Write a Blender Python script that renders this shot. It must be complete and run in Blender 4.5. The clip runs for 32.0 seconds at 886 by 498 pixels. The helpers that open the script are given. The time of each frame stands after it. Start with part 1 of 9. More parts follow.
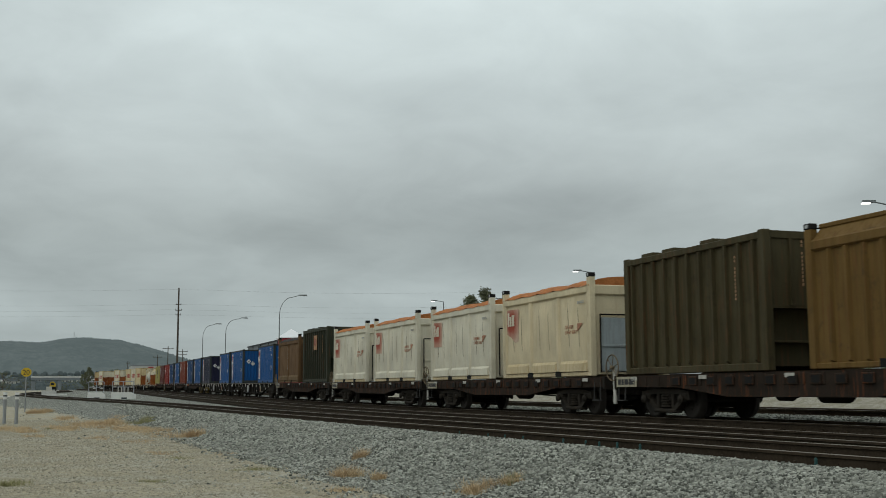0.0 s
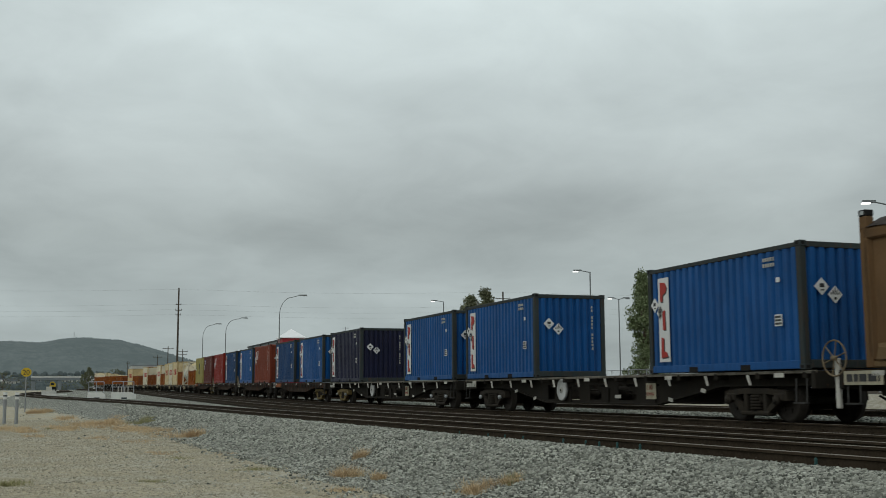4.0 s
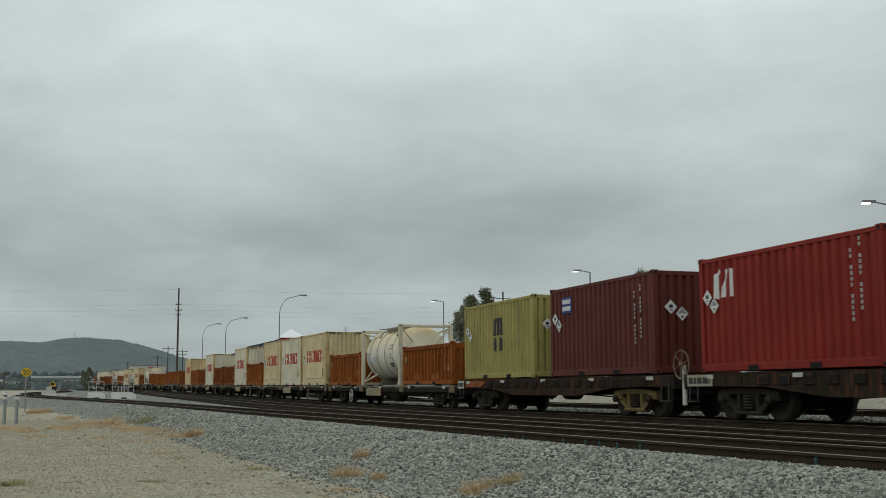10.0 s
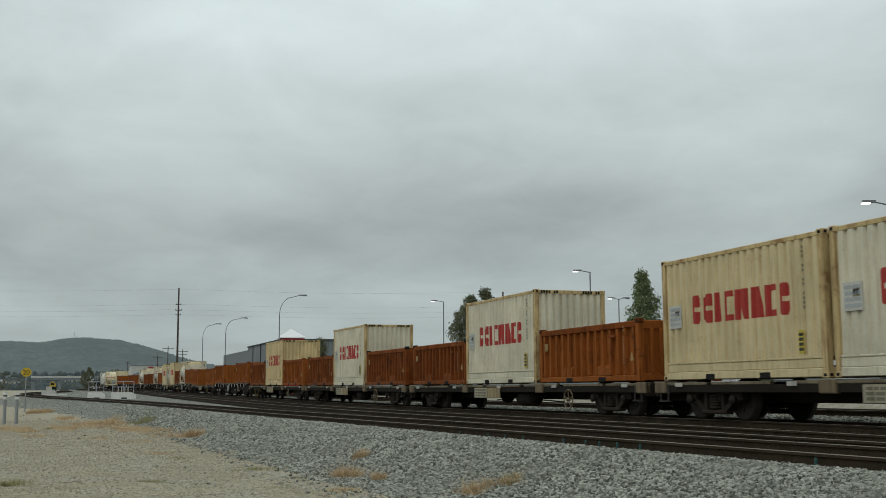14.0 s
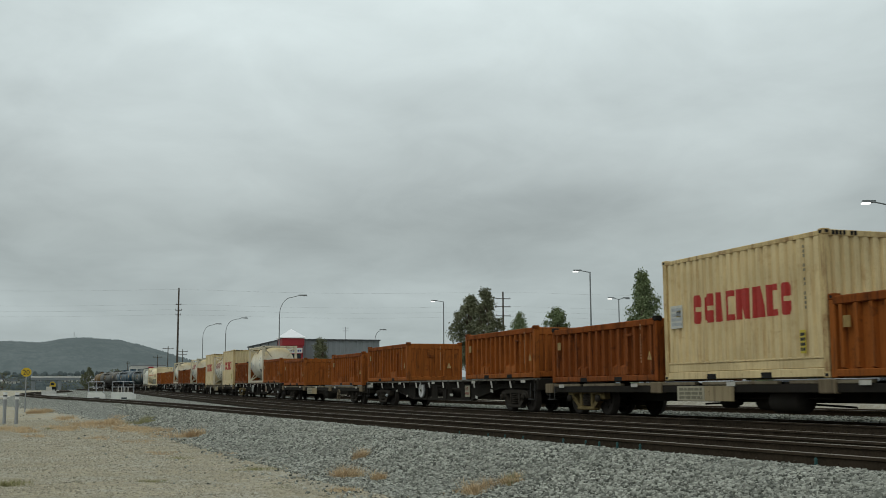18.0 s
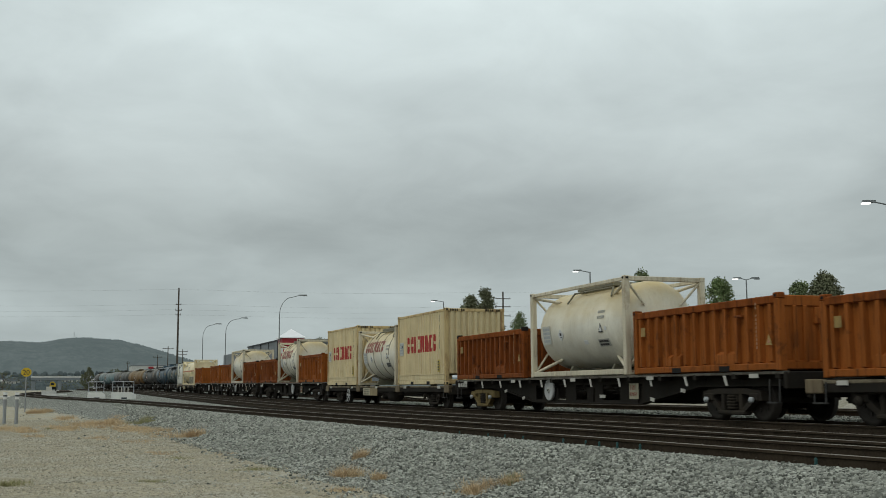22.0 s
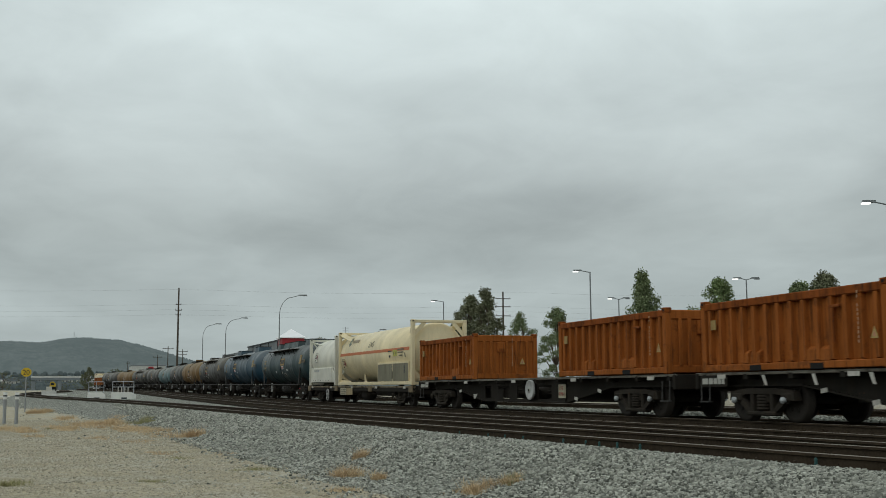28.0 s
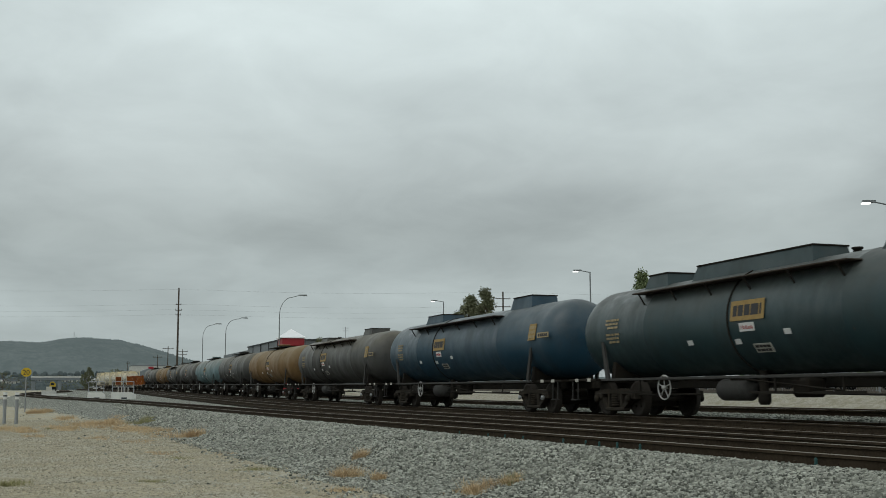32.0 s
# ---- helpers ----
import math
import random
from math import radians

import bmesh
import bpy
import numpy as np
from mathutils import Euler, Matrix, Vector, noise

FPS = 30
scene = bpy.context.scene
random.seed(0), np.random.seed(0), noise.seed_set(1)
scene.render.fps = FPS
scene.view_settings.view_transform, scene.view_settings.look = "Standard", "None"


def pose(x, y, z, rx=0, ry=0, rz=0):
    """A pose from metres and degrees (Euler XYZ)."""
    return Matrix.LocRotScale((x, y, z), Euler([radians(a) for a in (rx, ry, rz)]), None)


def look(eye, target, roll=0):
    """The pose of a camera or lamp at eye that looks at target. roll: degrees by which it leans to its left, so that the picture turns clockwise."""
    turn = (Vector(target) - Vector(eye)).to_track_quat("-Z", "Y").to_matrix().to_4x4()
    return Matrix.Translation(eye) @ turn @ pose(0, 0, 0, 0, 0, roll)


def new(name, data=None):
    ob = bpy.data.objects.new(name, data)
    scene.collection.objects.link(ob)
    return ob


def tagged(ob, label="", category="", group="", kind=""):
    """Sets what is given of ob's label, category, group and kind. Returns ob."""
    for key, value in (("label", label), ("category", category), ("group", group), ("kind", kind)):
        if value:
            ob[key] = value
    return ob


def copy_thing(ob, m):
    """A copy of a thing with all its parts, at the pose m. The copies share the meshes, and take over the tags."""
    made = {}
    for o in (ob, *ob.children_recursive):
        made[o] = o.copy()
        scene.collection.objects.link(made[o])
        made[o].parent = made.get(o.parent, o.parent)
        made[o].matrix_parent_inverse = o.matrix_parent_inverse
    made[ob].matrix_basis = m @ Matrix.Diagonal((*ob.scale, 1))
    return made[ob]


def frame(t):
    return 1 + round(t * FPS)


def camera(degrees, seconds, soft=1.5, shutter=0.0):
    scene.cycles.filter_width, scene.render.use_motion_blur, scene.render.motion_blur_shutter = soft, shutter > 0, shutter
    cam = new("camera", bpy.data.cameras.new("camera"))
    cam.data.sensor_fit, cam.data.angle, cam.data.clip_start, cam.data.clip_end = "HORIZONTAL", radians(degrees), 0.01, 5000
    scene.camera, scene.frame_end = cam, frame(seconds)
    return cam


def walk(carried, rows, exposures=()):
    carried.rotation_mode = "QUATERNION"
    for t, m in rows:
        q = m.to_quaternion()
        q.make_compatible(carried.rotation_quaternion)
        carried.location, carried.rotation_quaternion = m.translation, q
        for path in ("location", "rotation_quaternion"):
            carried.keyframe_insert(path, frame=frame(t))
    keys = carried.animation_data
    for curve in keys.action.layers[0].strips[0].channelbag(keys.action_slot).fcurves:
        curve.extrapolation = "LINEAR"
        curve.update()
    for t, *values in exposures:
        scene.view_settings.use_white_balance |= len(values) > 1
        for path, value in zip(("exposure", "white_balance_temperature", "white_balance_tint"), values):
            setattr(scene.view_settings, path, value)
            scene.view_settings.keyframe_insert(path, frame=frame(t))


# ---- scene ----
# ---------------------------------------------------------------- camera
EYE = (0.0, 0.0, 0.70)
PITCH, YAW, ROLL = radians(7.245), radians(70.695), -0.284
AIM = (EYE[0] - math.sin(YAW) * math.cos(PITCH), EYE[1] + math.cos(YAW) * math.cos(PITCH), EYE[2] + math.sin(PITCH))
cam = camera(43.477, 32.0, soft=0.9, shutter=0.12)
walk(cam, [(0.0, look(EYE, AIM, ROLL)), (32.0, look(EYE, AIM, ROLL))], [(0.0, -0.03), (9.0, -0.01), (14.0, 0.02), (20.0, 0.05), (24.0, 0.06), (32.0, 0.05)])

# ---------------------------------------------------------------- world, sun, exposure
SUN_EL, SUN_AZ = radians(55), radians(150)
world = bpy.data.worlds.new("overcast_sky")
scene.world = world
world.use_nodes = True
wn, wl = world.node_tree.nodes, world.node_tree.links
wn.clear()


def wnode(kind, **props):
    n = wn.new(kind)
    for k, v in props.items():
        n.inputs[k].default_value = v
    return n


def wmath(op, a, b, clamp=False):
    n = wn.new("ShaderNodeMath")
    n.operation, n.use_clamp = op, clamp
    for i, v in enumerate((a, b)):
        if isinstance(v, (int, float)):
            n.inputs[i].default_value = v
        else:
            wl.new(v, n.inputs[i])
    return n.outputs[0]


w_out = wn.new("ShaderNodeOutputWorld")
w_bg = wnode("ShaderNodeBackground", Strength=1.06)
w_tc = wn.new("ShaderNodeTexCoord")
w_sep = wn.new("ShaderNodeSeparateXYZ")
wl.new(w_tc.outputs["Generated"], w_sep.inputs[0])
# clouds lie on a flat layer: the direction divided by its height
w_h = wmath("MAXIMUM", w_sep.outputs["Z"], 0.0)
w_d = wmath("ADD", w_h, 0.22)
w_u = wmath("DIVIDE", w_sep.outputs["X"], w_d)
w_v = wmath("DIVIDE", w_sep.outputs["Y"], w_d)
w_c = wn.new("ShaderNodeCombineXYZ")
wl.new(w_u, w_c.inputs[0])
wl.new(w_v, w_c.inputs[1])
w_big = wnode("ShaderNodeTexNoise", Scale=1.05, Detail=4.0, Roughness=0.5, Distortion=0.3)
w_small = wnode("ShaderNodeTexNoise", Scale=3.4, Detail=6.0, Roughness=0.58, Distortion=0.4)
wl.new(w_c.outputs[0], w_big.inputs["Vector"])
wl.new(w_c.outputs[0], w_small.inputs["Vector"])
w_mix = wmath("ADD", wmath("MULTIPLY", w_big.outputs["Fac"], 0.68), wmath("MULTIPLY", w_small.outputs["Fac"], 0.32))
# cloud deck: paler overhead, a grey band lower down, a paler rim at the horizon
w_el = wn.new("ShaderNodeValToRGB")
w_el.color_ramp.elements[0].position, w_el.color_ramp.elements[0].color = 0.0, (0.305, 0.352, 0.358, 1)
w_el.color_ramp.elements[1].position, w_el.color_ramp.elements[1].color = 1.0, (0.46, 0.51, 0.51, 1)
for p, c in ((0.045, (0.335, 0.385, 0.388)), (0.085, (0.360, 0.408, 0.406)), (0.14, (0.348, 0.390, 0.382)), (0.19, (0.405, 0.452, 0.445)), (0.26, (0.485, 0.545, 0.54)), (0.34, (0.585, 0.66, 0.655))):
    e = w_el.color_ramp.elements.new(p)
    e.color = (*c, 1)
wl.new(w_sep.outputs["Z"], w_el.inputs[0])
w_var = wn.new("ShaderNodeMapRange")
for i, v in ((1, 0.33), (2, 0.67), (3, 0.80), (4, 1.20)):
    w_var.inputs[i].default_value = v
wl.new(w_mix, w_var.inputs[0])
w_mul = wn.new("ShaderNodeVectorMath")
w_mul.operation = "SCALE"
wl.new(w_el.outputs[0], w_mul.inputs[0])
# the low deck is heavier over the plain to the north-east
w_side = wmath("ADD", wmath("MULTIPLY", w_sep.outputs["X"], 0.33), wmath("MULTIPLY", w_sep.outputs["Y"], 0.944))
w_side = wmath("MULTIPLY", wmath("ADD", w_side, 0.06), 3.4, True)
w_low = wmath("SUBTRACT", 1.0, wmath("MULTIPLY", wmath("SUBTRACT", w_sep.outputs["Z"], 0.10), 14.0, True), True)
w_heavy = wmath("SUBTRACT", 1.0, wmath("MULTIPLY", wmath("MULTIPLY", w_side, w_low), 0.10))
wl.new(wmath("MULTIPLY", w_var.outputs[0], w_heavy), w_mul.inputs["Scale"])
# thin remainder of the clear sky above the cloud deck
w_sky = wn.new("ShaderNodeTexSky")
w_sky.sky_type, w_sky.sun_disc, w_sky.sun_elevation, w_sky.sun_rotation = "NISHITA", False, SUN_EL, SUN_AZ
w_sc = wn.new("ShaderNodeVectorMath")
w_sc.operation = "SCALE"
w_sc.inputs["Scale"].default_value = 0.006
wl.new(w_sky.outputs[0], w_sc.inputs[0])
w_add = wn.new("ShaderNodeVectorMath")
w_add.operation = "ADD"
wl.new(w_mul.outputs[0], w_add.inputs[0])
wl.new(w_sc.outputs[0], w_add.inputs[1])
wl.new(w_add.outputs[0], w_bg.inputs["Color"])
wl.new(w_bg.outputs[0], w_out.inputs["Surface"])

sun = new("sun", bpy.data.lights.new("sun", "SUN"))
sun.data.energy, sun.data.angle, sun.data.color = 0.5, radians(40), (1.0, 0.97, 0.92)
sun.matrix_world = look((0, 0, 60), (0 - 60 * math.cos(SUN_EL) * math.sin(SUN_AZ), 0 - 60 * math.cos(SUN_EL) * math.cos(SUN_AZ), 60 - 60 * math.sin(SUN_EL)))


# ---------------------------------------------------------------- mesh and part helpers
class Shape:
    """Gathers vertices and faces of one mesh; each face has a material slot."""

    def __init__(self):
        self.v, self.f, self.m, self.smooth = [], [], [], []

    def add(self, verts, faces, slot=0, smooth=False):
        o = len(self.v)
        self.v.extend([tuple(p) for p in verts])
        for f in faces:
            self.f.append(tuple(i + o for i in f))
            self.m.append(slot)
            self.smooth.append(smooth)
        return self

    def box(self, x0, x1, y0, y1, z0, z1, c=0.0, slot=0, m=None):
        """A box; c: width of its chamfered edges; m: a matrix."""
        if c <= 0:
            vs = [(x, y, z) for x in (x0, x1) for y in (y0, y1) for z in (z0, z1)]
            fs = [(0, 1, 3, 2), (4, 6, 7, 5), (0, 4, 5, 1), (2, 3, 7, 6), (0, 2, 6, 4), (1, 5, 7, 3)]
        else:
            c = min(c, 0.45 * min(x1 - x0, y1 - y0, z1 - z0))
            lo, hi = (x0, y0, z0), (x1, y1, z1)
            vs, at = [], {}
            for sx in (0, 1):
                for sy in (0, 1):
                    for sz in (0, 1):
                        s = (sx, sy, sz)
                        for ax in range(3):
                            p = []
                            for k in range(3):
                                e = hi[k] if s[k] else lo[k]
                                p.append(e if k == ax else e + (-c if s[k] else c))
                            at[(s, ax)] = len(vs)
                            vs.append(tuple(p))
            fs = []
            for ax in range(3):
                a, b = [k for k in range(3) if k != ax]
                for s in (0, 1):
                    loop = []
                    for u, w in ((0, 0), (1, 0), (1, 1), (0, 1)):
                        q = [0, 0, 0]
                        q[ax], q[a], q[b] = s, u, w
                        loop.append(at[(tuple(q), ax)])
                    fs.append(tuple(loop if (s == 1) == (ax != 1) else loop[::-1]))
            for ax in range(3):
                a, b = [k for k in range(3) if k != ax]
                for u in (0, 1):
                    for w in (0, 1):
                        q0, q1 = [0, 0, 0], [0, 0, 0]
                        q0[a] = q1[a] = u
                        q0[b] = q1[b] = w
                        q1[ax] = 1
                        q0, q1 = tuple(q0), tuple(q1)
                        loop = (at[(q0, a)], at[(q1, a)], at[(q1, b)], at[(q0, b)])
                        flip = (u == w) == (ax != 1)
                        fs.append(loop if not flip else loop[::-1])
            for s in [(i, j, k) for i in (0, 1) for j in (0, 1) for k in (0, 1)]:
                loop = (at[(s, 0)], at[(s, 1)], at[(s, 2)])
                fs.append(loop if sum(s) % 2 else loop[::-1])
        if m is not None:
            vs = [m @ Vector(p) for p in vs]
        return self.add(vs, fs, slot)

    def tube(self, p, q, r, n=10, r2=None, slot=0, smooth=True, caps=True):
        """A round bar from p to q."""
        p, q = Vector(p), Vector(q)
        r2 = r if r2 is None else r2
        w = (q - p).normalized()
        a = w.orthogonal().normalized()
        b = w.cross(a)
        vs = []
        for c, rr in ((p, r), (q, r2)):
            for i in range(n):
                t = 2 * math.pi * i / n
                vs.append(c + rr * (a * math.cos(t) + b * math.sin(t)))
        self.add(vs, [(i, (i + 1) % n, n + (i + 1) % n, n + i) for i in range(n)], slot, smooth)
        if caps:
            self.add(vs[:n], [tuple(range(n - 1, -1, -1))], slot)
            self.add(vs[n:], [tuple(range(n))], slot)
        return self

    def lathe(self, prof, axis="x", n=32, at=(0, 0, 0), slot=0, smooth=True):
        """Turns a profile of (place along the axis, radius) about an axis."""
        vs = []
        for s, r in prof:
            for i in range(n):
                t = 2 * math.pi * i / n
                c, d = r * math.cos(t), r * math.sin(t)
                p = {"x": (s, c, d), "y": (d, s, c), "z": (c, d, s)}[axis]
                vs.append((p[0] + at[0], p[1] + at[1], p[2] + at[2]))
        fs = []
        for k in range(len(prof) - 1):
            for i in range(n):
                j = (i + 1) % n
                fs.append((k * n + i, k * n + j, (k + 1) * n + j, (k + 1) * n + i))
        if prof[0][1] > 1e-4:
            fs.append(tuple(range(n - 1, -1, -1)))
        if prof[-1][1] > 1e-4:
            k = (len(prof) - 1) * n
            fs.append(tuple(range(k, k + n)))
        return self.add(vs, fs, slot, smooth)

    def prism(self, poly, axis, a0, a1, slot=0):
        """A polygon pushed along an axis. poly: 2D points in the plane of the other two axes (in their order)."""
        k = "xyz".index(axis)
        n = len(poly)
        vs = []
        for a in (a0, a1):
            for p in poly:
                q = list(p)
                q.insert(k, a)
                vs.append(tuple(q))
        fs = [(i, (i + 1) % n, n + (i + 1) % n, n + i) for i in range(n)]
        fs += [tuple(range(n - 1, -1, -1)), tuple(range(n, 2 * n))]
        return self.add(vs, fs, slot)

    def mesh(self, name, *mats):
        me = bpy.data.meshes.new(name)
        me.from_pydata(self.v, [], self.f)
        for m in mats:
            me.materials.append(m)
        me.polygons.foreach_set("material_index", self.m)
        me.polygons.foreach_set("use_smooth", self.smooth)
        bm = bmesh.new()
        bm.from_mesh(me)
        bmesh.ops.recalc_face_normals(bm, faces=bm.faces)
        bm.to_mesh(me)
        bm.free()
        me.update()
        return me


def part(name, shape, material, parent, label="", m=None):
    """One mesh object under a thing or a part. shape: a Shape or a mesh that is shared."""
    mats = material if isinstance(material, (list, tuple)) else [material]
    ob = new(name, shape if isinstance(shape, bpy.types.Mesh) else shape.mesh(name, *mats))
    ob.parent = parent
    if m is not None:
        ob.matrix_basis = m
    return tagged(ob, label, "", "", "stuff" if name == "stencil" else "")


def thing(name, label, category, group="", kind="", m=None):
    ob = tagged(new(name), label, category, group, kind)
    ob.empty_display_size = 0.2
    if m is not None:
        ob.matrix_basis = m
    return ob


# ---------------------------------------------------------------- the lie of the land and of the tracks
def rise(x):
    """The line climbs gently away from the camera."""
    d = -x - 45.0
    if d <= -15:
        return 0.0
    if d < 15:
        return 0.0062 * (d + 15) ** 2 / 60.0
    return 0.0062 * d if d < 230 else 0.0062 * 230 + 0.002 * (d - 230)


def lateral(x):
    """How far the near face of the loads on the running line lies from the camera's line, by place along it."""
    y = 14.05
    for k, c in ((10, -9.085e-5), (-50, 3.948e-4), (-100, -2.043e-4), (-160, -1.990e-3)):
        d = min(max(x, -236.0) - k, 0.0)
        y += c * d * d / 2
    if x < -236:
        d = -236 - x
        y += -0.1359 * d + 0.0030 * d * d if d < 60 else -8.154 + 10.8 + 0.2241 * (d - 60)
    return y


def centre(x, off=0.0):
    """Centre line of the running line, shifted sideways."""
    return lateral(x) + 1.22 + off


GONE0 = 16 * (13.2116 * -1 + -0.7013 / 2)


def gone(t):
    """Metres that the train has gone since the start."""
    q = (t - 16.0) / 16.0
    return 16 * (13.2116 * q - 0.7013 * q * q / 2) - GONE0


def on_line(u, z, half):
    """The pose of a thing on the running line with its middle at u; half: half the distance between its bearings."""
    x0, x1 = u - half, u + half
    y0, y1, z0, z1 = centre(x0), centre(x1), rise(x0), rise(x1)
    yaw = math.degrees(math.atan2(y1 - y0, x1 - x0))
    pit = -math.degrees(math.atan2(z1 - z0, x1 - x0))
    return pose(u, (y0 + y1) / 2, (z0 + z1) / 2 + z, 0, pit, yaw)


RIDES = []  # (thing, place in the train, height, half base)


def ride(ob, s, z, half):
    RIDES.append((ob, s, z, half))
    ob.matrix_basis = on_line(s, z, half)
    return ob


def near_line(x):
    """Near rail of the line that branches off before the running line."""
    y = 8.45 + 0.052 * x
    if x < -40:
        y -= 0.0024 * (-40 - x) ** 2 / 2
    if x < -90:
        y += 0.0060 * (-90 - x) ** 2 / 2
    return y
# ---------------------------------------------------------------- materials
def nodes_of(name, rough=0.6, metal=0.0):
    m = bpy.data.materials.new(name)
    m.use_nodes = True
    t = m.node_tree
    b = t.nodes["Principled BSDF"]
    b.inputs["Roughness"].default_value, b.inputs["Metallic"].default_value = rough, metal
    return m, t, b


def put(t, kind, ins=None, **props):
    n = t.nodes.new(kind)
    for k, v in props.items():
        if k == "operation":
            n.operation = v
        elif k == "blend":
            n.blend_type = v
        elif k == "data":
            n.data_type = v
        elif k == "feature":
            n.feature = v
        elif k == "clamp":
            n.use_clamp = v
    for k, v in (ins or {}).items():
        if isinstance(v, bpy.types.NodeSocket):
            t.links.new(v, n.inputs[k])
        else:
            n.inputs[k].default_value = v
    return n


def coords(t, scale=(1, 1, 1), vary=True):
    """Object coordinates, scaled, with an offset of its own for each object."""
    tc = put(t, "ShaderNodeTexCoord").outputs["Object"]
    if vary:
        r = put(t, "ShaderNodeObjectInfo").outputs["Random"]
        s = put(t, "ShaderNodeMath", {0: r, 1: 37.0}, operation="MULTIPLY").outputs[0]
        tc = put(t, "ShaderNodeVectorMath", {0: tc, 1: s}, operation="ADD").outputs[0]
    return put(t, "ShaderNodeVectorMath", {0: tc, 1: scale}, operation="MULTIPLY").outputs[0]


def noise_of(t, vec, scale, detail=4.0, rough=0.55):
    return put(t, "ShaderNodeTexNoise", {"Vector": vec, "Scale": scale, "Detail": detail, "Roughness": rough}).outputs["Fac"]


def span(t, fac, a, b, lo=0.0, hi=1.0):
    return put(t, "ShaderNodeMapRange", {0: fac, 1: a, 2: b, 3: lo, 4: hi}).outputs[0]


def blend(t, fac, a, b, mode="MIX"):
    n = put(t, "ShaderNodeMix", data="RGBA", blend=mode)
    for k, v in ((0, fac), (6, a), (7, b)):
        if isinstance(v, bpy.types.NodeSocket):
            t.links.new(v, n.inputs[k])
        elif k == 0:
            n.inputs[0].default_value = v
        else:
            n.inputs[k].default_value = (*v, 1) if len(v) == 3 else v
    return n.outputs[2]


def bump(t, b, height, strength=0.3, dist=0.02):
    n = put(t, "ShaderNodeBump", {"Height": height, "Strength": strength, "Distance": dist})
    t.links.new(n.outputs[0], b.inputs["Normal"])


def paint(name, col, rough=0.55, grime=0.5, rust=0.25, metal=0.0, grimecol=(0.055, 0.045, 0.035), rustcol=(0.16, 0.06, 0.025), fade=0.25, gloss=0.18, run=(5.5, 5.5, 0.45), dust=None, drips=0.0):
    """Weathered paint on steel: faded patches, streaks that run down, grime and rust spots."""
    m, t, b = nodes_of(name, rough, metal)
    b.inputs["Specular IOR Level"].default_value = gloss
    v = coords(t)
    big = noise_of(t, v, 0.8, 5)
    fine = noise_of(t, v, 22.0, 3)
    streak = noise_of(t, coords(t, run), 1.6, 5, 0.6)
    spots = noise_of(t, v, 6.5, 6, 0.65)
    pale = tuple(min(1, c * 1.18 + 0.006) for c in col)
    dark = tuple(c * 0.72 for c in col)
    c = blend(t, span(t, big, 0.35, 0.68), dark, pale) if fade > 0 else col
    c = blend(t, 1.0 - min(1, fade * 2.2), c, col) if fade > 0 else c
    c = blend(t, span(t, streak, 0.48, 0.78, 0.0, grime), c, grimecol)
    c = blend(t, span(t, spots, 0.66, 0.74, 0.0, min(1.0, rust * 2.5)), c, rustcol)
    c = blend(t, span(t, fine, 0.3, 0.7, 0.0, 0.16), c, tuple(x * 0.55 for x in col))
    if drips > 0:
        thin = noise_of(t, coords(t, (16.0, 16.0, 0.9)), 1.0, 4, 0.6)
        c = blend(t, span(t, thin, 0.54, 0.70, 0.0, drips), c, rustcol)
        blot = noise_of(t, v, 2.4, 6, 0.7)
        c = blend(t, span(t, blot, 0.56, 0.66, 0.0, drips * 0.9), c, grimecol)
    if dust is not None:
        # settled dust on upward faces, broken by washes; on dark barrels it also paints in the sky-lit top
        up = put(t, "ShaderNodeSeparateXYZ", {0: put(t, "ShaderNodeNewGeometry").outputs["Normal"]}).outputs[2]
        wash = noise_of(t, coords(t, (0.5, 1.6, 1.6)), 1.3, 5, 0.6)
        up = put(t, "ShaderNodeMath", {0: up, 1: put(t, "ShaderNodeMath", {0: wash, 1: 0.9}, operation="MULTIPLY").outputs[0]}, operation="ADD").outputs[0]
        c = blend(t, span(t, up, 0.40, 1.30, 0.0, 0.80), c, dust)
    t.links.new(c, b.inputs["Base Color"])
    t.links.new(span(t, streak, 0.3, 0.7, max(0.05, rough - 0.12), min(1, rough + 0.2)), b.inputs["Roughness"])
    bump(t, b, fine, 0.12, 0.004)
    return m


def plain(name, col, rough=0.7, metal=0.0, amount=0.25, scale=9.0):
    m, t, b = nodes_of(name, rough, metal)
    b.inputs["Specular IOR Level"].default_value = 0.12 if rough >= 0.65 else 0.4
    v = coords(t)
    n = noise_of(t, v, scale, 4)
    n2 = noise_of(t, v, scale * 6, 3)
    c = blend(t, span(t, n, 0.3, 0.7, 0.0, amount * 2), col, tuple(x * 0.55 for x in col))
    c = blend(t, span(t, n2, 0.4, 0.75, 0.0, amount), c, tuple(min(1, x * 1.35 + 0.01) for x in col))
    t.links.new(c, b.inputs["Base Color"])
    bump(t, b, n2, 0.25, 0.006)
    return m


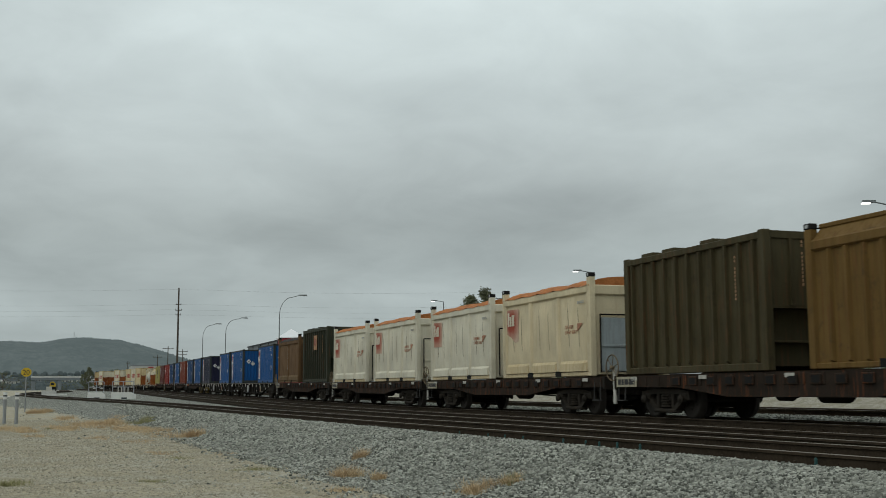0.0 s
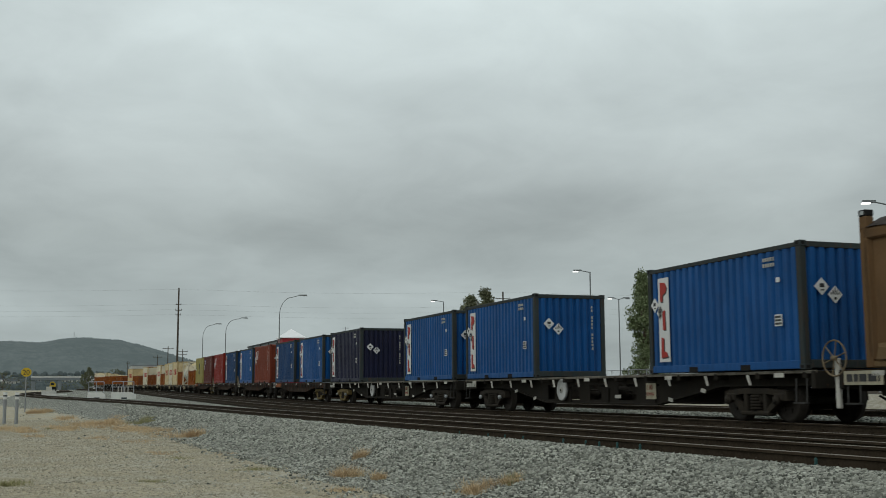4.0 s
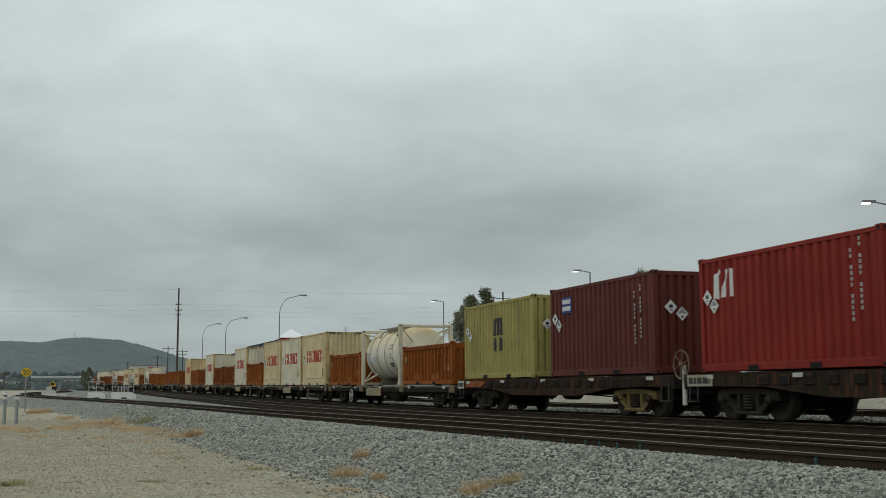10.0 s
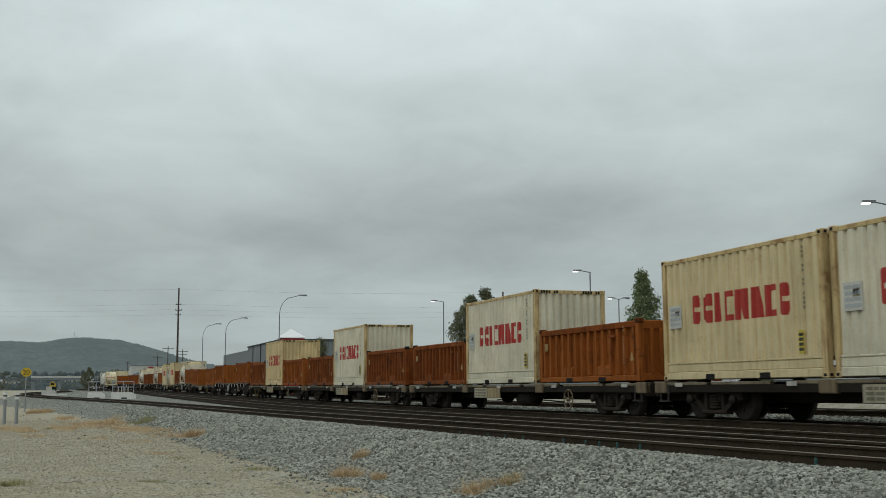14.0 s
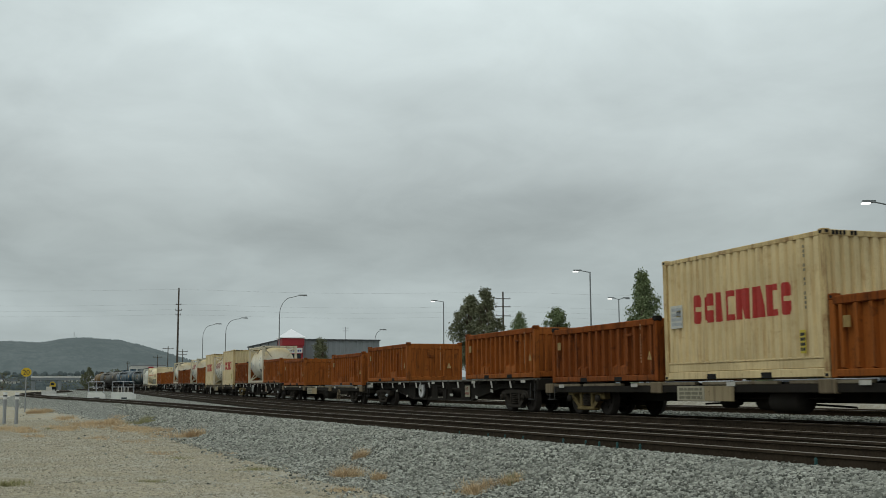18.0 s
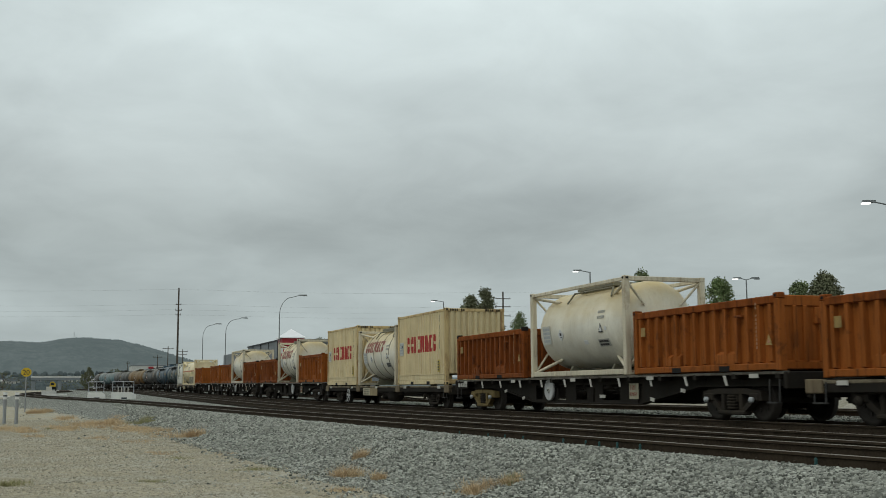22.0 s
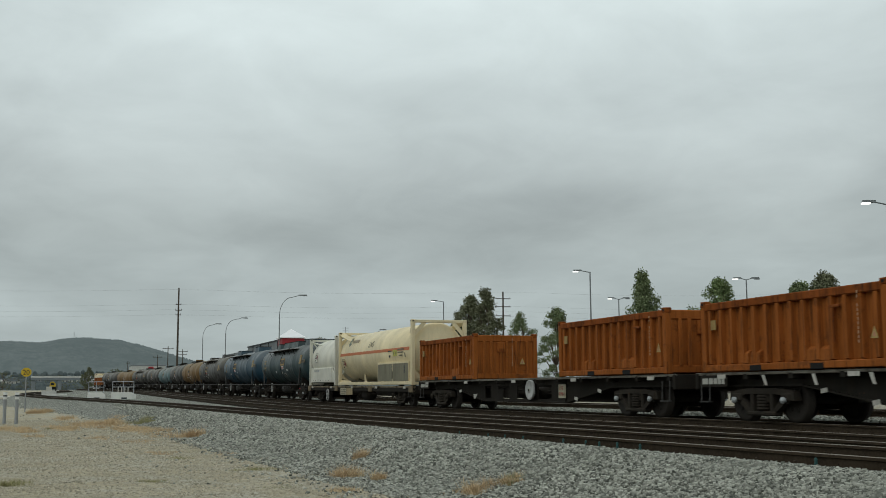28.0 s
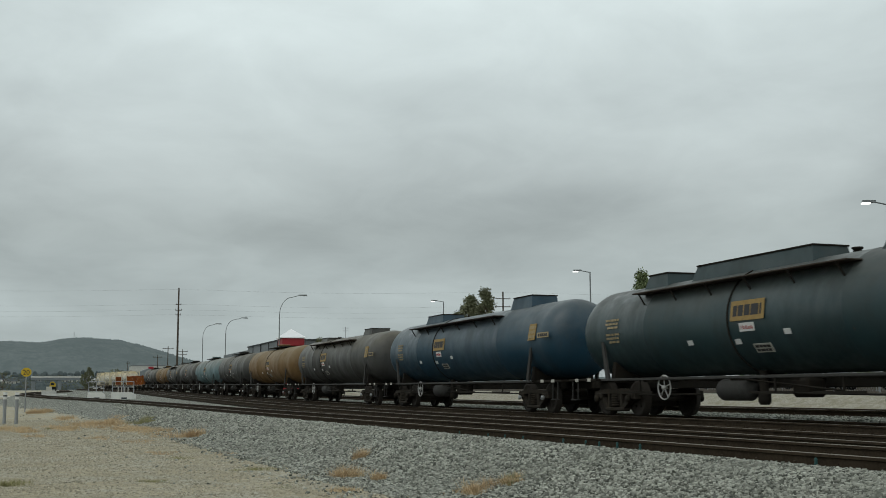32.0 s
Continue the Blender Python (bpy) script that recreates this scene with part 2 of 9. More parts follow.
M = {}
M["blue"] = paint("blue container paint", (0.006, 0.082, 0.265), 0.45, 0.30, 0.12)
M["blue_old"] = paint("dull blue container paint", (0.006, 0.048, 0.150), 0.5, 0.45, 0.16)
M["navy"] = paint("navy container paint", (0.012, 0.014, 0.040), 0.45, 0.35, 0.12)
M["red"] = paint("red container paint", (0.250, 0.020, 0.012), 0.5, 0.4, 0.15)
M["brick"] = paint("brick red container paint", (0.20, 0.040, 0.018), 0.55, 0.4, 0.15)
M["maroon"] = paint("maroon container paint", (0.120, 0.027, 0.020), 0.55, 0.4, 0.15)
M["mustard"] = paint("mustard container paint", (0.37, 0.325, 0.105), 0.6, 0.45, 0.3, grimecol=(0.16, 0.13, 0.05), rustcol=(0.12, 0.06, 0.025), drips=0.35)
M["cream"] = paint("cream container paint", (0.71, 0.590, 0.345), 0.5, 0.35, 0.22, grimecol=(0.42, 0.26, 0.11), rustcol=(0.26, 0.12, 0.05), drips=0.36)
M["white"] = paint("white container paint", (0.73, 0.68, 0.52), 0.5, 0.28, 0.18, grimecol=(0.46, 0.34, 0.18), rustcol=(0.28, 0.13, 0.06), drips=0.26)
M["cream_warm"] = paint("yellowed cream container paint", (0.71, 0.56, 0.30), 0.5, 0.35, 0.24, grimecol=(0.40, 0.23, 0.09), rustcol=(0.26, 0.12, 0.05), drips=0.40)
M["rust_rail"] = paint("cream rail with rust", (0.62, 0.47, 0.23), 0.6, 0.9, 0.8, grimecol=(0.22, 0.10, 0.04), rustcol=(0.13, 0.05, 0.022), run=(2.5, 2.5, 0.9), drips=0.75)
M["orange"] = paint("orange skip paint", (0.325, 0.096, 0.0175), 0.68, 0.6, 0.35, grimecol=(0.12, 0.040, 0.012), rustcol=(0.07, 0.028, 0.012), gloss=0.10, drips=0.75)
M["orange_dark"] = paint("orange brown skip paint", (0.240, 0.066, 0.013), 0.7, 0.65, 0.4, grimecol=(0.07, 0.026, 0.010), rustcol=(0.05, 0.022, 0.012), gloss=0.12, drips=0.8)
M["orange_rim"] = paint("grimy orange rim", (0.255, 0.068, 0.013), 0.75, 0.9, 0.7, grimecol=(0.06, 0.024, 0.011), rustcol=(0.03, 0.016, 0.010), gloss=0.08, run=(2.0, 2.0, 1.0), drips=0.8)
M["bis"] = paint("dusty white skip paint", (0.72, 0.675, 0.535), 0.6, 0.32, 0.16, grimecol=(0.50, 0.39, 0.23), rustcol=(0.24, 0.12, 0.06), run=(2.6, 2.6, 0.5), drips=0.12)
M["bis_dust"] = paint("skip paint under ochre dust", (0.66, 0.545, 0.34), 0.75, 0.5, 0.15, grimecol=(0.40, 0.26, 0.10), rustcol=(0.26, 0.13, 0.06), drips=0.35)
M["olive"] = paint("dark olive skip paint", (0.066, 0.054, 0.024), 0.65, 0.5, 0.3, grimecol=(0.030, 0.025, 0.014), drips=0.4)
M["olive_green"] = paint("dark green skip paint", (0.038, 0.042, 0.026), 0.65, 0.5, 0.35, grimecol=(0.030, 0.025, 0.016), drips=0.35)
M["brown"] = paint("brown skip paint", (0.168, 0.098, 0.027), 0.7, 0.6, 0.3, grimecol=(0.06, 0.042, 0.02), drips=0.5)
M["rust"] = paint("rust brown sheet", (0.150, 0.084, 0.037), 0.75, 0.5, 0.4, run=(1.6, 1.6, 0.7))
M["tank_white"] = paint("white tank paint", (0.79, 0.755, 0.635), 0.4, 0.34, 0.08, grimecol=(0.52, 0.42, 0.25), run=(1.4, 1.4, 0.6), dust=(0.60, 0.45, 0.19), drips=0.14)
M["tank_frame"] = paint("white frame paint", (0.68, 0.615, 0.46), 0.5, 0.5, 0.4, grimecol=(0.26, 0.17, 0.08), drips=0.42)
M["tank_beige"] = paint("pale yellow tank paint", (0.79, 0.675, 0.43), 0.4, 0.22, 0.05, grimecol=(0.34, 0.27, 0.15))
M["tank_pale"] = paint("clean white tank paint", (0.67, 0.655, 0.56), 0.4, 0.2, 0.05, grimecol=(0.38, 0.33, 0.22), run=(1.4, 1.4, 0.6))
# the dust tones of these barrels also paint in their sky-lit tops
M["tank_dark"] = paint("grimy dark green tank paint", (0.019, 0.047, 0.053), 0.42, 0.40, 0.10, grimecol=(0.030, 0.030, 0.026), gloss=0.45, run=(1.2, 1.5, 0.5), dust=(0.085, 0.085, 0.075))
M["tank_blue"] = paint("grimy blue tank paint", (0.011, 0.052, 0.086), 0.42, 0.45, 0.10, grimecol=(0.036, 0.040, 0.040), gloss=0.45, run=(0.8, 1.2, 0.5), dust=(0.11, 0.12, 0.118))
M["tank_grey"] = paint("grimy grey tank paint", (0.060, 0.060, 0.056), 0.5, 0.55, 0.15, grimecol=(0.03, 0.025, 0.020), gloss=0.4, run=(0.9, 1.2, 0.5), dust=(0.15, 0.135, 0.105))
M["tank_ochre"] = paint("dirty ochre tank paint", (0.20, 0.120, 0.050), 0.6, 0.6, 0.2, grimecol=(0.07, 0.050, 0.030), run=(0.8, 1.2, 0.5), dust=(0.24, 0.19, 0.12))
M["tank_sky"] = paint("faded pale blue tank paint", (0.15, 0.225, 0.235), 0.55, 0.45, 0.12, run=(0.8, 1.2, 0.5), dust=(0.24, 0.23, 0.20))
M["under"] = paint("grimy black underframe", (0.024, 0.021, 0.017), 0.85, 0.5, 0.4, grimecol=(0.045, 0.036, 0.026), rustcol=(0.08, 0.042, 0.022), gloss=0.08)
M["sill"] = paint("rusty dark sill", (0.034, 0.024, 0.017), 0.8, 0.6, 1.0, grimecol=(0.022, 0.018, 0.014), rustcol=(0.185, 0.060, 0.023), gloss=0.1, run=(1.4, 1.4, 1.2), drips=0.8)
M["sill_red"] = paint("orange rust patch", (0.28, 0.085, 0.028), 0.75, 0.7, 0.6, grimecol=(0.09, 0.035, 0.018), run=(2.0, 2.0, 1.2))
M["deck_pale"] = paint("pale worn deck edge", (0.225, 0.188, 0.125), 0.75, 0.8, 0.8, grimecol=(0.06, 0.045, 0.032), run=(1.3, 1.3, 1.3), drips=0.6, rustcol=(0.10, 0.05, 0.026))
M["twist"] = paint("worn twistlock box", (0.20, 0.155, 0.095), 0.75, 0.8, 0.6, grimecol=(0.06, 0.045, 0.032))
M["decal_pink"] = plain("bleached red print", (0.30, 0.20, 0.17), 0.7, 0.0, 0.3)
M["plate"] = paint("white painted plate", (0.55, 0.53, 0.47), 0.6, 0.4, 0.3)
M["bogie"] = paint("dusty bogie casting", (0.034, 0.029, 0.023), 0.9, 0.6, 0.5, grimecol=(0.060, 0.047, 0.032), rustcol=(0.09, 0.05, 0.028), gloss=0.08)
M["bogie_ochre"] = paint("ochre bogie casting", (0.17, 0.125, 0.050), 0.8, 0.7, 0.5, grimecol=(0.05, 0.038, 0.022))
M["wheel"] = plain("wheel steel", (0.034, 0.029, 0.024), 0.75, 0.0)
M["tread"] = plain("polished tread", (0.32, 0.31, 0.30), 0.3, 0.9, 0.1)
M["ring"] = paint("white ring paint", (0.52, 0.52, 0.50), 0.6, 0.4, 0.2)
M["black"] = plain("black rubber and caps", (0.018, 0.017, 0.016), 0.8)
M["decal"] = plain("white sticker", (0.70, 0.70, 0.68), 0.5, 0.0, 0.08)
M["decal_red"] = plain("red lettering paint", (0.42, 0.030, 0.020), 0.6, 0.0, 0.25, 14.0)
M["decal_dark"] = plain("dark lettering paint", (0.03, 0.028, 0.028), 0.6, 0.0, 0.1)
M["decal_pale"] = plain("pale stencil paint", (0.42, 0.41, 0.36), 0.6, 0.0, 0.2)
M["decal_tan"] = plain("worn tan stencil paint", (0.46, 0.27, 0.15), 0.7, 0.0, 0.35, 30.0)
M["bis_cream"] = paint("dusty cream skip paint", (0.72, 0.615, 0.41), 0.6, 0.34, 0.16, grimecol=(0.47, 0.34, 0.17), rustcol=(0.24, 0.12, 0.06), run=(2.6, 2.6, 0.5), drips=0.14)
M["crease"] = plain("grimy crease", (0.34, 0.285, 0.20), 0.8, 0.0, 0.3)
M["grating"] = paint("rusty walkway grating", (0.060, 0.046, 0.036), 0.85, 0.6, 0.6, grimecol=(0.035, 0.030, 0.025), rustcol=(0.12, 0.055, 0.028))
M["headwall"] = plain("whitewashed concrete", (0.76, 0.75, 0.70), 0.85, 0.0, 0.15, 2.0)
M["deck_worn"] = paint("worn dark deck edge", (0.17, 0.155, 0.125), 0.75, 1.0, 0.8, grimecol=(0.035, 0.028, 0.022), run=(1.3, 1.3, 1.3), drips=0.7, rustcol=(0.05, 0.03, 0.02))
M["toe_tan"] = paint("dusty tan toe panel", (0.165, 0.105, 0.050), 0.75, 0.6, 0.4, grimecol=(0.07, 0.045, 0.025))
M["frame_grime"] = paint("grimy frame rail", (0.036, 0.047, 0.048), 0.65, 0.8, 0.6, grimecol=(0.050, 0.045, 0.032), rustcol=(0.10, 0.05, 0.025), drips=0.5)
M["gate_grey"] = paint("pale blue grey gate", (0.36, 0.41, 0.42), 0.5, 0.5, 0.2, grimecol=(0.20, 0.19, 0.15), drips=0.2)
M["gate_ochre"] = paint("dull yellow end gate", (0.23, 0.155, 0.035), 0.7, 0.7, 0.4, grimecol=(0.08, 0.055, 0.025), drips=0.5)
M["decal_sand"] = plain("faded sand yellow sticker", (0.47, 0.34, 0.13), 0.7, 0.0, 0.3)
M["decal_brick"] = plain("dull brick lettering paint", (0.30, 0.075, 0.050), 0.6, 0.0, 0.3, 12.0)
M["decal_maroon"] = plain("maroon hazard paint", (0.22, 0.030, 0.032), 0.6, 0.0, 0.2)
M["decal_green"] = plain("dull green emblem paint", (0.15, 0.20, 0.17), 0.6, 0.0, 0.2)
M["decal_sheet"] = plain("faded notice sheet", (0.58, 0.575, 0.51), 0.6, 0.0, 0.2)
M["decal_grey"] = plain("grey notice sheet", (0.42, 0.44, 0.44), 0.6, 0.0, 0.25)
M["decal_yellow"] = plain("yellow sticker", (0.58, 0.46, 0.06), 0.6, 0.0, 0.12)
M["decal_blue"] = plain("blue lettering paint", (0.02, 0.05, 0.2), 0.6, 0.0, 0.1)
M["decal_rust"] = plain("faded red brown paint", (0.49, 0.25, 0.155), 0.7, 0.0, 0.5, 4.0)
M["plate_ochre"] = plain("ochre number panel", (0.33, 0.215, 0.065), 0.6, 0.0, 0.35)
M["stripe"] = plain("orange stripe paint", (0.50, 0.135, 0.03), 0.5, 0.0, 0.1)
M["tarp"] = plain("orange tarpaulin", (0.47, 0.175, 0.055), 0.75, 0.0, 0.5, 2.2)
M["tarp_dark"] = plain("dark tarpaulin", (0.05, 0.04, 0.035), 0.8, 0.0, 0.3, 3.0)
M["cabinet"] = paint("grey cabinet paint", (0.21, 0.195, 0.135), 0.6, 0.4, 0.1)
M["rail"] = plain("rusty rail web", (0.048, 0.035, 0.0225), 0.92, 0.0, 0.5, 3.5)
M["rail_top"] = plain("worn rail head", (0.180, 0.150, 0.118), 0.6, 0.1, 0.35)
M["sleeper"] = plain("oily timber sleeper", (0.046, 0.038, 0.028), 0.95, 0.0, 0.4)
M["teal"] = plain("teal insulator", (0.012, 0.062, 0.058), 0.6, 0.0, 0.3)
M["concrete"] = plain("pale concrete", (0.58, 0.57, 0.53), 0.85, 0.0, 0.25, 2.0)
M["steel_dark"] = plain("grimy grey steel", (0.062, 0.060, 0.056), 0.7, 0.0, 0.3)
M["galv"] = plain("galvanised steel", (0.34, 0.35, 0.36), 0.45, 0.7, 0.15)
M["pole_grey"] = plain("grey lamp pole", (0.23, 0.245, 0.245), 0.5, 0.3, 0.15)
M["lamp_head"] = plain("pale lamp head", (0.62, 0.63, 0.62), 0.35, 0.0, 0.05)
lens, lens_tree, lens_bsdf = nodes_of("lit lamp lens", 0.2)
lens_bsdf.inputs["Base Color"].default_value = (0.85, 0.86, 0.86, 1)
lens_bsdf.inputs["Emission Color"].default_value = (1.0, 0.98, 0.93, 1)
lens_bsdf.inputs["Emission Strength"].default_value = 1.3
M["lamp_lens"] = lens
M["board_ochre"] = paint("faded ochre board", (0.36, 0.285, 0.165), 0.75, 0.9, 0.7, grimecol=(0.12, 0.09, 0.06), rustcol=(0.12, 0.065, 0.035))
M["board_pale"] = paint("faded pale board", (0.44, 0.40, 0.29), 0.75, 0.7, 0.5, grimecol=(0.20, 0.16, 0.11), rustcol=(0.12, 0.065, 0.035))
M["timber"] = plain("weathered pole timber", (0.085, 0.07, 0.055), 0.85, 0.0, 0.3)
M["wire"] = plain("dull wire", (0.22, 0.23, 0.23), 0.6, 0.3, 0.1)
M["shed"] = plain("grey shed cladding", (0.21, 0.23, 0.24), 0.6, 0.0, 0.15, 0.6)
M["shed_dark"] = plain("dark shed bay", (0.07, 0.075, 0.08), 0.7, 0.0, 0.15)
M["roof_white"] = plain("white metal roof", (0.90, 0.90, 0.90), 0.45, 0.0, 0.03)
M["shop_red"] = plain("red shop cladding", (0.33, 0.022, 0.03), 0.55, 0.0, 0.12)
M["sign_yellow"] = plain("yellow sign face", (0.60, 0.40, 0.02), 0.5, 0.0, 0.08)
M["bark"] = plain("tree bark", (0.12, 0.09, 0.065), 0.9, 0.0, 0.3)
M["car_white"] = plain("white car paint", (0.62, 0.63, 0.64), 0.3, 0.0, 0.05)
M["car_dark"] = plain("dark car paint", (0.06, 0.07, 0.08), 0.3, 0.0, 0.05)
M["glass"] = plain("dark car glass", (0.02, 0.024, 0.026), 0.1, 0.0, 0.05)


def worn_print(name, col, ground):
    """Printed emblem that has bleached away from its heart outwards."""
    m, t, b = nodes_of(name, 0.7)
    b.inputs["Specular IOR Level"].default_value = 0.12
    v = coords(t, (1, 1, 1), False)
    d = put(t, "ShaderNodeVectorMath", {0: v, 1: (-0.12, 0.0, 0.06)}, operation="DISTANCE").outputs["Value"]
    w = noise_of(t, v, 5.0, 5, 0.65)
    d = put(t, "ShaderNodeMath", {0: d, 1: put(t, "ShaderNodeMath", {0: w, 1: 0.35}, operation="MULTIPLY").outputs[0]}, operation="ADD").outputs[0]
    t.links.new(blend(t, span(t, d, 0.44, 0.86), col, ground), b.inputs["Base Color"])
    return m


M["emblem_worn"] = worn_print("bleached red emblem", (0.36, 0.080, 0.048), (0.60, 0.44, 0.33))
M["decal_brown"] = plain("bleached brown print", (0.34, 0.29, 0.20), 0.6, 0.0, 0.2)
M["decal_ink"] = plain("faded olive print", (0.27, 0.27, 0.09), 0.6, 0.0, 0.1)
M["decal_lime"] = plain("yellow-green print", (0.47, 0.46, 0.10), 0.6, 0.0, 0.05)


def leafy(name, a, b2, c3, mix=0.8):
    m, t, b = nodes_of(name, 0.75)
    b.inputs["Specular IOR Level"].default_value = 0.2
    r = put(t, "ShaderNodeNewGeometry").outputs["Random Per Island"]
    n = noise_of(t, coords(t), 0.9, 3)
    c = blend(t, r, a, b2)
    c = blend(t, span(t, n, 0.4, 0.65, 0.0, mix), c, c3)
    t.links.new(c, b.inputs["Base Color"])
    return m


M["leaf"] = leafy("gum leaves", (0.125, 0.162, 0.075), (0.225, 0.270, 0.135), (0.155, 0.185, 0.092))
M["leaf_dark"] = leafy("dark gum leaves", (0.110, 0.122, 0.068), (0.205, 0.212, 0.124), (0.148, 0.150, 0.090))
M["leaf_light"] = leafy("light green leaves", (0.135, 0.192, 0.072), (0.235, 0.300, 0.130), (0.150, 0.185, 0.085))
M["straw"] = leafy("dry grass", (0.52, 0.385, 0.225), (0.66, 0.52, 0.33), (0.42, 0.285, 0.155))
M["grass_green"] = leafy("green grass", (0.22, 0.22, 0.095), (0.36, 0.33, 0.17), (0.28, 0.26, 0.12))
M["stone"] = leafy("ballast stone", (0.045, 0.048, 0.038), (0.53, 0.535, 0.46), (0.19, 0.196, 0.164), 0.4)
M["dirt_stone"] = leafy("sandy pebbles", (0.22, 0.20, 0.15), (0.60, 0.55, 0.43), (0.40, 0.36, 0.265))


def hazy_hill_material(name="distant forest", k=1.0):
    m, t, b = nodes_of(name, 0.95)
    b.inputs["Specular IOR Level"].default_value = 0.05
    v = coords(t, (1, 1, 1), False)
    a = noise_of(t, v, 0.006, 4)
    s = noise_of(t, coords(t, (0.35, 1.0, 2.2), False), 0.035, 6, 0.7)
    # distance haze is mixed into these grey-blue base colours
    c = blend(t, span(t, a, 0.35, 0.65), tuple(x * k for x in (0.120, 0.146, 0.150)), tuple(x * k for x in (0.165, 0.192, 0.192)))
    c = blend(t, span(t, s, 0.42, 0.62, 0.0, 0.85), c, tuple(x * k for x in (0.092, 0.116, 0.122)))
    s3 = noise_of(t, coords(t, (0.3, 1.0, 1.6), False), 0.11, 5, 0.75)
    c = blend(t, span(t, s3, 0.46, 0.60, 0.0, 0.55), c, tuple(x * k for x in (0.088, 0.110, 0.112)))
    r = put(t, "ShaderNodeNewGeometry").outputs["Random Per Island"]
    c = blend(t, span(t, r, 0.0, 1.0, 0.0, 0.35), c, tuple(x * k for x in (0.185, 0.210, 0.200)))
    t.links.new(c, b.inputs["Base Color"])
    return m


M["hill"] = hazy_hill_material()
# nearer woods: the same hazy tones, darkened for thinner haze
M["foot_woods"] = hazy_hill_material("woods at the foot of the hill", 0.72)


def ground_material():
    """Grey ballast along the tracks, dark oily ballast between them, sandy pebbled dirt beside and beyond."""
    m, t, b = nodes_of("yard ground", 0.95)
    b.inputs["Specular IOR Level"].default_value = 0.1
    v = coords(t, (1, 1, 1), False)
    attr = put(t, "ShaderNodeAttribute")
    attr.attribute_name = "zone"
    zone = put(t, "ShaderNodeSeparateColor", {0: attr.outputs["Color"]})
    edge = noise_of(t, v, 0.55, 5, 0.6)
    edge2 = noise_of(t, v, 3.0, 4, 0.6)
    cell = put(t, "ShaderNodeTexVoronoi", {"Vector": v, "Scale": 24.0, "Randomness": 1.0})
    cellv = put(t, "ShaderNodeSeparateColor", {0: cell.outputs["Color"]}).outputs[0]
    depth = cell.outputs["Distance"]
    # crevice shade between the stones is put into the colour
    gap = span(t, depth, 0.25, 0.62, 0.0, 1.0)
    grey = blend(t, cellv, (0.275, 0.280, 0.245), (0.56, 0.57, 0.500))
    grey = blend(t, gap, grey, (0.125, 0.126, 0.108))
    patch = noise_of(t, v, 0.35, 4, 0.6)
    pebble = put(t, "ShaderNodeTexVoronoi", {"Vector": v, "Scale": 34.0})
    pv = put(t, "ShaderNodeSeparateColor", {0: pebble.outputs["Color"]}).outputs[0]
    sand = blend(t, span(t, patch, 0.35, 0.65), (0.405, 0.355, 0.245), (0.505, 0.445, 0.320))
    sand = blend(t, span(t, pv, 0.80, 0.97, 0.0, 0.6), sand, (0.13, 0.13, 0.12))
    sand = blend(t, span(t, pv, 0.05, 0.16, 0.6, 0.0), sand, (0.48, 0.465, 0.41))
    sand = blend(t, span(t, edge2, 0.56, 0.72, 0.0, 0.35), sand, (0.30, 0.22, 0.12))
    oily = blend(t, cellv, (0.026, 0.021, 0.015), (0.080, 0.066, 0.049))
    mottle = noise_of(t, v, 7.0, 5, 0.7)
    sand = blend(t, span(t, mottle, 0.42, 0.60, 0.0, 0.6), sand, (0.285, 0.252, 0.178))
    gravel = noise_of(t, v, 0.8, 6, 0.65)
    sand = blend(t, span(t, gravel, 0.46, 0.58, 0.0, 0.8), sand, blend(t, cellv, (0.27, 0.252, 0.195), (0.55, 0.52, 0.43)))
    fs = put(t, "ShaderNodeMath", {0: zone.outputs[0], 1: put(t, "ShaderNodeMath", {0: edge, 1: 0.5}, operation="SUBTRACT").outputs[0]}, operation="ADD").outputs[0]
    c = blend(t, span(t, fs, 0.32, 0.72), grey, sand)
    fo = put(t, "ShaderNodeMath", {0: zone.outputs[1], 1: put(t, "ShaderNodeMath", {0: edge2, 1: 0.5}, operation="SUBTRACT").outputs[0]}, operation="ADD").outputs[0]
    c = blend(t, span(t, fo, 0.40, 0.60), c, oily)
    c = blend(t, zone.outputs[2], c, blend(t, span(t, edge2, 0.45, 0.62, 0.0, 0.6), blend(t, span(t, pv, 0.2, 0.9), (0.43, 0.40, 0.33), (0.27, 0.25, 0.20)), (0.22, 0.20, 0.13)))
    t.links.new(c, b.inputs["Base Color"])
    h = put(t, "ShaderNodeMath", {0: depth, 1: -1.0}, operation="MULTIPLY").outputs[0]
    grit = noise_of(t, v, 45.0, 4, 0.7)
    hs = put(t, "ShaderNodeMix", {0: span(t, fs, 0.42, 0.58), 2: h, 3: grit}).outputs[0]
    bump(t, b, hs, 0.7, 0.03)
    return m


M["ground"] = ground_material()
# ---------------------------------------------------------------- ground
def smooth(a, b, v):
    t = min(1.0, max(0.0, (v - a) / (b - a)))
    return t * t * (3 - 2 * t)


LOW = -0.75


